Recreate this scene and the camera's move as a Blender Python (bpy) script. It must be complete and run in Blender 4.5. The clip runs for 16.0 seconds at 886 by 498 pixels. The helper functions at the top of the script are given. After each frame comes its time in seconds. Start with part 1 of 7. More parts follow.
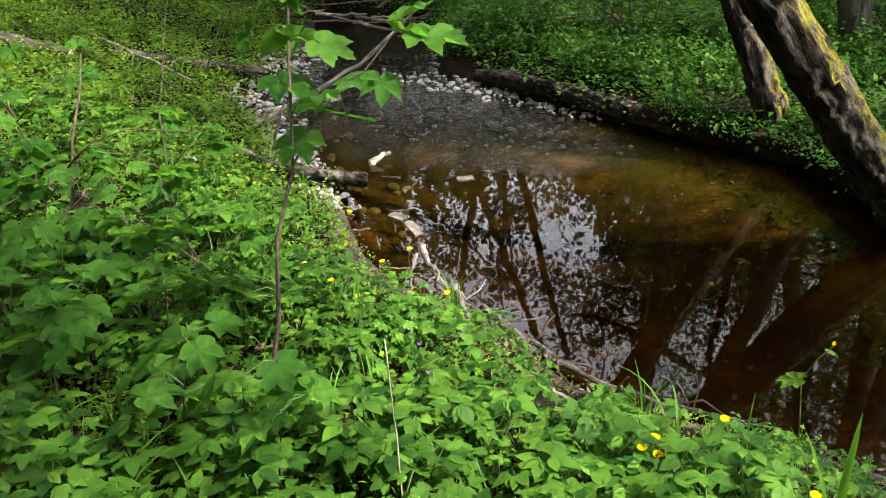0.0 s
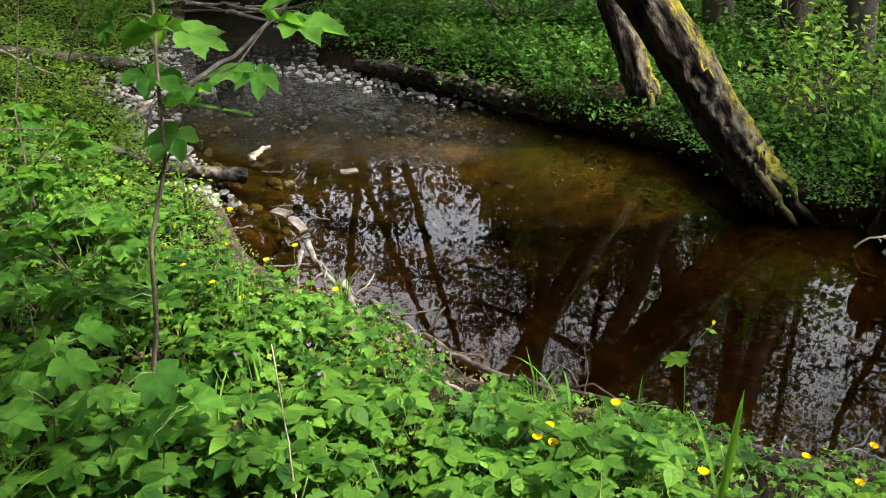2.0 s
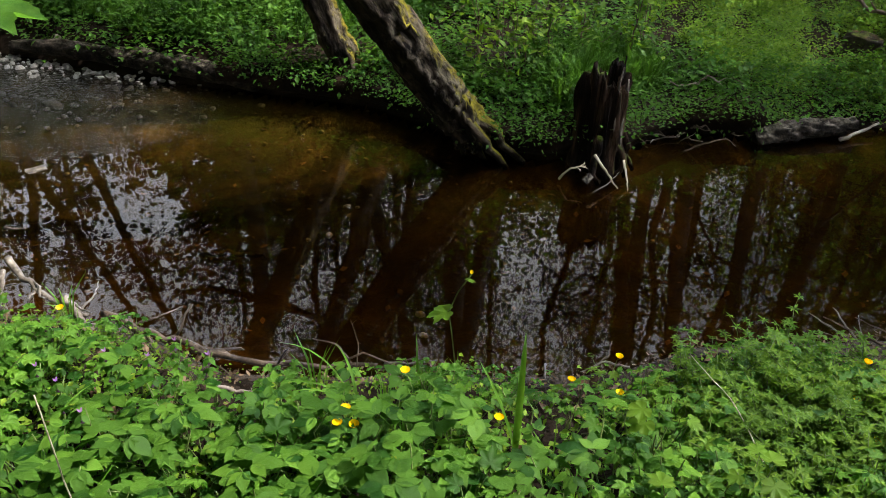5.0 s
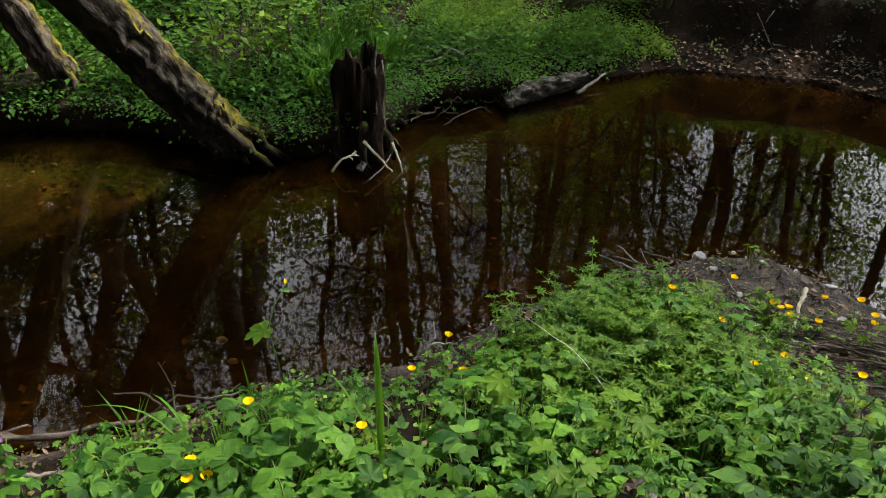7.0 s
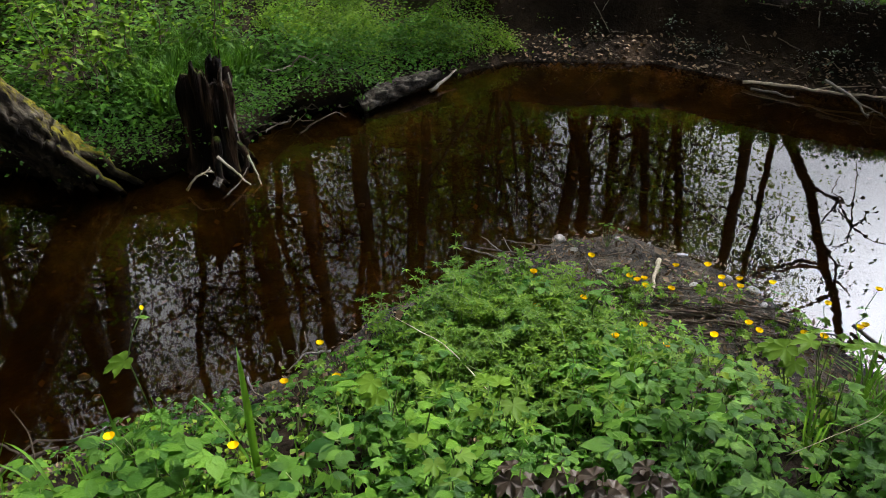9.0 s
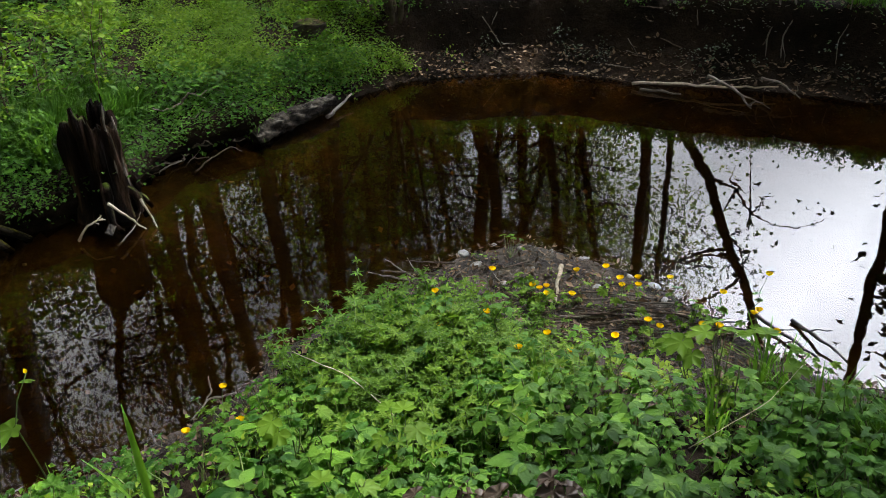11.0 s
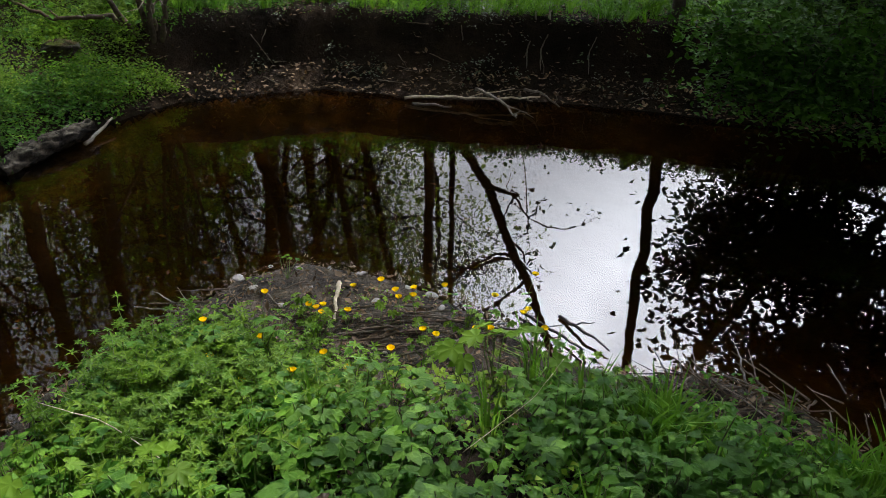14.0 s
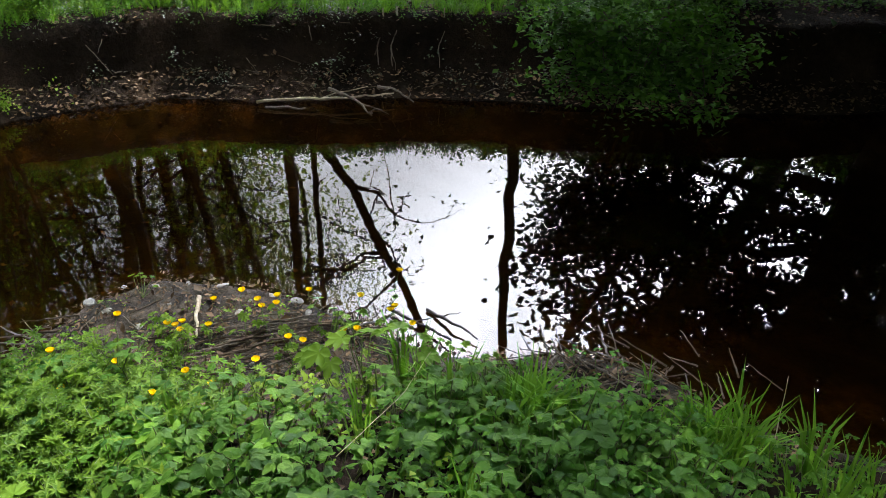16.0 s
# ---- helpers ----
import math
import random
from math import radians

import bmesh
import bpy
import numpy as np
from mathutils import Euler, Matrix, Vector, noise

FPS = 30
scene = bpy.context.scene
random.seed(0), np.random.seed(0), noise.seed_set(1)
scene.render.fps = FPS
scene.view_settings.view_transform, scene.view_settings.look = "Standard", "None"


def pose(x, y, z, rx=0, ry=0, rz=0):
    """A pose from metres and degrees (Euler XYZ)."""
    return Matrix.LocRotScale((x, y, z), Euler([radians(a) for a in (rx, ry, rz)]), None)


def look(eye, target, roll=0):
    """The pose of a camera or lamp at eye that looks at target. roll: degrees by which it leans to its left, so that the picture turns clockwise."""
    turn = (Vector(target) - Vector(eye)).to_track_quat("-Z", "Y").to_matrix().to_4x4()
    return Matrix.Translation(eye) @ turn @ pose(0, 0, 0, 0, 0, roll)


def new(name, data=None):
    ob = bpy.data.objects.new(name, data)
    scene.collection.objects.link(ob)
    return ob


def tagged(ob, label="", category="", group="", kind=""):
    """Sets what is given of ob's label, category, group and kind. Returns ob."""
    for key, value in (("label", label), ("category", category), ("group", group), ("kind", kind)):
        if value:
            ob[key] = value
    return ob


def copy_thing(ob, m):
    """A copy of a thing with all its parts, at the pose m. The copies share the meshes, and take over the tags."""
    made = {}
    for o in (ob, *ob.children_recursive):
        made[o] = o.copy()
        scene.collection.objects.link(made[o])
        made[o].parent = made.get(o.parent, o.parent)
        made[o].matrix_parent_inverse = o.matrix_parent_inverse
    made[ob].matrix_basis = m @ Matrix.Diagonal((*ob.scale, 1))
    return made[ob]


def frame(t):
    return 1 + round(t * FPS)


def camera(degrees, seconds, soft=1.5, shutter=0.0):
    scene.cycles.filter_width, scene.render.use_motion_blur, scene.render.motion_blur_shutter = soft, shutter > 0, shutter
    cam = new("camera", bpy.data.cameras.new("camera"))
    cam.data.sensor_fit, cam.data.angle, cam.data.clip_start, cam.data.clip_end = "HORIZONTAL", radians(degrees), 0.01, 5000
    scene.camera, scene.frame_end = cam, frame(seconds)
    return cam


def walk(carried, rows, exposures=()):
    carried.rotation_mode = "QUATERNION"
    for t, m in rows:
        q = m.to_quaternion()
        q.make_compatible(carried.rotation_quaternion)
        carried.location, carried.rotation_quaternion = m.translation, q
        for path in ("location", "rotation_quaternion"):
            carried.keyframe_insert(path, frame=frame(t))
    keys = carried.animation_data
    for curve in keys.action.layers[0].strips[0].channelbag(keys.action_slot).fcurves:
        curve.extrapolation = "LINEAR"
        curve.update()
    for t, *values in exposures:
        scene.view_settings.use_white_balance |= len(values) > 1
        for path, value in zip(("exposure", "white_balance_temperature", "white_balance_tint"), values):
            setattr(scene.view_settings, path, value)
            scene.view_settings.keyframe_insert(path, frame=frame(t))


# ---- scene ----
# ---- camera ----
ROWS = [
    (0.0, 0.136, -0.193, 2.036, 12.00, -27.97, -2.11),
    (0.5, 0.142, -0.187, 2.030, 10.29, -28.04, -1.05),
    (1.0, 0.140, -0.173, 2.029, 7.66, -28.20, -0.23),
    (1.5, 0.131, -0.157, 2.027, 5.08, -28.30, -0.55),
    (2.0, 0.125, -0.139, 2.022, 3.16, -28.79, -0.15),
    (2.5, 0.124, -0.129, 2.016, 1.12, -29.27, 0.16),
    (3.0, 0.124, -0.114, 2.010, -1.01, -29.52, -0.23),
    (3.5, 0.125, -0.095, 2.005, -3.66, -29.80, -0.79),
    (4.0, 0.095, -0.067, 2.002, -8.71, -30.07, 0.15),
    (4.5, 0.005, -0.039, 2.020, -15.61, -30.29, -0.52),
    (4.7, -0.022, -0.033, 2.026, -17.60, -30.76, 0.85),
    (6.8, -0.185, 0.197, 1.929, -39.73, -30.45, 1.67),
    (7.0, -0.183, 0.201, 1.926, -40.84, -30.59, 1.57),
    (7.5, -0.165, 0.182, 1.929, -44.20, -30.67, 0.08),
    (8.0, -0.155, 0.172, 1.924, -47.15, -30.42, 0.23),
    (8.5, -0.150, 0.165, 1.927, -49.01, -30.37, 0.95),
    (9.0, -0.145, 0.154, 1.920, -50.44, -30.17, 0.51),
    (9.2, -0.139, 0.152, 1.922, -51.09, -30.17, 0.26),
    (11.3, -0.054, 0.073, 1.926, -58.47, -28.46, -2.91),
    (11.5, -0.050, 0.069, 1.925, -60.44, -28.33, -2.74),
    (12.0, -0.036, 0.056, 1.917, -62.43, -28.72, -1.29),
    (12.5, -0.027, 0.037, 1.917, -64.88, -28.46, -0.36),
    (13.0, -0.021, 0.029, 1.915, -66.89, -28.27, 0.83),
    (13.5, 0.001, 0.013, 1.907, -69.08, -28.09, 0.77),
    (14.0, 0.024, -0.006, 1.900, -71.64, -27.95, 0.76),
    (14.5, 0.040, -0.028, 1.896, -74.91, -28.04, 1.14),
    (15.0, 0.036, -0.040, 1.896, -77.14, -27.86, 1.26),
    (15.5, 0.037, -0.043, 1.899, -78.17, -27.81, 0.96),
    (16.0, 0.047, -0.053, 1.895, -81.43, -28.00, 0.42),
]


def cam_row(t, x, y, z, yaw, pitch, roll):
    return t, pose(x, y, z, 90 + pitch, 0, yaw) @ pose(0, 0, 0, 0, 0, roll)


cam = camera(56.1, 16.0, soft=0.95)
walk(cam, [cam_row(*r) for r in ROWS], exposures=[(0.0, 1.46), (3.0, 1.4), (4.5, 0.98), (7.0, 0.9), (9.0, 1.0), (11.5, 1.02), (12.5, 0.96), (14.3, 0.76), (15.0, 0.76), (15.5, 1.02), (16.0, 1.34)])

# ---- sky and sun ----
SUN_AZ, SUN_EL = 104.0, 54.0   # degrees clockwise from +y, and above the horizon
world = bpy.data.worlds.new("world")
scene.world = world
world.use_nodes = True
wt = world.node_tree
wt.nodes.clear()
w_out = wt.nodes.new("ShaderNodeOutputWorld")
w_bg = wt.nodes.new("ShaderNodeBackground")
w_sky = wt.nodes.new("ShaderNodeTexSky")
w_sky.sky_type, w_sky.sun_disc = "NISHITA", False
w_sky.sun_elevation, w_sky.sun_rotation = radians(SUN_EL), radians(SUN_AZ)
w_co = wt.nodes.new("ShaderNodeTexCoord")
w_no = wt.nodes.new("ShaderNodeTexNoise")
w_no.inputs["Scale"].default_value, w_no.inputs["Detail"].default_value = 2.2, 8.0
w_ra = wt.nodes.new("ShaderNodeValToRGB")
w_ra.color_ramp.elements[0].position, w_ra.color_ramp.elements[1].position = 0.28, 0.54
# clouds, brighter towards the sun
_a, _e = radians(SUN_AZ), radians(SUN_EL)
sun_to = Vector((math.sin(_a) * math.cos(_e), math.cos(_a) * math.cos(_e), math.sin(_e)))
w_dot = wt.nodes.new("ShaderNodeVectorMath")
w_dot.operation = "DOT_PRODUCT"
w_dot.inputs[1].default_value = sun_to
w_near = wt.nodes.new("ShaderNodeMapRange")
w_near.interpolation_type = "SMOOTHSTEP"
w_near.inputs["From Min"].default_value, w_near.inputs["From Max"].default_value = 0.78, 0.98
w_near.inputs["To Min"].default_value, w_near.inputs["To Max"].default_value = 1.0, 8.5
w_cl = wt.nodes.new("ShaderNodeVectorMath")
w_cl.operation = "SCALE"
w_cl.inputs[0].default_value = (26.0, 27.0, 29.8)
w_mx = wt.nodes.new("ShaderNodeMixRGB")
wt.links.new(w_co.outputs["Generated"], w_dot.inputs[0])
wt.links.new(w_dot.outputs["Value"], w_near.inputs["Value"])
wt.links.new(w_near.outputs["Result"], w_cl.inputs["Scale"])
wt.links.new(w_cl.outputs["Vector"], w_mx.inputs["Color2"])
wt.links.new(w_co.outputs["Generated"], w_no.inputs["Vector"])
wt.links.new(w_no.outputs["Fac"], w_ra.inputs["Fac"])
wt.links.new(w_ra.outputs["Color"], w_mx.inputs["Fac"])
wt.links.new(w_sky.outputs["Color"], w_mx.inputs["Color1"])
wt.links.new(w_mx.outputs["Color"], w_bg.inputs["Color"])
w_bg.inputs["Strength"].default_value = 0.08
wt.links.new(w_bg.outputs["Background"], w_out.inputs["Surface"])

sun_data = bpy.data.lights.new("sun", "SUN")
sun_data.energy, sun_data.angle, sun_data.color = 5.0, radians(0.53), (1.0, 0.95, 0.86)
sun = new("sun", sun_data)
sun.matrix_world = look(sun_to * 60, (0, 0, 0))

# ---- materials ----
def material(name):
    m = bpy.data.materials.new(name)
    m.use_nodes = True
    m.node_tree.nodes.clear()
    return m, m.node_tree.nodes, m.node_tree.links


def ramp(nodes, stops):
    r = nodes.new("ShaderNodeValToRGB")
    el = r.color_ramp.elements
    el[0].position, el[0].color = stops[0][0], (*stops[0][1], 1)
    el[1].position, el[1].color = stops[-1][0], (*stops[-1][1], 1)
    for p, c in stops[1:-1]:
        e = el.new(p)
        e.color = (*c, 1)
    return r


def noise_node(nodes, links, scale, detail=6.0, rough=0.6, coords="Object", stretch=None):
    co = nodes.new("ShaderNodeTexCoord")
    n = nodes.new("ShaderNodeTexNoise")
    n.inputs["Scale"].default_value, n.inputs["Detail"].default_value, n.inputs["Roughness"].default_value = scale, detail, rough
    if stretch:
        mp = nodes.new("ShaderNodeMapping")
        mp.inputs["Scale"].default_value = stretch
        links.new(co.outputs[coords], mp.inputs["Vector"])
        links.new(mp.outputs["Vector"], n.inputs["Vector"])
    else:
        links.new(co.outputs[coords], n.inputs["Vector"])
    return n


def rough_mat(name, stops, scale, rough=0.85, bump=0.4, bump_scale=None, fine=None, stretch=None, spec=0.3, over=None, upper=False):
    """An opaque matt surface: colour from a noise at one scale, multiplied by a finer one, with relief.
    over: (colour, noise scale, low, high) lays patches such as moss or painted toplight over it; upper keeps them to
    the upper side."""
    m, nodes, links = material(name)
    out = nodes.new("ShaderNodeOutputMaterial")
    b = nodes.new("ShaderNodeBsdfPrincipled")
    n1 = noise_node(nodes, links, scale, stretch=stretch)
    r = ramp(nodes, stops)
    links.new(n1.outputs["Fac"], r.inputs["Fac"])
    n2 = noise_node(nodes, links, fine or scale * 7, 8.0, 0.7, stretch=stretch)
    r2 = ramp(nodes, [(0.3, (0.55, 0.55, 0.55)), (0.7, (1.3, 1.3, 1.3))])
    links.new(n2.outputs["Fac"], r2.inputs["Fac"])
    mul = nodes.new("ShaderNodeMixRGB")
    mul.blend_type = "MULTIPLY"
    mul.inputs["Fac"].default_value = 1.0
    links.new(r.outputs["Color"], mul.inputs["Color1"])
    links.new(r2.outputs["Color"], mul.inputs["Color2"])
    col = mul
    if over:
        n3 = noise_node(nodes, links, over[1], 7.0, 0.65)
        r3 = ramp(nodes, [(over[2], (0, 0, 0)), (over[3], (1, 1, 1))])
        links.new(n3.outputs["Fac"], r3.inputs["Fac"])
        mo = nodes.new("ShaderNodeMixRGB")
        mo.inputs["Color2"].default_value = (*over[0], 1)
        if upper:
            geo = nodes.new("ShaderNodeNewGeometry")
            dot = nodes.new("ShaderNodeVectorMath")
            dot.operation = "DOT_PRODUCT"
            dot.inputs[1].default_value = (0.55, 0.1, 0.83)
            links.new(geo.outputs["Normal"], dot.inputs[0])
            side = nodes.new("ShaderNodeMapRange")
            side.inputs["From Min"].default_value, side.inputs["From Max"].default_value = 0.2, 0.75
            links.new(dot.outputs["Value"], side.inputs["Value"])
            both = nodes.new("ShaderNodeMath")
            both.operation = "MULTIPLY"
            links.new(r3.outputs["Color"], both.inputs[0])
            links.new(side.outputs["Result"], both.inputs[1])
            links.new(both.outputs["Value"], mo.inputs["Fac"])
        else:
            links.new(r3.outputs["Color"], mo.inputs["Fac"])
        links.new(mul.outputs["Color"], mo.inputs["Color1"])
        col = mo
    links.new(col.outputs["Color"], b.inputs["Base Color"])
    b.inputs["Roughness"].default_value, b.inputs["Specular IOR Level"].default_value = rough, spec
    bp = nodes.new("ShaderNodeBump")
    bp.inputs["Strength"].default_value, bp.inputs["Distance"].default_value = bump, 0.02
    n4 = noise_node(nodes, links, bump_scale or scale * 5, 9.0, 0.7, stretch=stretch)
    links.new(n4.outputs["Fac"], bp.inputs["Height"])
    links.new(bp.outputs["Normal"], b.inputs["Normal"])
    links.new(b.outputs["BSDF"], out.inputs["Surface"])
    return m


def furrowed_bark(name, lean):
    """Old bark on a trunk that leans by so many degrees towards -x: brown plates, black furrows, tufts of moss on the
    upper side, and pale flakes that paint its lit side over a dark, shaded underside.
    """
    m, nodes, links = material(name)
    out = nodes.new("ShaderNodeOutputMaterial")
    b = nodes.new("ShaderNodeBsdfPrincipled")
    co = nodes.new("ShaderNodeTexCoord")
    turn = nodes.new("ShaderNodeVectorRotate")
    turn.rotation_type = "Y_AXIS"
    turn.inputs["Angle"].default_value = radians(lean)
    links.new(co.outputs["Object"], turn.inputs["Vector"])

    def field_of(scale, along, detail=7.0, rough=0.65):
        mp = nodes.new("ShaderNodeMapping")
        mp.inputs["Scale"].default_value = (1, 1, along)
        links.new(turn.outputs["Vector"], mp.inputs["Vector"])
        n = nodes.new("ShaderNodeTexNoise")
        n.inputs["Scale"].default_value, n.inputs["Detail"].default_value, n.inputs["Roughness"].default_value = scale, detail, rough
        links.new(mp.outputs["Vector"], n.inputs["Vector"])
        return n

    plates = field_of(19.0, 0.3)
    r = ramp(nodes, [(0.36, (0.003, 0.002, 0.0015)), (0.48, (0.016, 0.011, 0.007)), (0.68, (0.06, 0.045, 0.03))])
    links.new(plates.outputs["Fac"], r.inputs["Fac"])
    patches = field_of(5.0, 0.6)
    r2 = ramp(nodes, [(0.38, (0.3, 0.26, 0.22)), (0.6, (1.25, 1.2, 1.15))])
    links.new(patches.outputs["Fac"], r2.inputs["Fac"])
    mul = nodes.new("ShaderNodeMixRGB")
    mul.blend_type = "MULTIPLY"
    mul.inputs["Fac"].default_value = 1.0
    links.new(r.outputs["Color"], mul.inputs["Color1"])
    links.new(r2.outputs["Color"], mul.inputs["Color2"])
    # pale flakes painted on the lit side only, so the underside reads as shade
    flecks = field_of(15.0, 0.35, 8.0, 0.7)
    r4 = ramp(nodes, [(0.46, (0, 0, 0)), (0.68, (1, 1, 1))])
    links.new(flecks.outputs["Fac"], r4.inputs["Fac"])
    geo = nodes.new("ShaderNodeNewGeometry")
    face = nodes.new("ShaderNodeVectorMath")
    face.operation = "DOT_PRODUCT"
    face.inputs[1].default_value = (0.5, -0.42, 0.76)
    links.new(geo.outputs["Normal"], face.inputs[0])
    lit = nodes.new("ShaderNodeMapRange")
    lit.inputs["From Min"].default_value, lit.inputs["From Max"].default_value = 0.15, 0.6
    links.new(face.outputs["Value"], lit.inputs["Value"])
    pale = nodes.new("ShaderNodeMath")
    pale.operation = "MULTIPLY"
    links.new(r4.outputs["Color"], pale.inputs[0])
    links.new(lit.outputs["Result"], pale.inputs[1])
    lit_flaked = nodes.new("ShaderNodeMixRGB")
    lit_flaked.inputs["Color2"].default_value = (0.17, 0.14, 0.1, 1)
    links.new(pale.outputs["Value"], lit_flaked.inputs["Fac"])
    links.new(mul.outputs["Color"], lit_flaked.inputs["Color1"])
    tufts = field_of(24.0, 0.7, 8.0, 0.75)
    broad = field_of(3.4, 0.5, 4.0)
    both = nodes.new("ShaderNodeMath")
    both.operation = "MULTIPLY_ADD"
    both.inputs[1].default_value = 0.8
    links.new(tufts.outputs["Fac"], both.inputs[0])
    links.new(broad.outputs["Fac"], both.inputs[2])
    r3 = ramp(nodes, [(0.82, (0, 0, 0)), (0.94, (1, 1, 1))])
    links.new(both.outputs["Value"], r3.inputs["Fac"])
    dot = nodes.new("ShaderNodeVectorMath")
    dot.operation = "DOT_PRODUCT"
    dot.inputs[1].default_value = (0.6, 0.25, 0.76)
    links.new(geo.outputs["Normal"], dot.inputs[0])
    side = nodes.new("ShaderNodeMapRange")
    side.inputs["From Min"].default_value, side.inputs["From Max"].default_value = 0.1, 0.5
    links.new(dot.outputs["Value"], side.inputs["Value"])
    moss = nodes.new("ShaderNodeMath")
    moss.operation = "MULTIPLY"
    links.new(r3.outputs["Color"], moss.inputs[0])
    links.new(side.outputs["Result"], moss.inputs[1])
    green = ramp(nodes, [(0.35, (0.05, 0.045, 0.006)), (0.6, (0.18, 0.152, 0.012))])
    links.new(tufts.outputs["Fac"], green.inputs["Fac"])
    mo = nodes.new("ShaderNodeMixRGB")
    links.new(moss.outputs["Value"], mo.inputs["Fac"])
    links.new(lit_flaked.outputs["Color"], mo.inputs["Color1"])
    links.new(green.outputs["Color"], mo.inputs["Color2"])
    links.new(mo.outputs["Color"], b.inputs["Base Color"])
    b.inputs["Roughness"].default_value, b.inputs["Specular IOR Level"].default_value = 0.9, 0.15
    bp = nodes.new("ShaderNodeBump")
    bp.inputs["Strength"].default_value, bp.inputs["Distance"].default_value = 1.0, 0.035
    links.new(plates.outputs["Fac"], bp.inputs["Height"])
    links.new(bp.outputs["Normal"], b.inputs["Normal"])
    links.new(b.outputs["BSDF"], out.inputs["Surface"])
    return m


def leaf_mat(name, dark, light, through_col, share=0.4, rough=0.45, islands=True, spec=0.1, crinkle=0.0):
    """A leaf: colour varied leaf by leaf, some light passing through it."""
    m, nodes, links = material(name)
    out = nodes.new("ShaderNodeOutputMaterial")
    b = nodes.new("ShaderNodeBsdfPrincipled")
    tr = nodes.new("ShaderNodeBsdfTranslucent")
    mx = nodes.new("ShaderNodeMixShader")
    if islands:
        g = nodes.new("ShaderNodeNewGeometry")
        rnd = g.outputs["Random Per Island"]
    else:
        rnd = nodes.new("ShaderNodeObjectInfo").outputs["Random"]
    r = ramp(nodes, [(0.0, dark), (0.55, tuple((a + c) / 2 for a, c in zip(dark, light))), (1.0, light)])
    links.new(rnd, r.inputs["Fac"])
    n = noise_node(nodes, links, 3.0, 5.0)
    r2 = ramp(nodes, [(0.32, (0.65, 0.72, 0.7)), (0.68, (1.2, 1.15, 1.0))])
    links.new(n.outputs["Fac"], r2.inputs["Fac"])
    mul = nodes.new("ShaderNodeMixRGB")
    mul.blend_type = "MULTIPLY"
    mul.inputs["Fac"].default_value = 1.0
    links.new(r.outputs["Color"], mul.inputs["Color1"])
    links.new(r2.outputs["Color"], mul.inputs["Color2"])
    links.new(mul.outputs["Color"], b.inputs["Base Color"])
    b.inputs["Roughness"].default_value, b.inputs["Specular IOR Level"].default_value = rough, spec
    mt = nodes.new("ShaderNodeMixRGB")
    mt.blend_type = "MULTIPLY"
    mt.inputs["Fac"].default_value = 1.0
    mt.inputs["Color1"].default_value = (*through_col, 1)
    links.new(r2.outputs["Color"], mt.inputs["Color2"])
    links.new(mt.outputs["Color"], tr.inputs["Color"])
    if crinkle:
        # veins and puckers of the blade
        n2 = noise_node(nodes, links, 55.0, 4.0, 0.6)
        bp = nodes.new("ShaderNodeBump")
        bp.inputs["Strength"].default_value, bp.inputs["Distance"].default_value = crinkle, 0.012
        links.new(n2.outputs["Fac"], bp.inputs["Height"])
        links.new(bp.outputs["Normal"], b.inputs["Normal"])
    mx.inputs["Fac"].default_value = share
    links.new(b.outputs["BSDF"], mx.inputs[1])
    links.new(tr.outputs["BSDF"], mx.inputs[2])
    links.new(mx.outputs["Shader"], out.inputs["Surface"])
    return m


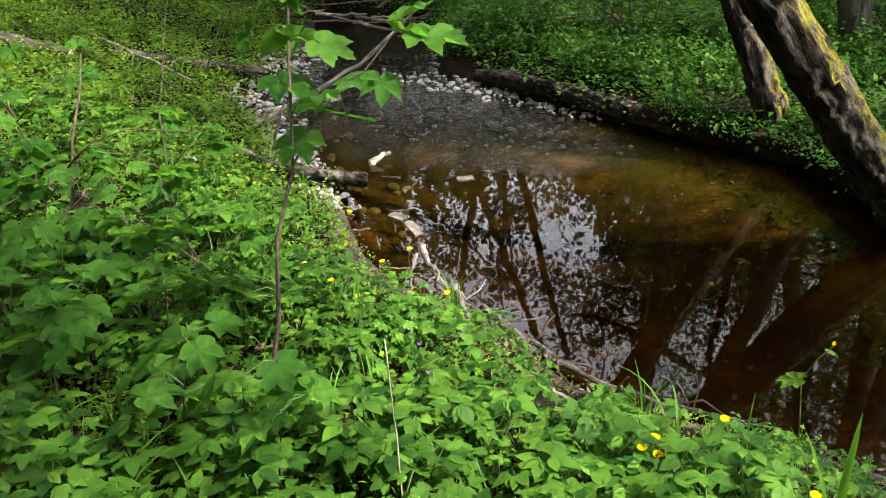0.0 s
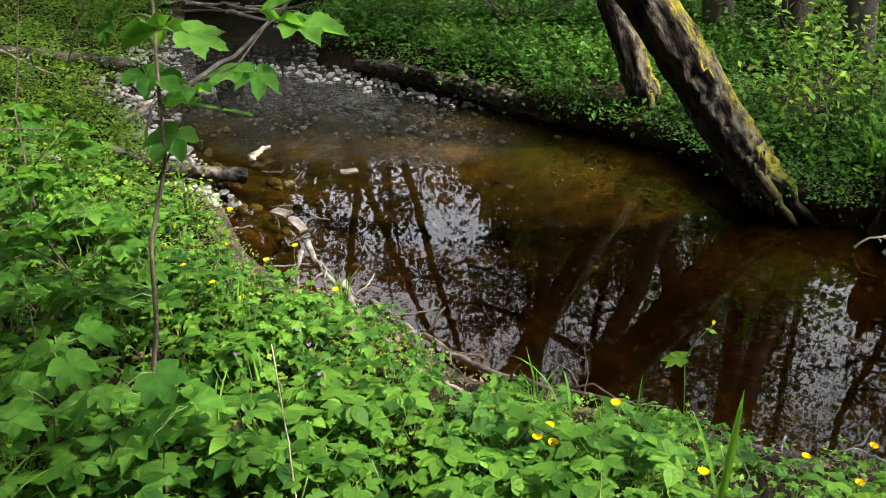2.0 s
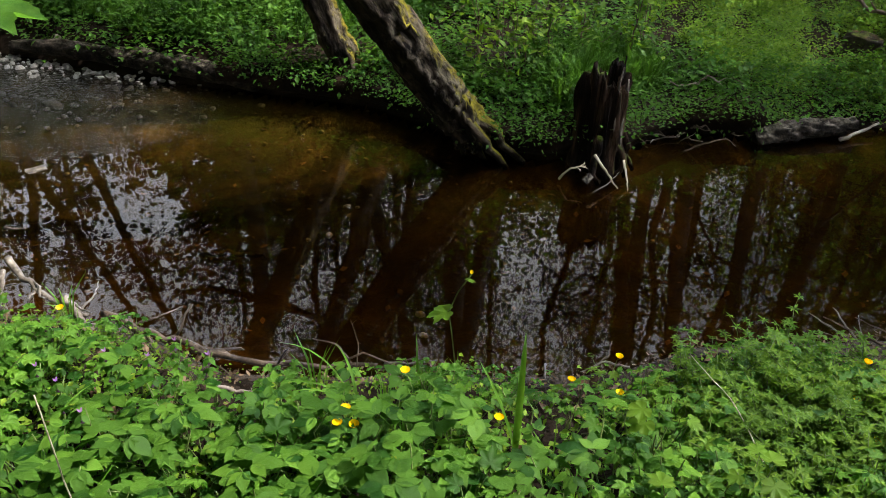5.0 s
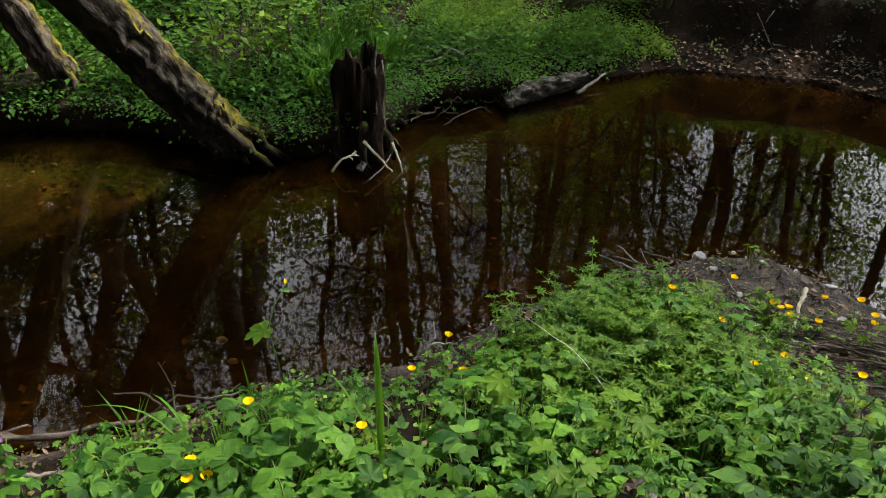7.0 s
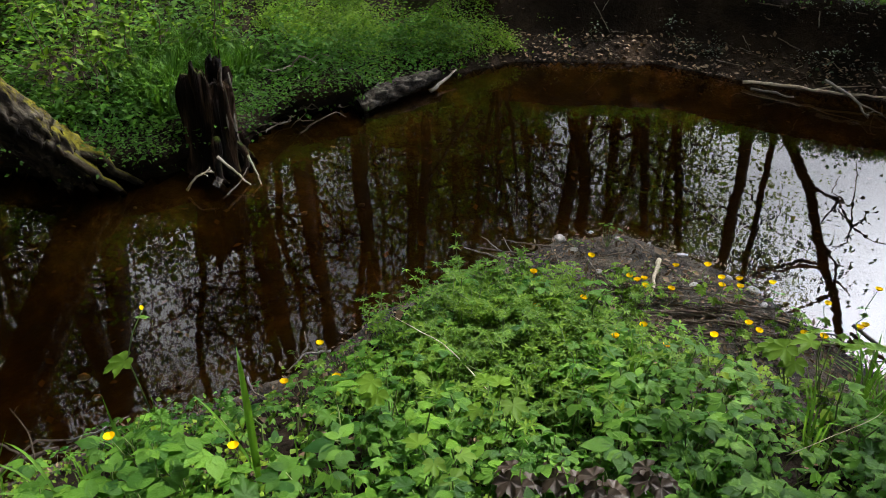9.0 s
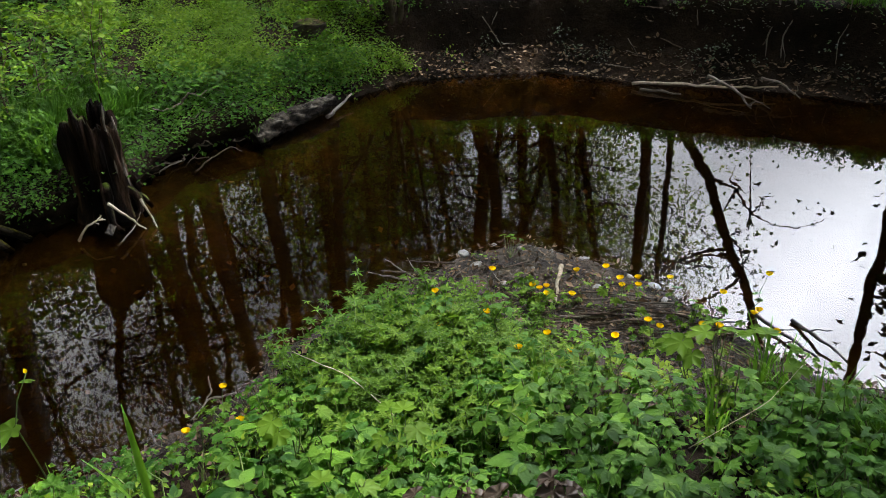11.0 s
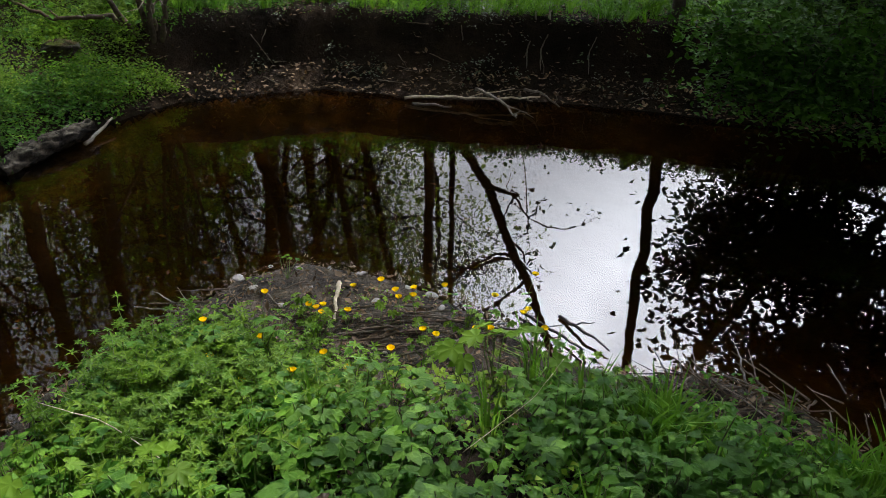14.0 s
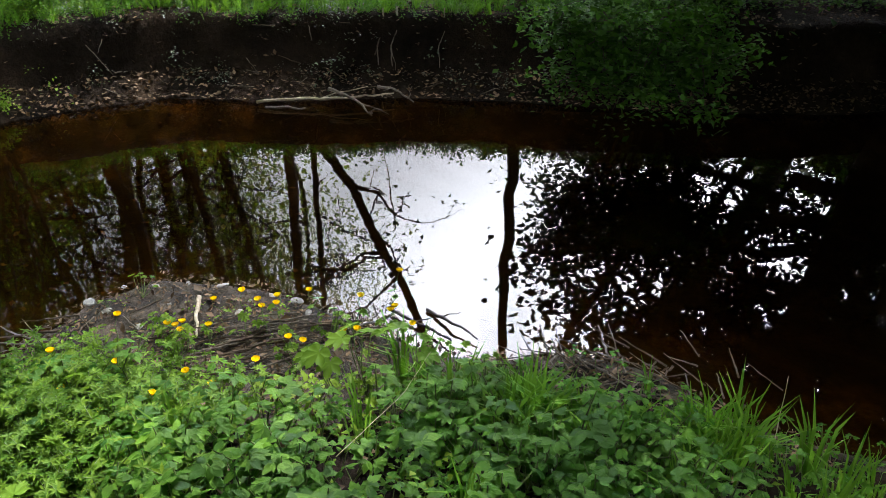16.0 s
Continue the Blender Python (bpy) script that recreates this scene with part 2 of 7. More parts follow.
def water_mat():
    """Clear, brown-tinted water: a transparent body with a mirror surface that follows the angle of view."""
    m, nodes, links = material("stream_water")
    out = nodes.new("ShaderNodeOutputMaterial")
    t = nodes.new("ShaderNodeBsdfTransparent")
    g = nodes.new("ShaderNodeBsdfGlossy")
    g.inputs["Roughness"].default_value = 0.01
    f = nodes.new("ShaderNodeFresnel")
    f.inputs["IOR"].default_value = 1.33
    mx = nodes.new("ShaderNodeMixShader")
    co = nodes.new("ShaderNodeTexCoord")
    slow = nodes.new("ShaderNodeTexNoise")
    slow.inputs["Scale"].default_value, slow.inputs["Detail"].default_value = 8.0, 2.0
    links.new(co.outputs["Object"], slow.inputs["Vector"])
    quick = nodes.new("ShaderNodeTexNoise")
    quick.inputs["Scale"].default_value, quick.inputs["Detail"].default_value = 34.0, 5.0
    links.new(co.outputs["Object"], quick.inputs["Vector"])
    # the riffle upstream, where the stream runs over stones
    sep = nodes.new("ShaderNodeSeparateXYZ")
    links.new(co.outputs["Object"], sep.inputs["Vector"])
    run = nodes.new("ShaderNodeMapRange")
    run.inputs["From Min"].default_value, run.inputs["From Max"].default_value = 4.6, 5.8
    run.inputs["To Min"].default_value, run.inputs["To Max"].default_value = 0.0, 2.2
    links.new(sep.outputs["Y"], run.inputs["Value"])
    hq = nodes.new("ShaderNodeMath")
    hq.operation = "MULTIPLY"
    links.new(quick.outputs["Fac"], hq.inputs[0])
    links.new(run.outputs["Result"], hq.inputs[1])
    hs = nodes.new("ShaderNodeMath")
    hs.operation = "MULTIPLY_ADD"
    links.new(slow.outputs["Fac"], hs.inputs[0])
    hs.inputs[1].default_value = 0.045
    links.new(hq.outputs["Value"], hs.inputs[2])
    bp = nodes.new("ShaderNodeBump")
    bp.inputs["Strength"].default_value, bp.inputs["Distance"].default_value = 0.35, 0.02
    links.new(hs.outputs["Value"], bp.inputs["Height"])
    links.new(bp.outputs["Normal"], g.inputs["Normal"])
    links.new(bp.outputs["Normal"], f.inputs["Normal"])
    # deep and brown in the pool, shallow and clear above it, dark and broken where it runs over the stones
    reach = nodes.new("ShaderNodeMapRange")
    reach.inputs["From Min"].default_value, reach.inputs["From Max"].default_value = 3.0, 7.0
    links.new(sep.outputs["Y"], reach.inputs["Value"])
    # the last stop paints the reflection of dark trees into the riffle's tint
    tint = ramp(nodes, [(0.05, (0.37, 0.25, 0.11)), (0.45, (0.6, 0.51, 0.25)), (0.56, (0.55, 0.48, 0.27)), (0.68, (0.3, 0.28, 0.25))])
    links.new(reach.outputs["Result"], tint.inputs["Fac"])
    links.new(tint.outputs["Color"], t.inputs["Color"])
    links.new(f.outputs["Fac"], mx.inputs["Fac"])
    links.new(t.outputs["BSDF"], mx.inputs[1])
    links.new(g.outputs["BSDF"], mx.inputs[2])
    links.new(mx.outputs["Shader"], out.inputs["Surface"])
    return m


M_SOIL = rough_mat("damp_soil", [(0.3, (0.004, 0.0027, 0.0017)), (0.5, (0.012, 0.0077, 0.005)), (0.75, (0.034, 0.022, 0.014))], 2.5, 0.95, 0.9, 22, 30, spec=0.08)
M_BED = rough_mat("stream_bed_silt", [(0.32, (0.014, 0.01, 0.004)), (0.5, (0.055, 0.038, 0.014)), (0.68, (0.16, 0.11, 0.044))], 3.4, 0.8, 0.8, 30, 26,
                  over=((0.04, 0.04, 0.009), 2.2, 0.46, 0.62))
nt = M_BED.node_tree
bed_bsdf = next(n for n in nt.nodes if n.type == "BSDF_PRINCIPLED")
bed_col = bed_bsdf.inputs["Base Color"].links[0].from_socket
# light lost in deep water is put into the bed colour, darker with depth
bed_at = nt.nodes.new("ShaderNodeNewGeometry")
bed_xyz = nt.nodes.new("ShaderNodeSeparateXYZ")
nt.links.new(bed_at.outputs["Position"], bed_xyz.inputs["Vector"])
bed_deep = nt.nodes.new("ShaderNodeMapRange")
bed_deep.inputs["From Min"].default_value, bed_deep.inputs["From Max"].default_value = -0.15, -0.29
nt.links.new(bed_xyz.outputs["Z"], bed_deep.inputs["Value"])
bed_dimming = ramp(nt.nodes, [(0.0, (1, 1, 1)), (0.55, (0.5, 0.46, 0.43)), (1.0, (0.13, 0.11, 0.1))])
nt.links.new(bed_deep.outputs["Result"], bed_dimming.inputs["Fac"])
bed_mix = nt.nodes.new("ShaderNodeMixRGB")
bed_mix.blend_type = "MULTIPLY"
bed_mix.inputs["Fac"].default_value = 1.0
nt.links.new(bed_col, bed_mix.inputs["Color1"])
nt.links.new(bed_dimming.outputs["Color"], bed_mix.inputs["Color2"])
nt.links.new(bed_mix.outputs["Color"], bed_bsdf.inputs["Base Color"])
# pale grey on the upper side paints toplight; the underside stays dark
M_LOG = rough_mat("toplit_weathered_log", [(0.38, (0.004, 0.003, 0.002)), (0.52, (0.02, 0.015, 0.011)), (0.7, (0.07, 0.055, 0.04))], 18.0, 0.9, 1.0, 40, 80, spec=0.15,
                  over=((0.15, 0.13, 0.1), 24.0, 0.42, 0.68), upper=True)
M_MUD = rough_mat("wet_mud", [(0.34, (0.009, 0.0065, 0.0042)), (0.52, (0.036, 0.026, 0.017)), (0.72, (0.105, 0.08, 0.056))], 9.0, 0.75, 1.0, 34, 60, spec=0.2)
M_WATER = water_mat()
M_BARK = rough_mat("grey_bark", [(0.3, (0.03, 0.024, 0.017)), (0.55, (0.09, 0.07, 0.052)), (0.8, (0.22, 0.18, 0.14))], 7.0, 0.9, 1.0, 26, 40, stretch=(1, 1, 0.35))
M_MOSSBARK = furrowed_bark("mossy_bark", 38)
M_PALEBARK = furrowed_bark("pale_lit_bark", 24)
M_DARKBARK = rough_mat("dark_bark", [(0.3, (0.02, 0.016, 0.012)), (0.6, (0.06, 0.048, 0.036)), (0.8, (0.12, 0.1, 0.08))], 8.0, 0.9, 0.9, 30, 44, stretch=(1, 1, 0.35))
M_ROTTEN = rough_mat("rotten_wood", [(0.4, (0.003, 0.0018, 0.0012)), (0.52, (0.014, 0.0075, 0.0045)), (0.62, (0.06, 0.034, 0.02)), (0.74, (0.16, 0.11, 0.07))], 13.0, 0.9, 1.0, 24, 60, stretch=(1, 1, 0.14), spec=0.1,
                     over=((0.05, 0.07, 0.008), 8.0, 0.5, 0.62), upper=True)
M_DRIFT = rough_mat("weathered_wood", [(0.3, (0.05, 0.04, 0.03)), (0.55, (0.15, 0.125, 0.1)), (0.8, (0.32, 0.28, 0.23))], 10.0, 0.8, 0.6, 40, 60)
M_PALEWOOD = rough_mat("bleached_wood", [(0.3, (0.3, 0.24, 0.16)), (0.6, (0.48, 0.4, 0.29)), (0.8, (0.6, 0.53, 0.42))], 12.0, 0.75, 0.5, 50, 70)
M_TWIG = rough_mat("brown_twig", [(0.3, (0.04, 0.027, 0.018)), (0.6, (0.1, 0.072, 0.05)), (0.8, (0.19, 0.15, 0.11))], 12.0, 0.85, 0.5, 40, 60)
M_STONE = rough_mat("pale_stone", [(0.3, (0.1, 0.09, 0.075)), (0.55, (0.26, 0.24, 0.21)), (0.8, (0.46, 0.44, 0.4))], 11.0, 0.6, 0.4, 40, 60, spec=0.45)
M_LITTER = leaf_mat("dead_leaf", (0.03, 0.018, 0.011), (0.2, 0.135, 0.09), (0.12, 0.06, 0.02), 0.12, 0.6, spec=0.12)
M_ELDER = leaf_mat("broad_green_leaf", (0.008, 0.036, 0.005), (0.086, 0.182, 0.02), (0.085, 0.28, 0.01), 0.34, 0.5, spec=0.1, crinkle=0.5)
M_CARPET = leaf_mat("small_green_leaf", (0.016, 0.052, 0.007), (0.15, 0.23, 0.024), (0.185, 0.34, 0.02), 0.34, 0.5, spec=0.08)
M_MOUND = leaf_mat("fresh_green_leaf", (0.02, 0.06, 0.006), (0.11, 0.19, 0.019), (0.17, 0.31, 0.017), 0.36, 0.5, spec=0.08)
M_GRASS = leaf_mat("grass_blade", (0.03, 0.09, 0.01), (0.12, 0.25, 0.03), (0.18, 0.38, 0.026), 0.38, 0.5, spec=0.1)
M_FARLEAF = leaf_mat("woodland_leaf", (0.006, 0.028, 0.004), (0.062, 0.138, 0.021), (0.105, 0.245, 0.02), 0.36, 0.5, spec=0.08)
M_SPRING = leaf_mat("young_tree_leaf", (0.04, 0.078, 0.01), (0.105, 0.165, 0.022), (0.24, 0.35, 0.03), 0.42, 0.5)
M_PURPLE = leaf_mat("dark_purple_leaf", (0.02, 0.014, 0.012), (0.05, 0.034, 0.024), (0.07, 0.03, 0.015), 0.25, 0.5, spec=0.3)
M_CROWN = leaf_mat("tree_leaf", (0.016, 0.036, 0.006), (0.05, 0.085, 0.014), (0.07, 0.13, 0.012), 0.22, 0.5)
M_EVERGREEN = leaf_mat("dark_shrub_leaf", (0.004, 0.013, 0.003), (0.014, 0.036, 0.006), (0.02, 0.055, 0.004), 0.15, 0.7, spec=0.03)
M_BUSH = leaf_mat("bush_leaf", (0.01, 0.03, 0.006), (0.06, 0.14, 0.02), (0.07, 0.18, 0.012), 0.26, 0.6, spec=0.06)
M_IVY = leaf_mat("ivy_leaf", (0.008, 0.022, 0.007), (0.05, 0.085, 0.03), (0.03, 0.07, 0.01), 0.12, 0.32, spec=0.6)
M_MAPLE = leaf_mat("maple_leaf", (0.025, 0.085, 0.01), (0.07, 0.16, 0.02), (0.14, 0.34, 0.025), 0.4, 0.5, islands=False, spec=0.1, crinkle=0.5)
M_STEM = rough_mat("green_stem", [(0.3, (0.06, 0.1, 0.02)), (0.7, (0.14, 0.2, 0.05))], 8.0, 0.6, 0.2)
M_PETAL = leaf_mat("buttercup_petal", (0.75, 0.42, 0.0), (0.85, 0.55, 0.005), (0.8, 0.5, 0.0), 0.25, 0.25)
M_VIOLET = leaf_mat("violet_petal", (0.16, 0.07, 0.22), (0.3, 0.16, 0.36), (0.25, 0.1, 0.3), 0.3, 0.5)

# ---- mesh helpers ----
def mesh_of(name, verts, faces, mats, index=None, smooth=False):
    """A mesh from arrays: verts (n, 3), faces (m, 3) triangles, the material of each face."""
    verts, faces = np.asarray(verts, np.float32), np.asarray(faces, np.int32)
    me = bpy.data.meshes.new(name)
    me.vertices.add(len(verts))
    me.vertices.foreach_set("co", verts.ravel())
    me.loops.add(faces.size)
    me.loops.foreach_set("vertex_index", faces.ravel())
    me.polygons.add(len(faces))
    me.polygons.foreach_set("loop_start", np.arange(0, faces.size, 3, dtype=np.int32))
    for mt in mats:
        me.materials.append(mt)
    if index is not None:
        me.polygons.foreach_set("material_index", np.asarray(index, np.int32))
    if smooth:
        me.polygons.foreach_set("use_smooth", np.ones(len(faces), bool))
    me.update(calc_edges=True)
    return me


def join(pieces):
    """Pieces of (verts, faces, material index) as one."""
    vs, fs, ms, n = [], [], [], 0
    for v, f, k in pieces:
        v, f = np.asarray(v, float).reshape(-1, 3), np.asarray(f, int).reshape(-1, 3)
        vs.append(v)
        fs.append(f + n)
        ms.append(np.full(len(f), k) if np.isscalar(k) else np.asarray(k))
        n += len(v)
    return np.concatenate(vs), np.concatenate(fs), np.concatenate(ms)


def spread(template, turns, places):
    """Copies of a template (verts, faces, index) with turns (n, 3, 3) at places (n, 3), in one mesh."""
    v, f, k = template
    allv = np.einsum("nij,vj->nvi", turns, v) + places[:, None]
    allf = f[None] + (np.arange(len(places)) * len(v))[:, None, None]
    return allv.reshape(-1, 3), allf.reshape(-1, 3), np.tile(k, len(places))


def turns_of(rng, n, scale=(0.8, 1.2), tilt=0.25, yaw=None):
    """Random turns about z with a small lean, times a random size."""
    a = rng.uniform(0, 2 * np.pi, n) if yaw is None else yaw
    c, s = np.cos(a), np.sin(a)
    z = np.zeros(n)
    o = np.ones(n)
    rz = np.stack([c, -s, z, s, c, z, z, z, o], 1).reshape(n, 3, 3)
    b, d = rng.normal(0, tilt, n), rng.uniform(0, 2 * np.pi, n)
    ax = np.stack([np.cos(d), np.sin(d), z], 1)
    cb, sb = np.cos(b), np.sin(b)
    k = np.zeros((n, 3, 3))
    k[:, 0, 2], k[:, 1, 2], k[:, 2, 0], k[:, 2, 1] = ax[:, 1], -ax[:, 0], -ax[:, 1], ax[:, 0]
    lean = np.eye(3) + sb[:, None, None] * k + (1 - cb)[:, None, None] * (k @ k)
    return lean @ rz * rng.uniform(*scale, n)[:, None, None]


def tube(path, radii, sides=7, rough=0.0, rng=None, cap=True):
    """A tapered tube along a path; rough: how uneven its skin is, as a share of the radius."""
    path = np.asarray(path, float)
    radii = np.broadcast_to(np.asarray(radii, float), (len(path),))
    d = np.gradient(path, axis=0)
    d /= np.linalg.norm(d, axis=1)[:, None] + 1e-9
    ref = np.array([0.0, 0.0, 1.0]) if abs(d[0, 2]) < 0.8 else np.array([1.0, 0.0, 0.0])
    vs = []
    for p, t, r in zip(path, d, radii):
        u = np.cross(t, ref)
        u /= np.linalg.norm(u) + 1e-9
        w = np.cross(t, u)
        a = np.arange(sides) * 2 * np.pi / sides
        rr = r * (1 + (rng.uniform(-rough, rough, sides) if rng is not None and rough else 0))
        vs.append(p + (np.cos(a) * rr)[:, None] * u + (np.sin(a) * rr)[:, None] * w)
    vs = np.concatenate(vs)
    fs = []
    for i in range(len(path) - 1):
        for j in range(sides):
            a, b = i * sides + j, i * sides + (j + 1) % sides
            fs += [(a, b, b + sides), (a, b + sides, a + sides)]
    if cap:
        n = len(vs)
        vs = np.concatenate([vs, path[:1], path[-1:]])
        last = (len(path) - 1) * sides
        for j in range(sides):
            fs += [((j + 1) % sides, j, n), (last + j, last + (j + 1) % sides, n + 1)]
    return vs, np.array(fs)


def bend(a, b, n=6, wobble=0.0, rng=None, sag=0.0):
    """A crooked path from a to b."""
    a, b = np.asarray(a, float), np.asarray(b, float)
    t = np.linspace(0, 1, n)[:, None]
    p = a + (b - a) * t
    if wobble and rng is not None:
        w = rng.normal(0, wobble, (n, 3))
        w[0] = 0
        p += w * np.sin(np.pi * np.clip(t, 0.0, 0.75))
    p[:, 2] -= sag * np.sin(np.pi * t[:, 0])
    return p


def blade_leaf(length, width, fold=0.25, droop=0.2, profile=((0.0, 0.05), (0.3, 0.9), (0.65, 0.75), (1.0, 0.0)), teeth=0.0):
    """A leaf along +y, folded along its midrib: verts and triangles."""
    v, f = [], []
    for i, (t, w) in enumerate(profile):
        y, z = t * length, -droop * length * t * t
        h = w * width / 2
        h *= 1 + (teeth if i % 2 else -teeth)
        v += [(-h, y, z + fold * h), (0, y, z), (h, y, z + fold * h)]
    for i in range(len(profile) - 1):
        a, b = 3 * i, 3 * i + 3
        f += [(a, a + 1, b + 1), (a, b + 1, b), (a + 1, a + 2, b + 2), (a + 1, b + 2, b + 1)]
    return np.array(v, float), np.array(f)


def placed(vf, x=0, y=0, z=0, rx=0, ry=0, rz=0, s=1.0):
    m = np.array(pose(0, 0, 0, rx, ry, rz).to_3x3())
    return vf[0] @ m.T * s + np.array([x, y, z]), vf[1]


LOBES = ((0, 1.0), (8, 0.86), (13, 0.87), (19, 0.7), (25, 0.6), (31, 0.72), (36, 0.71), (46, 0.94), (56, 0.76), (61, 0.77), (69, 0.6), (76, 0.54), (84, 0.61), (98, 0.68), (112, 0.56), (130, 0.5), (150, 0.42), (168, 0.24))
LOBES_PLAIN = ((0, 1.0), (14, 0.84), (24, 0.6), (34, 0.72), (48, 0.92), (62, 0.74), (76, 0.56), (98, 0.68), (135, 0.48), (165, 0.26))


def palmate(size=0.1, fold=0.12, fine=True):
    """A broad leaf with five toothed lobes, its stalk at the origin and its tip along +y."""
    half = LOBES if fine else LOBES_PLAIN
    ring = [(-a, r) for a, r in half[:0:-1]] + list(half)
    v = [(0, 0.14 * size, 0)]
    for a, r in ring:
        g = radians(a)
        x, y = math.sin(g) * r * size, math.cos(g) * r * size + 0.14 * size
        vein = 0.5 + 0.5 * math.cos(radians(a * 360 / 47)) if abs(a) < 120 else 0.4
        v.append((x, y, fold * size * (0.55 * (1 - vein) - 0.9 * r * r + 0.35)))
    f = [(0, i + 1, i) for i in range(1, len(ring))]
    return np.array(v, float), np.array(f)


def thing(name, label, category, at=(0, 0, 0), group="", kind=""):
    ob = new(name)
    ob.location = at
    ob.empty_display_size = 0.1
    return tagged(ob, label, category, group, kind)


def part(name, vf, mats, parent, label="", at=None, smooth=True, index=None, kind=""):
    """One mesh object under a thing or a part; verts are in the world unless at is given."""
    v, f = np.asarray(vf[0], float), vf[1]
    mats = mats if isinstance(mats, (list, tuple)) else [mats]
    if index is None and len(vf) > 2:
        index = vf[2]
    base = Vector((0, 0, 0))
    p = parent
    while p is not None:
        base += p.location
        p = p.parent
    ob = new(name, mesh_of(name, v - np.array(base) if at is None else v, f, mats, index, smooth))
    ob.parent = parent
    if at is not None:
        ob.location = at
    return tagged(ob, label, kind=kind)


def single(name, vf, mats, label, category, group="", kind="", smooth=True):
    """A thing of one mesh, with its origin at its foot."""
    v = np.asarray(vf[0], float)
    o = np.array([*v[:, :2].mean(0), v[:, 2].min()])
    mats = mats if isinstance(mats, (list, tuple)) else [mats]
    ob = new(name, mesh_of(name, v - o, vf[1], mats, vf[2] if len(vf) > 2 else None, smooth))
    ob.location = o
    return tagged(ob, label, category, group, kind)


# ---- the lie of the land ----
NEAR_EDGE = [(-3.1, 8.6), (-2.8, 7.7), (-2.65, 7.0), (-2.5, 6.4), (-2.42, 5.7), (-1.85, 4.9), (-1.42, 4.15), (-1.07, 3.45), (-0.8, 3.15),
             (-0.44, 2.98), (-0.2, 2.8), (0.05, 2.5), (0.4, 2.36), (0.76, 2.28), (1.15, 2.15), (1.5, 2.08), (1.85, 2.13), (2.4, 2.0),
             (2.84, 1.9), (3.08, 1.7), (3.09, 1.35), (3.03, 1.08), (2.93, 0.85), (2.81, 0.6), (2.69, 0.36), (2.7, 0.1), (2.8, -0.15),
             (2.72, -0.45), (2.45, -0.75), (2.35, -1.1), (2.3, -2.0), (2.6, -4.0), (3.5, -7.0)]
FAR_EDGE = [(8.5, -7.0), (6.8, -4.0), (6.0, -2.0), (5.85, -0.8), (5.9, 0.4), (5.85, 1.15), (5.62, 1.95), (5.56, 2.8), (5.2, 3.3),
            (4.9, 3.65), (4.2, 3.85), (3.5, 3.88), (3.0, 4.08), (2.62, 3.95), (2.38, 3.86), (2.0, 3.92), (1.76, 4.06), (1.5, 4.6),
            (1.27, 4.95), (0.8, 5.25), (0.4, 5.5), (-0.16, 5.87), (-0.78, 6.42), (-1.3, 6.75), (-1.45, 7.4), (-1.6, 8.0), (-2.2, 8.65), (-2.9, 8.8)]
SHORE = np.array(NEAR_EDGE + FAR_EDGE)


def shore(x, y):
    """Distance to the shore (negative on the water) and whether the far shore is the nearer one."""
    p = np.stack([np.ravel(x), np.ravel(y)], 1).astype(float)
    best, far, inside = np.full(len(p), 1e9), np.zeros(len(p), bool), np.zeros(len(p), bool)
    n = len(SHORE)
    for i in range(n):
        a, b = SHORE[i], SHORE[(i + 1) % n]
        ab = b - a
        t = np.clip(((p - a) @ ab) / (ab @ ab), 0, 1)
        d = np.linalg.norm(p - a - t[:, None] * ab, axis=1)
        closer = d < best
        best = np.where(closer, d, best)
        far = np.where(closer, i >= len(NEAR_EDGE), far)
        cross = ((a[1] > p[:, 1]) != (b[1] > p[:, 1])) & (p[:, 0] < (b[0] - a[0]) * (p[:, 1] - a[1]) / (b[1] - a[1] + 1e-12) + a[0])
        inside ^= cross
    return np.where(inside, -best, best).reshape(np.shape(x)), far.reshape(np.shape(x))


def smooth(a, b, v):
    t = np.clip((v - a) / (b - a), 0, 1)
    return t * t * (3 - 2 * t)


def lumps(x, y, s):
    """Cheap uneven ground: a few crossed waves."""
    return (np.sin(x * s + 1.3) * np.cos(y * s * 1.13 + 0.4) + 0.6 * np.sin(x * s * 2.3 - y * s * 1.7) + 0.4 * np.cos(x * s * 4.1 + y * s * 3.7 + 2)) / 2


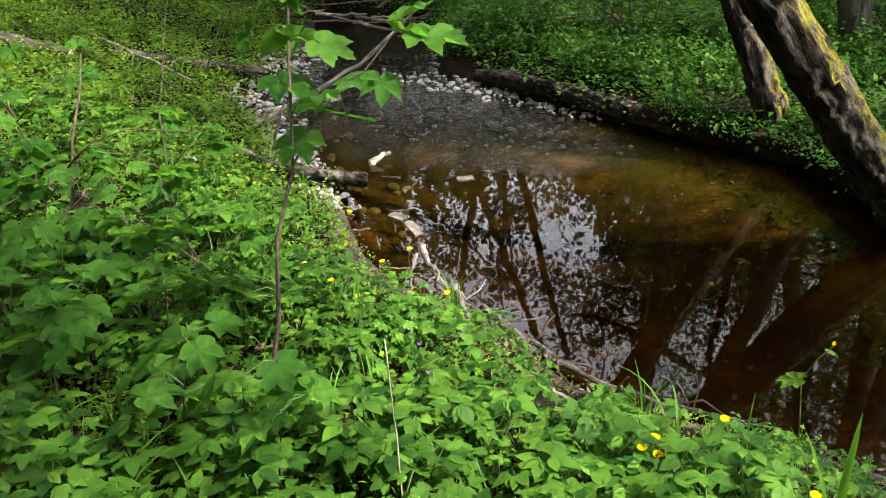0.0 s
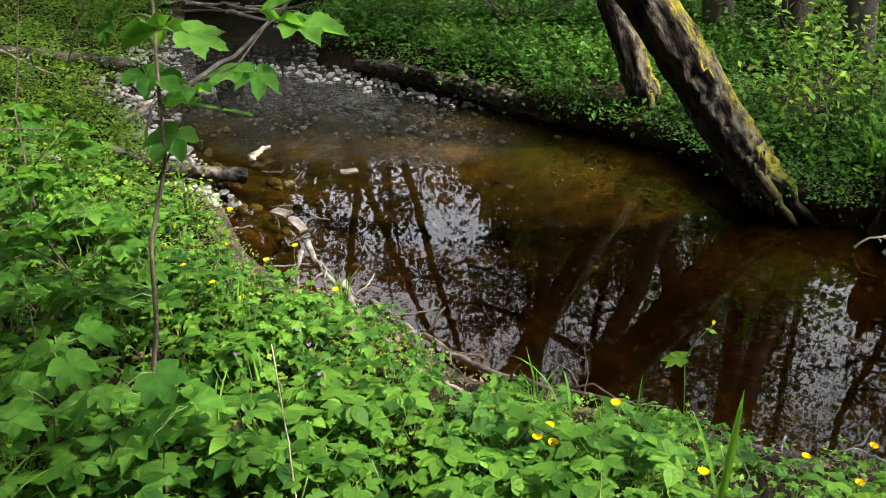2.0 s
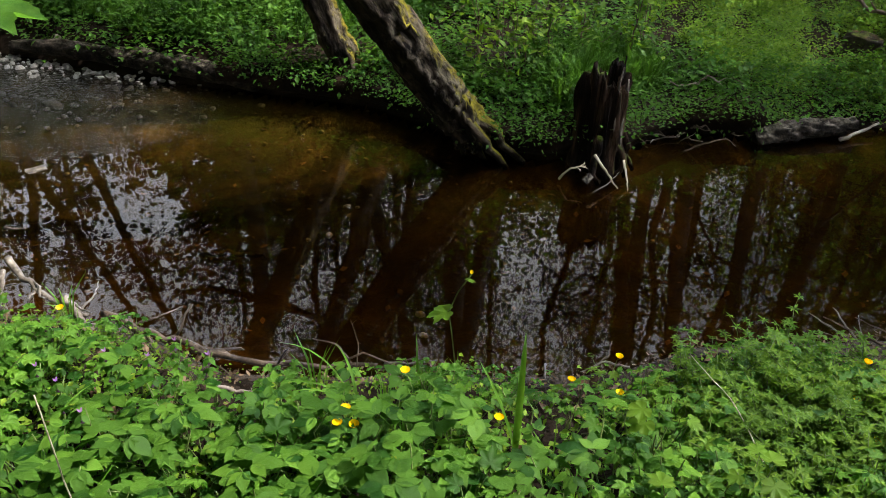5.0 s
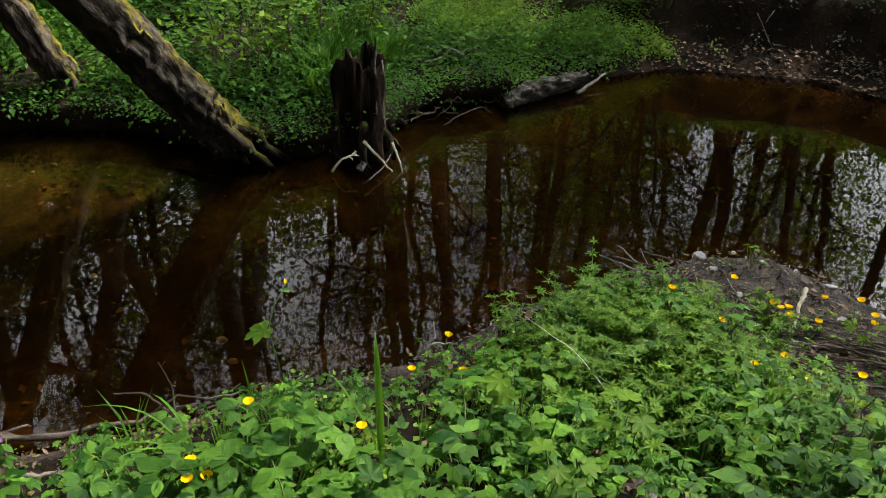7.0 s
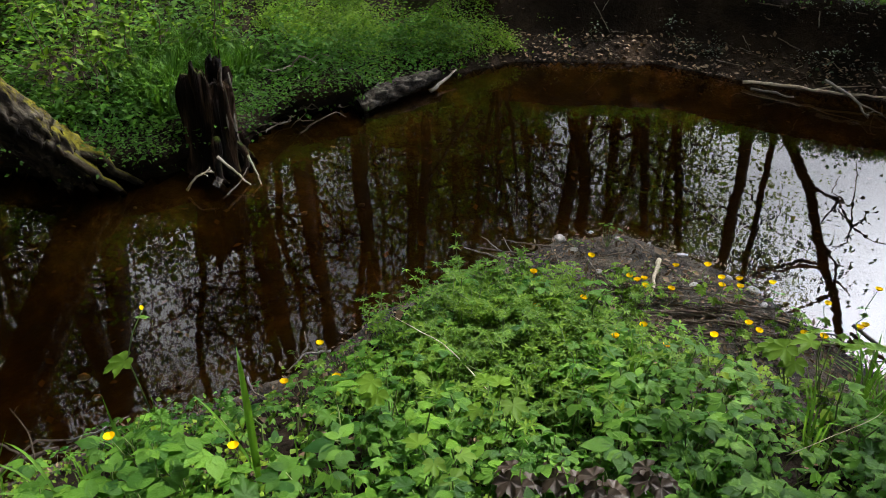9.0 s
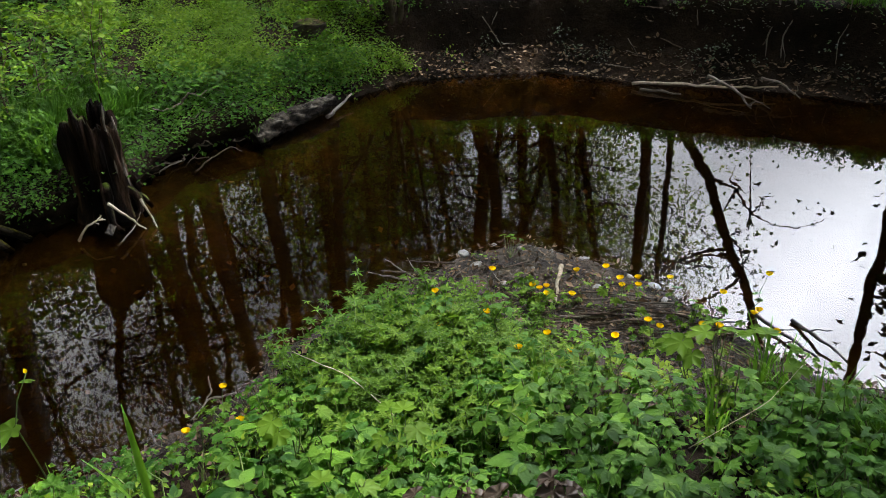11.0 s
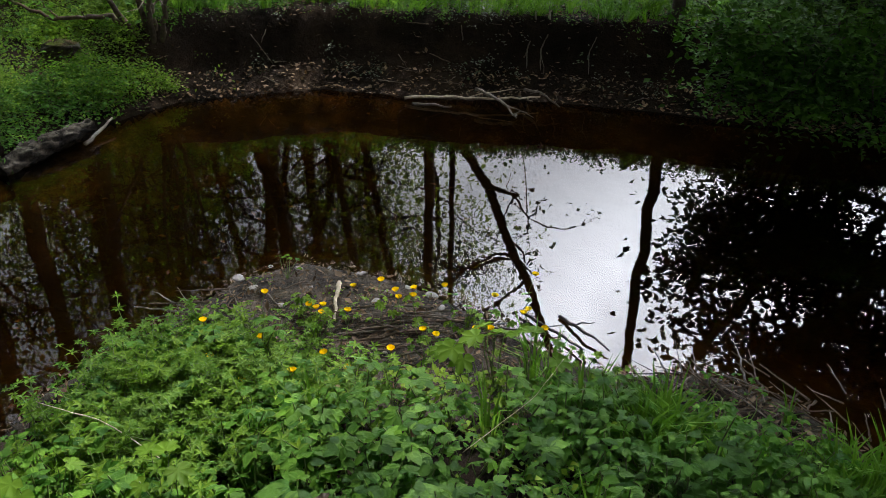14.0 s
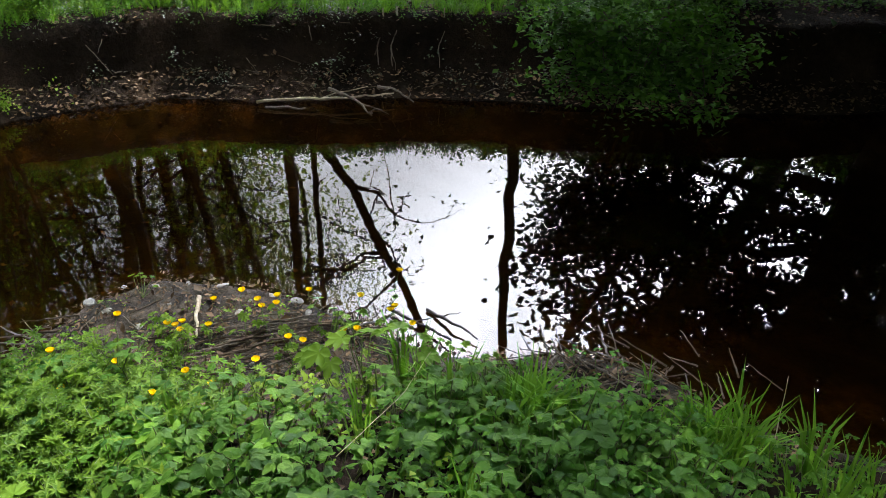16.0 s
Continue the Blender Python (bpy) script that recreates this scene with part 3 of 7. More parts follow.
def ground_z(x, y):
    x, y = np.asarray(x, float), np.asarray(y, float)
    d, far = shore(x, y)
    o = np.maximum(d, 0)
    # under water
    riffle = smooth(4.9, 5.8, y) * smooth(1.0, -0.5, x)
    bed = -(0.30 - 0.24 * riffle) * (1 - np.exp(np.minimum(d, 0) / 0.45)) + 0.012 * lumps(x, y, 9.0) * (d < -0.05)
    # the bank on which the camera stands
    near = (0.2 - 0.1 * smooth(0.6, 1.5, x)) * (1 - np.exp(-o / 0.35)) + 0.08 * np.minimum(o, 3) + 0.13 * np.maximum(0, -x - 1.6) * smooth(0.2, 1.5, o)
    spit = np.exp(-(((x - 2.75) / 0.62) ** 2 + ((y - 1.15) / 0.95) ** 2) ** 2)
    gravel = np.exp(-(((x + 1.9) / 0.55) ** 2 + ((y - 5.2) / 1.3) ** 2))
    cove = np.exp(-(((x - 1.45) / 0.3) ** 2 + ((y - 2.05) / 0.22) ** 2))
    near = near * (1 - 0.86 * spit) * (1 - 0.7 * gravel) * (1 - 0.6 * cove)
    # the far banks: low and green upstream, a steep worn bank on the outside of the bend
    low = 0.2 * (1 - np.exp(-o / (0.09 + 0.06 * smooth(3.0, 4.0, x)))) + 0.105 * np.minimum(o, 8)
    steep = 0.12 * smooth(0.0, 0.3, o) + 0.37 * smooth(0.26, 0.48, o + 0.05 * lumps(x, y, 4.0)) + 0.05 * np.minimum(o, 8)
    k = smooth(4.2, 5.3, x - 0.35 * np.maximum(y - 3.4, 0))
    farz = low * (1 - k) + steep * k
    z = np.where(d < 0, bed, np.where(far, farz, near))
    return z + 0.02 * lumps(x, y, 3.1) * smooth(0.1, 0.8, d) + 0.008 * lumps(x, y, 11.0) * smooth(0.02, 0.2, d)


def axis(lo, hi, step, end):
    inner = np.arange(lo, hi + step / 2, step)
    grow, p, s = [], 0.0, step
    while p < end:
        s *= 1.28
        p += s
        grow.append(p)
    g = np.array(grow)
    return np.concatenate([(lo - g)[::-1], inner, hi + g])


def build_ground():
    xs, ys = axis(-5.5, 8.0, 0.045, 260), axis(-3.0, 10.0, 0.045, 260)
    X, Y = np.meshgrid(xs, ys)
    Z = ground_z(X, Y)
    v = np.stack([X.ravel(), Y.ravel(), Z.ravel()], 1)
    ny, nx = X.shape
    i = (np.arange(ny - 1)[:, None] * nx + np.arange(nx - 1)).ravel()
    f = np.concatenate([np.stack([i, i + 1, i + nx + 1], 1), np.stack([i, i + nx + 1, i + nx], 1)])
    c = v[f].mean(1)
    d, far = shore(c[:, 0], c[:, 1])
    spit = ((c[:, 0] - 2.7) / 0.62) ** 2 + ((c[:, 1] - 1.1) / 1.0) ** 2 < 1.25 + 0.35 * lumps(c[:, 0], c[:, 1], 6.0)
    strand = (~far) & (d < 0.1 + 0.06 * lumps(c[:, 0], c[:, 1], 7.0))
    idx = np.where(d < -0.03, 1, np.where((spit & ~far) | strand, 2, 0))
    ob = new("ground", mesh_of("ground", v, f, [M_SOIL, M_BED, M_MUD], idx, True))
    return tagged(ob, "damp brown woodland soil with a silty brown stream bed", "ground", kind="structure")


build_ground()


def build_water():
    xs, ys = np.linspace(-7, 9.5, 34), np.linspace(-8, 10.5, 38)
    X, Y = np.meshgrid(xs, ys)
    d, _ = shore(X, Y)
    v = np.stack([X.ravel(), Y.ravel(), np.zeros(X.size)], 1)
    nx = len(xs)
    f = []
    for j in range(len(ys) - 1):
        for i in range(nx - 1):
            if min(d[j, i], d[j + 1, i], d[j, i + 1], d[j + 1, i + 1]) < 0.15:
                a = j * nx + i
                f += [(a, a + 1, a + nx + 1), (a, a + nx + 1, a + nx)]
    ob = new("water", mesh_of("water", v, f, [M_WATER], None, True))
    return tagged(ob, "still brown stream water mirroring trees and sky", "water", kind="structure")


build_water()

def bank_sod(first, last, label):
    """The undercut lip of sod along a stretch of the far shore, hanging over the water."""
    line = np.array(FAR_EDGE[first:last], float)
    seg = np.concatenate([[0], np.cumsum(np.linalg.norm(np.diff(line, axis=0), axis=1))])
    n = int(seg[-1] / 0.05)
    u = np.linspace(0, seg[-1], n)
    p = np.stack([np.interp(u, seg, line[:, k]) for k in range(2)], 1)
    t = np.gradient(p, axis=0)
    for _ in range(4):
        t[1:-1] = (t[:-2] + t[1:-1] + t[2:]) / 3
    t /= np.linalg.norm(t, axis=1)[:, None]
    out = np.stack([-t[:, 1], t[:, 0]], 1)
    d, _ = shore(p[:, 0] + out[:, 0] * 0.1, p[:, 1] + out[:, 1] * 0.1)
    out *= np.where(d < 0, 1, -1)[:, None]
    v = []
    for i in range(n):
        wav = noise.noise(Vector((u[i] * 2.2, first, 0)))
        fine = noise.noise(Vector((u[i] * 8.0, first, 3)))
        lip = 0.09 + 0.06 * wav + 0.03 * fine
        top = 0.19 + 0.04 * wav
        for k, (o, z) in enumerate(((-0.3, 0.2 + 0.105 * 0.3), (-0.1, top + 0.025), (lip * 0.6, top), (lip, top - 0.04 + 0.02 * fine), (lip - 0.02, top - 0.1 + 0.03 * fine), (0.0, 0.03), (-0.12, -0.05))):
            q = p[i] + out[i] * o
            z = float(ground_z(q[0], q[1])) - 0.01 if k == 0 else z
            v.append((q[0], q[1], z))
    f = []
    for i in range(n - 1):
        for k in range(6):
            a, b = i * 7 + k, i * 7 + k + 7
            f += [(a, a + 1, b + 1), (a, b + 1, b)]
    ob = new("bank_sod", mesh_of("bank_sod", np.array(v), f, [M_SOIL], None, True))
    tagged(ob, label, "bank", kind="structure")
    # where weeds may root on it
    v = np.array(v).reshape(n, 7, 3)
    return v[:, 1:4]


SOD = [bank_sod(11, 14, "dark undercut lip of soil along the far shore"), bank_sod(13, 17, "dark undercut lip of soil behind the rotten stump"), bank_sod(16, 21, "dark undercut lip of soil under the green bank")]

# ---- trees ----
# one folded leaf of two faces, for the many small leaves of crowns and undergrowth
LEAF_SMALL = (np.array([(0, 0, 0), (-0.31, 0.44, 0.07), (0.31, 0.44, 0.07), (0, 1.0, -0.13)]), np.array([(0, 3, 1), (0, 2, 3)]))


def crown_leaves(rng, points, n, size, jitter, mat=0):
    """Leaves in loose clumps round twig points."""
    pick = points[rng.integers(0, len(points), n)]
    at = pick + rng.normal(0, jitter, (n, 3)) * np.array([1, 1, 0.7])
    tu = turns_of(rng, n, (size * 0.6, size * 1.3), 0.7)
    return spread((LEAF_SMALL[0], LEAF_SMALL[1], np.full(len(LEAF_SMALL[1]), mat)), tu, at)


def limbs(rng, path, radii, count, reach, start=0.35, up=0.35, twigs=4):
    """Branches off a trunk, each with its twigs as one mesh, and the points where leaves hang."""
    whole, tips = [], []
    path = np.asarray(path)
    for _ in range(count):
        t = rng.uniform(start, 1.0) * (len(path) - 1)
        i = min(int(t), len(path) - 2)
        p = path[i] + (path[i + 1] - path[i]) * (t - i)
        r = np.interp(t, range(len(path)), radii)
        a = rng.uniform(0, 2 * np.pi)
        ln = reach * rng.uniform(0.5, 1.1)
        e = p + ln * np.array([np.cos(a), np.sin(a), up + rng.uniform(-0.3, 0.4)])
        lp = bend(p, e, 6, 0.07 * ln, rng)
        lr = np.linspace(r * 0.45, 0.006, 6)
        pieces = [(*tube(lp, lr, 5, cap=False), 0)]
        for _ in range(twigs):
            k = rng.integers(2, 6)
            q = lp[k] + rng.normal(0, 0.3, 3) * ln * 0.7 + np.array([0, 0, 0.1])
            tp = bend(lp[k], q, 4, 0.04 * ln, rng)
            pieces.append((*tube(tp, np.linspace(lr[k] * 0.7 + 0.003, 0.003, 4), 3, cap=False), 0))
            tips += [tp[2], tp[3], (tp[2] + tp[3]) / 2]
        tips += [lp[4], lp[5]]
        whole.append(join(pieces))
    return whole, np.array(tips)


def tree(name, path, radii, label, bark, seed, leaves=3000, leaf=0.06, count=10, reach=1.6, start=0.35, sides=9, rough=0.06, twigs=4, crown=None, jitter=0.16, up=0.35, joined=False, ridges=0):
    rng = np.random.default_rng(seed)
    path = np.asarray(path, float)
    # a finer path, with a little crookedness of its own
    n = max(8, int(np.linalg.norm(np.diff(path, axis=0), axis=1).sum() / (0.06 if ridges else 0.25)))
    s = np.linspace(0, len(path) - 1, n)
    fine = np.stack([np.interp(s, range(len(path)), path[:, k]) for k in range(3)], 1)
    fine[2:] += rng.normal(0, 0.004 if ridges else 0.012, (n - 2, 3))
    rr = np.interp(s, range(len(path)), radii)
    t = thing(name, label, "tree", at=tuple(fine[0]))
    v, f = tube(fine, rr, sides, rough, rng)
    if ridges:
        # long ridges of bark running with the trunk, deeper towards the foot
        c = np.concatenate([np.repeat(fine, sides, 0), fine[:1], fine[-1:]])
        ang = np.concatenate([np.tile(np.arange(sides), n) * 2 * np.pi / sides, [0, 0]])
        ln = np.concatenate([np.repeat(np.arange(n), sides), [0, n]]) * 0.06
        k = 1 + 0.3 * np.exp(-ln / 0.2) * np.maximum(0, np.cos(ang * 4 + 0.6)) ** 2
        for m, (q, g) in enumerate(zip(c, ang)):
            side = Vector((math.cos(g) * 1.6, math.sin(g) * 1.6, 0)) + Vector((seed, 0, ln[m] * 1.3))
            k[m] += 0.08 * noise.noise(side * 1.1) + 0.16 * noise.noise(side * 3.2) + 0.09 * noise.noise(side * 7.5) + 0.11 * math.sin(g * ridges + 2 * noise.noise(side)) * (0.5 + noise.noise(side * 2))
        v = c + (v - c) * k[:, None]
    part("trunk", (v, f), bark, t)
    lim, tips = limbs(rng, fine, rr, count, reach, start, up, twigs)
    if joined:
        part("boughs", join([(*l[:2], 0) for l in lim]), bark, t, kind="stuff")
    else:
        for l in lim:
            part("bough", l, bark, t)
    if leaves:
        part("crown", crown_leaves(rng, tips, leaves, leaf, jitter), crown or M_CROWN, t, smooth=False, kind="stuff")
    return t


def straight(base, at5, height, bow=0.0):
    """A trunk path from its base through its place at 5 m up, on to its height."""
    b, q = np.array(base, float), np.array([*at5, 5.0])
    d = (q - b) / (q[2] - b[2])
    ts = np.linspace(0, height - b[2], 6)
    p = b + d * ts[:, None]
    p[:, 0] += bow * np.sin(np.linspace(0, np.pi, 6))
    p[0, 2] -= 0.15
    return p


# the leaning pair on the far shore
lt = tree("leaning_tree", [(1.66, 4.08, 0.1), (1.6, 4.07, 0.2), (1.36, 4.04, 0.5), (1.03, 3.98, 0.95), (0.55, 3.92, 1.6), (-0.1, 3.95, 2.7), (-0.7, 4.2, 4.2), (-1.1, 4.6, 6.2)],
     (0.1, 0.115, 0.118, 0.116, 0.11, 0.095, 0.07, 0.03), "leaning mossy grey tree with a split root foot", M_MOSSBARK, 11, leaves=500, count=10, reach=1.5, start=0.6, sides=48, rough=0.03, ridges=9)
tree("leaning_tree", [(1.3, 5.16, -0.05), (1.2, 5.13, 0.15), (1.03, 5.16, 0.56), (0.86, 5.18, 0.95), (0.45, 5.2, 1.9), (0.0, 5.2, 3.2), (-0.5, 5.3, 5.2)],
     (0.12, 0.105, 0.092, 0.088, 0.085, 0.07, 0.03), "leaning grey tree on the far bank", M_PALEBARK, 12, leaves=500, count=10, reach=1.4, start=0.55, sides=42, rough=0.03, ridges=8)

# its foot: separate root prongs with dark gaps between them
_r = np.random.default_rng(13)
for foot, w in [((1.71, 4.0, -0.04), 0.04), ((1.8, 3.92, -0.04), 0.045), ((1.9, 3.93, -0.02), 0.045), ((1.93, 4.06, 0.0), 0.05), ((1.86, 4.22, 0.05), 0.05), ((1.7, 4.2, 0.05), 0.045), ((1.62, 4.1, -0.02), 0.03)]:
    f0 = np.array(foot)
    top = np.array([1.42, 4.05, 0.42]) + (f0 - np.array([1.8, 4.05, 0.0])) * 0.35
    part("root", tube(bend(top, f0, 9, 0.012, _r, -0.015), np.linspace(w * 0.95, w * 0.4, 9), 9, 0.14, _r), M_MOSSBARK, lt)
part("bracket_fungus", tube([(0.8, 3.9, 1.24), (0.86, 3.86, 1.25), (0.9, 3.83, 1.25)], (0.05, 0.04, 0.01), 9), M_DRIFT, lt, "grey bracket fungus")

# upright trees of the wood beyond: base, place at 5 m up, height, radius, branches start
WOOD = [((8.47, 2.95, 0.6), (8.58, 3.06), 10, 0.062, 0.5),
        ((9.03, 2.9, 0.6), (9.12, 2.88), 9, 0.036, 0.5), ((8.93, 4.56, 0.7), (9.14, 4.12), 10, 0.062, 0.45), ((8.66, 5.06, 0.7), (8.5, 5.33), 11, 0.1, 0.4),
        ((10.1, 5.5, 0.7), (10.2, 5.36), 10, 0.08, 0.4), ((4.9, 6.38, 0.7), (5.21, 6.12), 9, 0.09, 0.45), ((-1.19, 9.0, 0.6), (-1.81, 8.9), 9, 0.05, 0.4),
        ((-1.95, 9.2, 0.6), (-0.32, 9.1), 9, 0.05, 0.4), ((-1.18, 9.1, 0.6), (-0.08, 9.05), 9, 0.05, 0.4), ((1.94, 6.34, 0.45), (0.6, 6.4), 9, 0.1, 0.4),
        ((2.38, 6.23, 0.45), (2.5, 6.1), 10, 0.11, 0.4), ((2.66, 5.62, 0.45), (2.3, 6.2), 9, 0.1, 0.4),
        ((5.72, 8.26, 0.8), (5.94, 8.1), 11, 0.1, 0.4), ((9.51, 4.52, 0.8), (9.8, 3.82), 10, 0.06, 0.45), ((7.2, 6.4, 0.8), (7.1, 6.6), 10, 0.07, 0.4),
        ((6.4, 7.0, 0.8), (6.6, 6.9), 11, 0.1, 0.4), ((8.2, 7.6, 0.8), (8.0, 7.5), 11, 0.09, 0.4)]
for i, (base, at5, high, r, st) in enumerate(WOOD):
    p = straight(base, at5, high)
    p[0, 2] = float(ground_z(p[0, 0], p[0, 1])) - 0.1
    tree("woodland_tree", p, np.linspace(r * 1.15, 0.02, 6), "slender upright woodland tree with thin spring leaves", M_BARK if i in (9, 10) or i % 3 == 0 else M_DARKBARK, 40 + i,
         leaves=(1400 if i in (6, 9, 10, 11) else 1200 if i in (2, 3, 13) else 2600) if st < 0.5 else 0, leaf=0.06, count=16 if st < 0.5 else 6, reach=1.5, start=st, sides=8)
tree("woodland_tree", [(6.49, 0.33, 0.3), (6.52, 0.35, 1.5), (6.56, 0.38, 3.5), (6.62, 0.5, 5.4), (6.7, 0.8, 7.2)], (0.05, 0.046, 0.04, 0.03, 0.012), "slender dark tree on the lip of the worn bank", M_DARKBARK, 39,
     leaves=500, leaf=0.06, count=10, reach=0.8, start=0.76, twigs=6, up=0.1)
# the crooked stem over the worn bank
tree("woodland_tree", [(7.5, 2.9, 0.4), (7.69, 2.54, 0.9), (7.72, 2.11, 1.5), (7.85, 1.48, 3.0), (8.0, 0.8, 5.0), (8.1, 0.3, 7.5)], (0.056, 0.053, 0.05, 0.044, 0.034, 0.015),
     "slender crooked tree leaning over the worn bank", M_DARKBARK, 77, leaves=1100, leaf=0.055, count=11, reach=1.2, start=0.3, twigs=7)

# the dense dark tree downstream, whose boughs hang over the water
tree("overhanging_tree", [(6.6, -2.6, 0.3), (6.5, -2.4, 1.2), (6.2, -2.0, 2.4), (6.0, -1.6, 3.6), (5.9, -1.5, 4.8)], (0.2, 0.17, 0.14, 0.1, 0.03),
     "dense dark-leaved tree overhanging the stream", M_DARKBARK, 91, leaves=34000, leaf=0.085, count=44, reach=2.1, start=0.1, crown=M_EVERGREEN, jitter=0.2, up=0.1, twigs=6)
tree("overhanging_tree", [(6.3, -3.6, 0.3), (6.0, -3.5, 1.2), (5.6, -3.3, 2.6), (5.4, -3.2, 4.6)], (0.16, 0.14, 0.1, 0.03),
     "dense dark-leaved tree beside the stream", M_DARKBARK, 92, leaves=11000, leaf=0.09, count=24, reach=1.9, start=0.1, crown=M_EVERGREEN, jitter=0.22, up=0.1, twigs=6)

# ---- canopy added unseen over and behind the near bank and beyond, blocking skylight ----
def big_tree(base, height, seed, r=0.16, leaves=9000, reach=3.0, start=0.5, leaf=0.2, lean=(0, 0), count=22, crown=None, label="added tall woodland tree whose leafy crown blocks light"):
    b = np.array([base[0], base[1], float(ground_z(base[0], base[1])) - 0.1])
    top = b + np.array([lean[0], lean[1], height])
    p = bend(b, top, 7, 0.12, np.random.default_rng(seed))
    return tree("woodland_tree", p, np.linspace(r, 0.03, 7), label, M_DARKBARK, seed, leaves=leaves, leaf=leaf, count=count, reach=reach, start=start, jitter=0.35, up=0.12, twigs=6, joined=True, crown=crown)


for i, (x, y, h, lx, ly) in enumerate([(-2.6, -2.2, 9.5, 1.2, 1.0), (0.9, -3.6, 9.5, -0.4, -0.2), (-4.6, 1.2, 9.0, 1.6, 0.4), (-5.2, 4.2, 9.5, 0.9, -0.2),
                                       (-0.6, -5.5, 10, 0, 0.5), (-7.0, -1.5, 10, 0, 0), (-6.5, 7.5, 10, 0.4, -0.4)]):
    big_tree((x, y), h, 200 + i, lean=(lx, ly), leaves=20000)
# unseen crown added to shade the left of the near bank
big_tree((3.2, -4.4), 8.6, 290, lean=(-0.4, 4.2), start=0.78, reach=1.6, leaves=4500, leaf=0.15)
big_tree((4.4, -6.5), 10, 291, leaves=9000)
# tall trees about the pool; crowns added high over it to cut skylight
for i, (x, y, h, lx, ly) in enumerate([(0.6, 8.4, 13, 0.4, -1.6), (2.3, 8.9, 13.5, 0.3, -1.5), (-3.4, 9.6, 13, 1.6, -2.2), (-5.0, 2.6, 13, 2.6, 0.6), (6.6, 9.0, 13, -1.0, -0.8)]):
    big_tree((x, y), h, 260 + i, lean=(lx, ly), start=0.66, reach=3.4, leaves=24000, leaf=0.11, r=0.11, count=30)
# crowns added high out of view, shading pool, worn bank and near bank
big_tree((10.3, -3.4), 8.4, 230, lean=(-1.0, 4.0), start=0.72, reach=1.4, leaves=3000, leaf=0.15)
big_tree((10.6, -2.6), 8.0, 231, lean=(-1.2, 4.3), start=0.84, reach=1.6, leaves=8000, leaf=0.12, r=0.08)
big_tree((11.4, -3.5), 7.4, 238, lean=(-0.9, 3.3), start=0.85, reach=1.5, leaves=6000, leaf=0.12, r=0.08)
big_tree((11.3, -5.6), 8.4, 234, lean=(-1.2, 3.6), start=0.66, reach=1.6, leaves=9000, leaf=0.15)
big_tree((7.4, 4.9), 7.2, 232, lean=(-1.1, -3.3), start=0.84, reach=1.05, leaves=5500, leaf=0.12, r=0.08)
big_tree((4.6, 7.6), 9.2, 235, lean=(-0.5, -4.3), start=0.8, reach=1.3, leaves=1700, leaf=0.11, r=0.08)
big_tree((8.2, -5.6), 7.6, 236, lean=(-2.1, 4.6), start=0.8, reach=1.1, leaves=1000, leaf=0.1, r=0.09)
big_tree((9.6, -6.2), 8.2, 237, lean=(-2.2, 3.8), start=0.74, reach=1.5, leaves=6000, leaf=0.15, r=0.1)
# the wood goes on all round
rng = np.random.default_rng(31)
for i in range(26):
    a, r = rng.uniform(0, 2 * np.pi), rng.uniform(17, 26)
    x, y = r * math.sin(a), r * math.cos(a)
    if 72 < math.degrees(a) < 102:
        continue
    big_tree((x, y), rng.uniform(8, 11), 300 + i, leaves=2600, leaf=0.16, start=0.3, reach=3.0, count=14)


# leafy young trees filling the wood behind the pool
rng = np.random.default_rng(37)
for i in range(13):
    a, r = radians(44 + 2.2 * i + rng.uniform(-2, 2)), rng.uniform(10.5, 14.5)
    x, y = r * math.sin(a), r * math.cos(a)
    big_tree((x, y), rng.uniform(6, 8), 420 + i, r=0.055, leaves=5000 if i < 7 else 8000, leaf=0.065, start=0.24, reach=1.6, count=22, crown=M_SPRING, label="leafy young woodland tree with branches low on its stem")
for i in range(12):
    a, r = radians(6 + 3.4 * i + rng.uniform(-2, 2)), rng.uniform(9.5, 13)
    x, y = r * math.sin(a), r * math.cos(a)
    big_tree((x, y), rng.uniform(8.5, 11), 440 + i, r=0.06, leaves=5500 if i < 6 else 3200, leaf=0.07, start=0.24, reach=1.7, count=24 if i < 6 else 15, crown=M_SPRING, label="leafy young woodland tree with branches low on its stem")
# a thicket upstream, where the stream comes out of the wood
for i, (x, y) in enumerate([(-3.6, 10.6), (-2.4, 10.9), (-1.2, 10.4), (0.2, 10.8), (-4.8, 10.4), (1.6, 10.6), (-6.0, 9.6)]):
    b = (x, y, float(ground_z(x, y)) - 0.05)
    tree("thicket_bush", [b, (x + 0.1, y - 0.1, b[2] + 1.0), (x, y - 0.1, b[2] + 2.2), (x + 0.1, y, b[2] + 3.6)], (0.06, 0.05, 0.035, 0.01), "tall leafy thicket bush by the stream", M_DARKBARK, 500 + i,
         leaves=4500, leaf=0.09, count=22, reach=1.1, start=0.06, joined=True, jitter=0.2)


# the far wood, a ring of foliage behind the last trees
rng = np.random.default_rng(38)
n = 90000
a, r = rng.uniform(0, 2 * np.pi, n), rng.uniform(19, 30, n)
# the unseen back of the ring is raised to block low light
hi = np.where((a > radians(71)) & (a < radians(103)), 3.5, np.where((a > radians(125)) & (a < radians(345)), 16.0, np.where((a > radians(15)) & (a < radians(72)), 5.4, 7.0))) + 1.5 * np.sin(a * 9) + np.sin(a * 23)
at = np.stack([r * np.sin(a), r * np.cos(a), 0.8 + hi * rng.uniform(0, 1, n)], 1)
v, f, k = spread((LEAF_SMALL[0], LEAF_SMALL[1], np.zeros(len(LEAF_SMALL[1]), int)), turns_of(rng, n, (0.4, 0.9), 0.8), at)
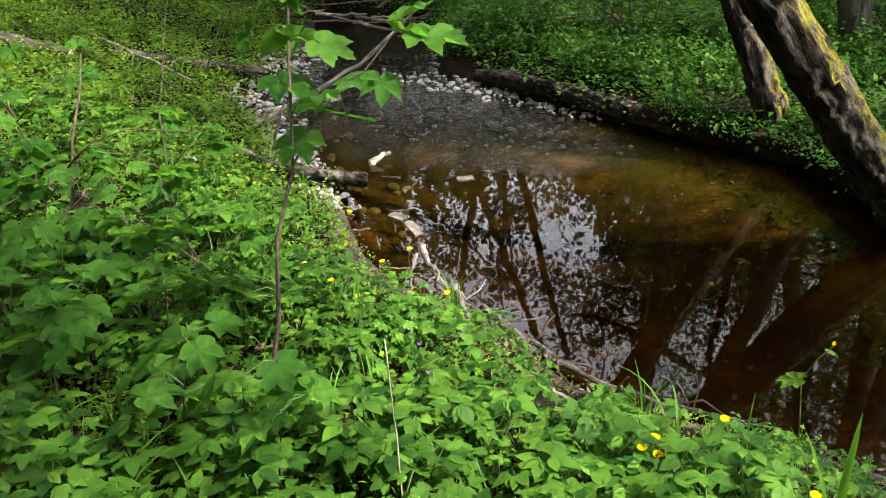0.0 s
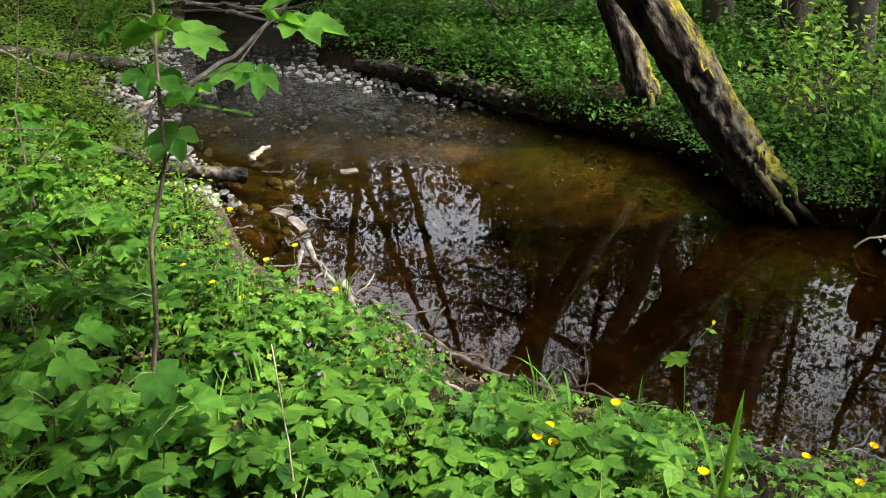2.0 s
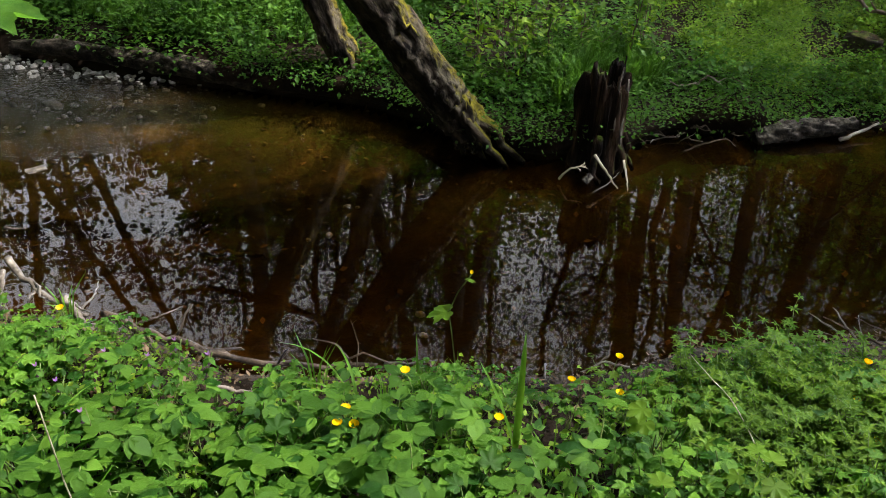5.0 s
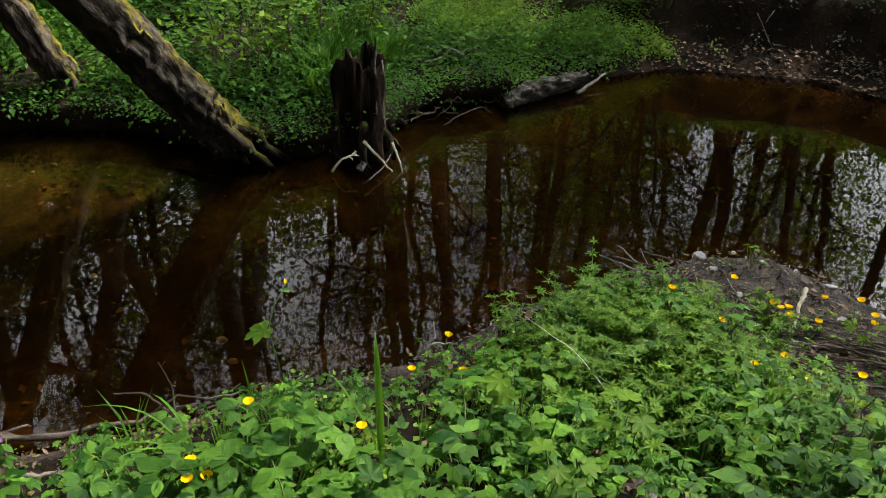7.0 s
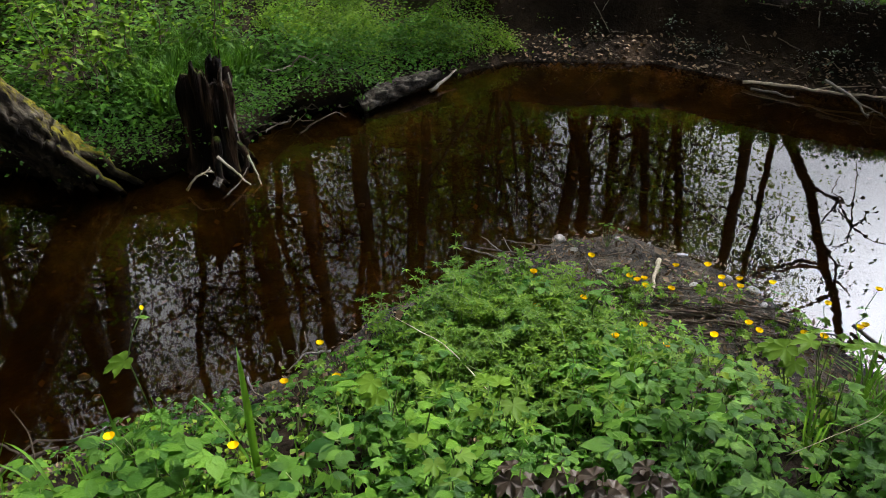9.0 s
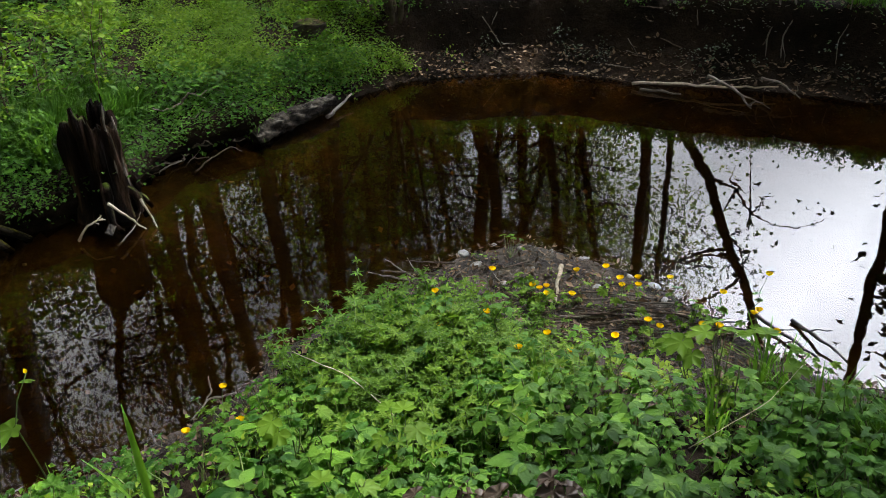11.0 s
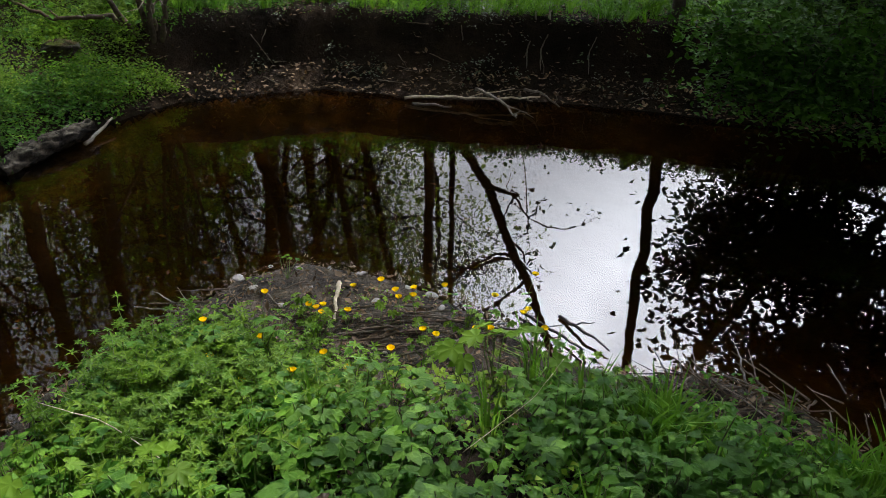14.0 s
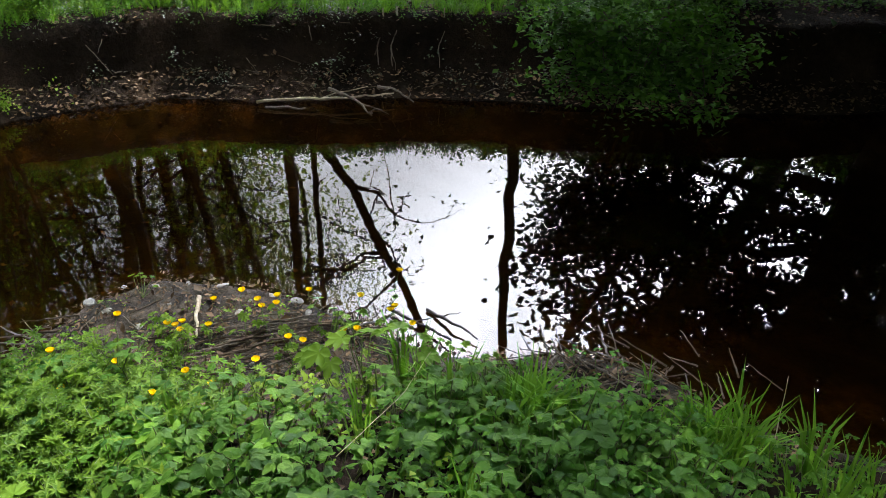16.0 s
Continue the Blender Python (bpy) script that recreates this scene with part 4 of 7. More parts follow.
tagged(new("far_woods", mesh_of("far_woods", v, f, [M_CROWN], k)), "distant green woodland foliage all round, taller out of view to block light", "woods", kind="stuff")

# ---- ground cover ----
def compound(rng, height, leaf, leaflets=3):
    """A broad-leaved plant: a stalk with a flat star of pointed, toothed leaflets. Index 0 leaf, 1 stalk."""
    top = np.array([rng.normal(0, 0.03), rng.normal(0, 0.03), height])
    pieces = [(*tube(bend((0, 0, 0), top, 4, 0.012, rng), (0.003, 0.0026, 0.0022, 0.0018), 3, cap=False), 1)]
    prof = ((0.0, 0.1), (0.2, 0.75), (0.36, 1.05), (0.55, 0.85), (0.75, 0.6), (1.0, 0.0))
    spin = rng.uniform(0, 360)
    groups = [(0, 1.0), (-88, 0.85), (88, 0.85)]
    for gz, size in groups:
        gz = spin + gz + rng.normal(0, 8)
        tilt = rng.uniform(-22, 14)
        for k in range(leaflets):
            a = gz + (k - (leaflets - 1) / 2) * 52 + rng.normal(0, 5)
            ln = leaf * size * (1.0 if k == leaflets // 2 else 0.78) * rng.uniform(0.85, 1.15)
            l = blade_leaf(ln, ln * rng.uniform(0.52, 0.66), rng.uniform(0.03, 0.16), rng.uniform(0.0, 0.25), prof, 0.08)
            v, f = placed(l, rx=tilt)
            v, f = placed((v, f), rz=a)
            off = leaf * 0.3
            v = v + top + np.array([-math.sin(radians(gz)) * off, math.cos(radians(gz)) * off, -0.004])
            pieces.append((v, f, 0))
    return join(pieces)


def lobed_plant(rng, height, leaf, n=4):
    """A low clump of stalked lobed leaves, as of buttercup and geum."""
    pieces = []
    for i in range(n):
        a = rng.uniform(0, 360)
        out = height * rng.uniform(0.2, 0.7)
        top = np.array([math.sin(radians(a)) * -out, math.cos(radians(a)) * out, height * rng.uniform(0.6, 1.1)])
        pieces.append((*tube(bend((0, 0, 0), top, 3, 0.01, rng), (0.0025, 0.002, 0.0016), 3, cap=False), 1))
        v, f = placed(palmate(leaf * rng.uniform(0.7, 1.2), 0.3, False), rx=rng.uniform(-25, 15))
        v, f = placed((v, f), rz=a)
        pieces.append((v + top, f, 0))
    return join(pieces)


def small_leaf(length, width, cheap=False):
    """A small pointed leaf along +y: four faces with a dished middle, or two."""
    w = width / 2
    if cheap:
        return np.array([(0, 0, 0), (-w, 0.42 * length, 0.12 * width), (w, 0.42 * length, 0.12 * width), (0, length, -0.15 * length)]), np.array([(0, 3, 1), (0, 2, 3)])
    v = [(0, 0, 0), (-w, 0.4 * length, 0.1 * width), (0, 0.5 * length, -0.06 * length), (w, 0.4 * length, 0.1 * width), (0, length, -0.2 * length)]
    return np.array(v), np.array([(0, 2, 1), (0, 3, 2), (1, 2, 4), (2, 3, 4)])


def sprig(rng, height, leaf, n, wide=0.05, shape=0.6, cheap=False):
    """A small leafy shoot with single leaves up its stalk."""
    pieces = []
    for i in range(n):
        l = small_leaf(leaf * rng.uniform(0.6, 1.2), leaf * shape, cheap)
        v, f = placed(l, rx=rng.uniform(-30, 35))
        v, f = placed((v, f), rz=rng.uniform(0, 360))
        t = rng.uniform(0.25, 1.0)
        pieces.append((v + np.array([rng.normal(0, wide), rng.normal(0, wide), height * t]), f, 0))
    return join(pieces)


def cleavers(rng, height):
    """A weak upright stem with whorls of narrow leaves. Index 0 leaf, 1 stalk."""
    top = np.array([rng.normal(0, 0.05), rng.normal(0, 0.05), height])
    path = bend((0, 0, 0), top, 6, 0.015, rng)
    pieces = [(*tube(path, np.linspace(0.0022, 0.0012, 6), 3, cap=False), 1)]
    for k in range(1, 6):
        size = 0.042 * (1.1 - 0.1 * k) * rng.uniform(0.85, 1.15)
        for a in range(6):
            v, f = placed(small_leaf(size, size * 0.36, True), rx=rng.uniform(-5, 30))
            v, f = placed((v, f), rz=60 * a + 25 * k + rng.normal(0, 6))
            pieces.append((v + path[k], f, 0))
    return join(pieces)


def grass_tuft(rng, height, n=16, wide=0.0065):
    pieces = []
    for i in range(n):
        a, ln = rng.uniform(0, 2 * np.pi), height * rng.uniform(0.6, 1.15)
        out, w = ln * rng.uniform(0.12, 0.6), wide * rng.uniform(0.7, 1.3)
        s = np.array([-math.sin(a), math.cos(a), 0]) * w / 2
        o = np.array([math.cos(a), math.sin(a), 0])
        b = o * rng.uniform(0, 0.04)
        m1, m2 = b + o * out * 0.25 + np.array([0, 0, ln * 0.6]), b + o * out + np.array([0, 0, ln * rng.uniform(0.75, 0.95)])
        v = np.array([b - s, b + s, m1 - s, m1 + s, m2])
        pieces.append((v, [(0, 1, 3), (0, 3, 2), (2, 3, 4)], 0))
    return join(pieces)


def field(rng, n, box, want):
    """n tries in a box of the plan; those are kept whose chance, want(x, y, d, far), says so."""
    x, y = rng.uniform(box[0], box[1], n), rng.uniform(box[2], box[3], n)
    d, far = shore(x, y)
    keep = rng.uniform(0, 1, n) < want(x, y, d, far)
    x, y = x[keep], y[keep]
    return np.stack([x, y, ground_z(x, y)], 1)


def on_strand(x, y):
    d, far = shore(x, y)
    return ~far & (d < 0.24) & (y > 3.98) & (y < 6.3) & (x < -1.25)


def on_drift(x, y):
    return (x > 2.28 + 0.06 * np.sin(9 * y)) & (x < 3.0) & (y < 0.12) & (y > -0.85)


def cover(name, label, category, templates, rng, at, mats, scale=(0.75, 1.25), tilt=0.16, edge=0.0):
    if category == "plants":
        at = at[~on_strand(at[:, 0], at[:, 1]) | (rng.uniform(0, 1, len(at)) < 0.04)]
        # bare ground under the drift by the grass
        at = at[~on_drift(at[:, 0], at[:, 1]) | (rng.uniform(0, 1, len(at)) < 0.08)]
        # a bare strip of mud in the cove
        d, far = shore(at[:, 0], at[:, 1])
        at = at[far | (at[:, 0] < 0.9) | (at[:, 0] > 2.0) | (d > 0.24) | (at[:, 1] < 1.2) | (rng.uniform(0, 1, len(at)) < 0.14)]
    if not len(at):
        return None
    pick = rng.integers(0, len(templates), len(at))
    pieces = []
    for i, tp in enumerate(templates):
        p = at[pick == i]
        if len(p):
            tu = turns_of(rng, len(p), scale, tilt)
            if edge:
                d, _ = shore(p[:, 0], p[:, 1])
                tu = tu * (edge + (1 - edge) * smooth(0.05, 0.7, d))[:, None, None]
            pieces.append(spread(tp, tu, p))
    v, f, k = join(pieces)
    ob = new(name, mesh_of(name, v, f, mats, k, False))
    return tagged(ob, label, category, kind="stuff")


def on_spit(x, y, grow=1.0):
    return ((x - 2.72) / (0.56 * grow)) ** 2 + ((y - 1.15) / (0.95 * grow)) ** 2 < 1


def mound(x, y):
    return np.exp(-(((x - 1.77) / 0.38) ** 2 + ((y - 1.46) / 0.42) ** 2))


rng = np.random.default_rng(5)
ELDER = [compound(rng, rng.uniform(0.13, 0.25), rng.uniform(0.05, 0.075), 3) for _ in range(9)]
ELDER_LOW = [compound(rng, rng.uniform(0.1, 0.2), rng.uniform(0.028, 0.042), 3) for _ in range(9)]
LOBED = [lobed_plant(rng, rng.uniform(0.1, 0.18), 0.036, 6) for _ in range(6)]
SPRIG = [sprig(rng, rng.uniform(0.06, 0.13), 0.026, 12) for _ in range(6)]
FINE = [cleavers(rng, rng.uniform(0.14, 0.25)) for _ in range(8)]
SPRIG_FAR = [sprig(rng, rng.uniform(0.12, 0.26), 0.04, 14, 0.08, 0.62, True) for _ in range(9)]
TUFT = [grass_tuft(rng, 0.2) for _ in range(5)]


def patchy(x, y, s, lo, hi):
    return smooth(lo, hi, 0.5 + 0.5 * lumps(x, y, s))


def right_part(x):
    return smooth(0.4, 1.2, x)


# broad leaves on the camera's bank
at = field(rng, 30000, (-4.2, 3.2, -1.4, 5.2), lambda x, y, d, far: (~far) * (d > 0.1) * ~on_spit(x, y, 1.12) * (0.1 + 0.9 * patchy(x, y, 2.7, 0.3, 0.65)) * (1 - 0.9 * mound(x, y))
           * np.where(x < -2.0, 0.22, 0.5) * (1 - 0.93 * right_part(x)) * smooth(4.6, 2.6, y) * (0.06 + 0.94 * smooth(0.35, 1.05, d)))
cover("ground_elder", "lush broad-leaved green ground cover on the bank", "plants", ELDER, rng, at, [M_ELDER, M_STEM], (0.65, 1.25), 0.2, 0.45)
# smaller and denser where the bank runs out to the spit
at = field(rng, 16000, (0.5, 2.7, -1.6, 2.1), lambda x, y, d, far: (~far) * (d > 0.06) * ~on_spit(x, y, 1.2) * (0.25 + 0.75 * patchy(x, y, 3.1, 0.3, 0.6)) * (1 - 0.9 * mound(x, y)) * right_part(x) * 0.42)
cover("ground_elder", "dense low green ground cover with small toothed leaves", "plants", ELDER_LOW, rng, at, [M_ELDER, M_STEM], (0.6, 1.3), 0.3, 0.5)
at = field(rng, 16000, (-3.2, 3.2, -1.4, 4.2), lambda x, y, d, far: (~far) * (d > 0.08) * ~on_spit(x, y, 1.2) * (0.15 + 0.85 * patchy(x, y, 3.3, 0.35, 0.65)) * (1 - 0.88 * mound(x, y)) * (0.26 + 0.3 * smooth(1.2, 0.4, d)))
cover("geum_leaves", "lobed fresh green leaves in clumps", "plants", LOBED, rng, at, [M_ELDER, M_STEM], (0.6, 1.3), 0.25, 0.5)
# small leaves between them
at = field(rng, 30000, (-5.5, 3.3, -1.4, 7.5), lambda x, y, d, far: (~far) * (d > 0.04) * ~on_spit(x, y, 0.95) * (0.15 + 0.85 * patchy(x, y, 3.7, 0.25, 0.6)) * np.where(x < -1.2, 1.0, np.maximum(0.75 - 0.4 * right_part(x), 0.95 * smooth(1.3, 0.6, d) * (x < 1.2))))
cover("chickweed", "carpet of small fresh green leaves", "plants", SPRIG, rng, at, [M_CARPET], (0.6, 1.4), 0.3, 0.6)
at = field(rng, 14000, (1.0, 2.8, 0.7, 2.4), lambda x, y, d, far: (~far) * (d > 0.03) * mound(x, y) ** 1.5 * 0.7)
cover("cleavers_mound", "dense mound of whorled bright green cleavers", "plants", FINE, rng, at, [M_MOUND, M_STEM], (0.55, 1.05), 0.3)
# grass
at = field(rng, 4200, (-4, 3.0, -1.4, 5), lambda x, y, d, far: (~far) * (d > 0.05) * ~on_spit(x, y) * (0.05 + 0.9 * np.exp(-(((x - 2.1) / 0.2) ** 2 + ((y - 0.0) / 0.26) ** 2))
           + 0.9 * np.exp(-(((x - 2.15) / 0.16) ** 2 + ((y + 0.62) / 0.16) ** 2)) + 0.5 * np.exp(-(((x - 0.5) / 0.3) ** 2 + ((y - 2.1) / 0.13) ** 2))
           + 0.5 * np.exp(-(((x + 1.2) / 0.15) ** 2 + ((y - 1.3) / 0.2) ** 2))))
tall = np.concatenate([rng.normal((2.1, 0.02), (0.05, 0.08), (20, 2)), rng.normal((2.2, -0.62), (0.05, 0.06), (7, 2)), rng.normal((2.35, 0.45), (0.05, 0.08), (3, 2)), rng.normal((1.95, -0.95), (0.16, 0.14), (7, 2))])
tall = np.column_stack([tall, ground_z(tall[:, 0], tall[:, 1])])
cover("grass", "tall grass tufts at the edge of the bank", "grass", TUFT, rng, tall, [M_GRASS], (1.0, 1.5), 0.16)
cover("grass", "tufts of narrow green grass on the bank", "grass", TUFT, rng, at, [M_GRASS], (0.7, 1.3), 0.2, 0.7)
# the far banks
at = field(rng, 60000, (-4, 9.5, 3.5, 11), lambda x, y, d, far: far * (d > 0.01) * np.where((x > 1.2) & (x < 3.6) & (y < 5.6), 0.12 + 0.7 * patchy(x, y, 4.4, 0.4, 0.65), 0.25 + 0.75 * patchy(x, y, 2.9, 0.3, 0.6)) * np.where((x > 1.3) & (x < 3.1) & (d < 0.12), 0, 1) * np.where((x > 5.0) & (d < 0.8) & (y < 4), 0.05, 1) * np.where((x > 3.5) & (x < 6.2) & (y < 6.4), 0.06, 1) * smooth(6.0, 2.0, d) * 0.5)
cover("woodland_undergrowth", "lush green undergrowth on the far bank", "plants", SPRIG_FAR, rng, at, [M_FARLEAF], (0.55, 1.5), 0.25)
at = field(rng, 24000, (3.3, 6.4, 3.5, 6.6), lambda x, y, d, far: far * (d > 0.05) * (x > 3.5) * np.where((x > 5.0) & (d < 0.6) & (y < 4), 0.05, 1) * (0.1 + 0.9 * patchy(x, y, 4.2, 0.35, 0.6)) * 0.75)
cover("woodland_undergrowth", "low bright green herbs on the open slope", "plants", SPRIG_FAR, rng, at, [M_CARPET], (0.3, 0.72), 0.35)
at = field(rng, 12000, (5.5, 10.5, -3, 4.5), lambda x, y, d, far: far * (d > 0.7) * 0.7)
cover("woodland_undergrowth", "green undergrowth above the worn bank", "plants", SPRIG_FAR, rng, at, [M_FARLEAF])
# the leafy slope upstream of the camera, and round the head of the pool
at = field(rng, 16000, (-7.0, -1.2, 3.2, 10.5), lambda x, y, d, far: (~far) * (d > 0.12) * smooth(3.2, 4.6, y - 0.3 * x) * (0.3 + 0.7 * patchy(x, y, 2.6, 0.25, 0.6)) * 0.85)
cover("woodland_undergrowth", "sunlit yellow-green undergrowth on the leafy slope", "plants", SPRIG_FAR, rng, at, [M_CARPET], (0.45, 0.95), 0.25)
at = field(rng, 7000, (-4.5, 1.0, 8.2, 11.5), lambda x, y, d, far: (d > 0.1) * 0.7)
cover("woodland_undergrowth", "green undergrowth at the head of the pool", "plants", SPRIG_FAR, rng, at, [M_FARLEAF], (0.7, 1.3), 0.25)
at = field(rng, 5000, (1.2, 4.6, 3.6, 5.2), lambda x, y, d, far: far * (d > 0.0) * (d < 0.4) * ((x > 2.9) | (d > 0.1)) * 0.8)
cover("woodland_undergrowth", "green weeds hanging over the far shore", "plants", SPRIG_FAR, rng, at, [M_FARLEAF], (0.4, 0.9), 0.45)
for rows in SOD:
    k, w = rng.integers(0, len(rows) - 1, 60 * len(rows) // 10), rng.uniform(0, 2, 60 * len(rows) // 10)
    lo, fr = w.astype(int), (w - w.astype(int))[:, None]
    at = rows[k, lo] * (1 - fr) + rows[k, lo + 1] * fr
    at[:, 2] -= 0.03
    cover("woodland_undergrowth", "small green weeds rooted on the overhanging sod", "plants", SPRIG_FAR, rng, at, [M_FARLEAF], (0.35, 0.9), 0.5)
# fallen leaves on the worn bank
flat = blade_leaf(0.06, 0.04, 0.3, -0.2, ((0.0, 0.1), (0.45, 1.0), (1.0, 0.0)))
at = field(rng, 30000, (4.2, 7.5, -2.5, 4.6), lambda x, y, d, far: far * (d > 0.0) * (d < 1.2) * np.where(d < 0.28, 0.75, 0.12 + 0.3 * patchy(x, y, 4.0, 0.5, 0.75)))
at[:, 2] += 0.012
cover("leaf_litter", "brown fallen leaves strewn on the worn bank", "leaf litter", [(flat[0], flat[1], np.zeros(len(flat[1]), int))], rng, at, [M_LITTER], (0.3, 0.75), 0.5)

# debris washed on the mud and the strand
crumb = blade_leaf(0.03, 0.014, 0.4, -0.3, ((0.0, 0.4), (0.5, 1.0), (1.0, 0.2)))
at = field(rng, 46000, (-1.6, 3.3, -1.0, 4.0), lambda x, y, d, far: (~far) * (d > -0.04) * np.where(on_spit(x, y, 1.15) | on_drift(x, y), 1.0, (d < 0.2) * 0.6))
at[:, 2] = np.maximum(at[:, 2], 0.0) + 0.006
cover("washed_debris", "brown scraps of leaf and bark washed on the mud", "debris", [(crumb[0], crumb[1], np.zeros(len(crumb[1]), int))], rng, at, [M_LITTER], (0.25, 1.0), 0.5)
at = field(rng, 9000, (-4, 3.2, -1.2, 6), lambda x, y, d, far: (~far) * (d > 0.1) * 0.5)
at[:, 2] += 0.012
cover("leaf_litter", "brown dead leaves under the green cover", "leaf litter", [(flat[0], flat[1], np.zeros(len(flat[1]), int))], rng, at, [M_LITTER], (0.4, 1.0), 0.5)
at = field(rng, 14000, (-3, 6, 1, 7.5), lambda x, y, d, far: (d < -0.05) * 0.16)
at[:, 2] += 0.006
cover("sunken_leaves", "dark sunken leaves and scraps on the stream bed", "leaf litter", [(flat[0], flat[1], np.zeros(len(flat[1]), int))], rng, at, [M_LITTER], (0.3, 0.9), 0.2)

# sparse weeds on the mud
at = field(rng, 700, (2.1, 3.1, 0.2, 1.9), lambda x, y, d, far: (~far) * (d > 0.05) * on_spit(x, y, 1.1) * (0.08 + 0.5 * patchy(x, y, 6.0, 0.55, 0.8) + 0.5 * smooth(2.55, 2.25, x)))
cover("mud_weeds", "sparse small weeds rooted in the mud", "plants", SPRIG + LOBED, rng, at, [M_CARPET, M_STEM], (0.35, 0.8), 0.3)

# ---- stones ----
def stone_mesh(seed, name="stone"):
    rng = np.random.default_rng(seed)
    bm = bmesh.new()
    bmesh.ops.create_icosphere(bm, subdivisions=2, radius=1.0)
    cut = [(rng.normal(0, 1, 3), rng.uniform(0.55, 0.85)) for _ in range(5)]
    for v in bm.verts:
        p = np.array(v.co)
        for nrm, dist in cut:
            nn = nrm / np.linalg.norm(nrm)
            over = p @ nn - dist
            if over > 0:
                p = p - nn * over * 0.85
        p = p * (1 + 0.05 * math.sin(p[0] * 5 + seed) * math.cos(p[1] * 4))
        v.co = p
    me = bpy.data.meshes.new(name)
    bm.to_mesh(me)
    bm.free()
    me.materials.append(M_STONE)
    return me


STONES = [stone_mesh(s) for s in range(8)]


def stone(x, y, size, rng, label, group, sink=0.35, flat=0.55):
    """A stone bedded in the ground; in shallow water it is thick enough to stand out of it."""
    ob = new("stone", STONES[rng.integers(0, 8)])
    g = float(ground_z(x, y))
    top = g + size * flat * (1 - sink)
    if g > -0.06:
        top = max(top, size * 0.22)
    half = max(size * flat * 0.5, (top - g) / 2 + 0.004)
    ob.matrix_world = pose(x, y, top - half, rng.uniform(-15, 15), rng.uniform(-15, 15), rng.uniform(0, 360)) @ Matrix.Diagonal((size * 0.6, size * rng.uniform(0.35, 0.55), half / 0.8, 1))
    return tagged(ob, label, "stone", group)


rng = np.random.default_rng(21)
# the bar of stones across the riffle and along the foot of the far log
for i in range(170):
    t = rng.uniform(0, 1) ** 1.3
    x, y = -1.8 + 1.7 * t + rng.normal(0, 0.09), 6.68 - 0.85 * t + rng.normal(0, 0.1)
    stone(x, y, 0.02 + 0.05 * rng.uniform(0, 1) ** 1.5, rng, "pale washed stone lying in the shallow riffle", "stones of the riffle", 0.35, 0.32)
# the gravel strand below the near bank
for x, y, _ in field(rng, 2200, (-3.0, -1.2, 3.9, 6.3), lambda x, y, d, far: ~far * (d > -0.13) * (d < 0.25) * (y > 4.0) * 0.24):
    stone(x, y, 0.022 + 0.06 * rng.uniform(0, 1) ** 2, rng, "pale stone on the gravel strand", "stones of the strand", 0.3)
stone(-2.05, 6.0, 0.2, rng, "large white stone at the head of the strand", "stones of the strand", 0.25)
stone(-2.15, 5.75, 0.15, rng, "large pale stone at the head of the strand", "stones of the strand", 0.25)
stone(-0.66, 5.56, 0.1, rng, "pale stone standing out of the stream", "stones of the riffle", 0.1)
for x, y, s in [(-1.22, 4.68, 0.1), (-1.13, 4.7, 0.08), (-1.18, 4.6, 0.06), (-0.98, 3.92, 0.07), (-1.05, 4.3, 0.07), (-1.2, 4.15, 0.07), (-1.28, 3.98, 0.06), (-1.4, 4.05, 0.05), (-1.32, 4.1, 0.05)]:
    stone(x, y, s, rng, "grey stone at the water's edge", "stones at the water's edge", 0.15)
# on the mud spit
for x, y, s in [(2.83, 1.9, 0.14), (2.76, 1.79, 0.1), (3.06, 1.39, 0.11), (2.67, 1.6, 0.09), (2.86, 1.24, 0.08), (2.99, 1.03, 0.11), (3.0, 1.68, 0.08), (2.98, 1.82, 0.06),
                (2.86, 1.55, 0.05), (2.55, 1.68, 0.06), (2.95, 1.22, 0.06), (3.02, 1.15, 0.07), (2.9, 0.95, 0.08), (3.05, 1.55, 0.06), (2.6, 1.2, 0.06), (2.5, 1.05, 0.05)]:
    stone(x, y, s * 0.52, rng, "pale flat stone half sunk in the mud", "stones on the mud spit", 0.3, 0.28)
# fine gravel on the strand, the riffle and the bed
bm0 = bmesh.new()
bmesh.ops.create_icosphere(bm0, subdivisions=1, radius=1.0)
tv, tf = np.array([v.co for v in bm0.verts]), np.array([[v.index for v in f.verts] for f in bm0.faces])
bm0.free()
tv = tv * np.array([0.6, 0.45, 0.3])
at = field(rng, 16000, (-3.0, 3.3, 1.9, 7.4), lambda x, y, d, far: np.where(d > 0, (~far) * (d < 0.35) * (y > 3.9) * 0.8, smooth(5.1, 5.9, y) * 0.55 + 0.008))
at[:, 2] += 0.004
cover("gravel", "fine washed gravel on the strand and in the shallows", "gravel", [(tv, tf, np.zeros(len(tf), int))], rng, at, [M_STONE], (0.014, 0.055), 0.3)


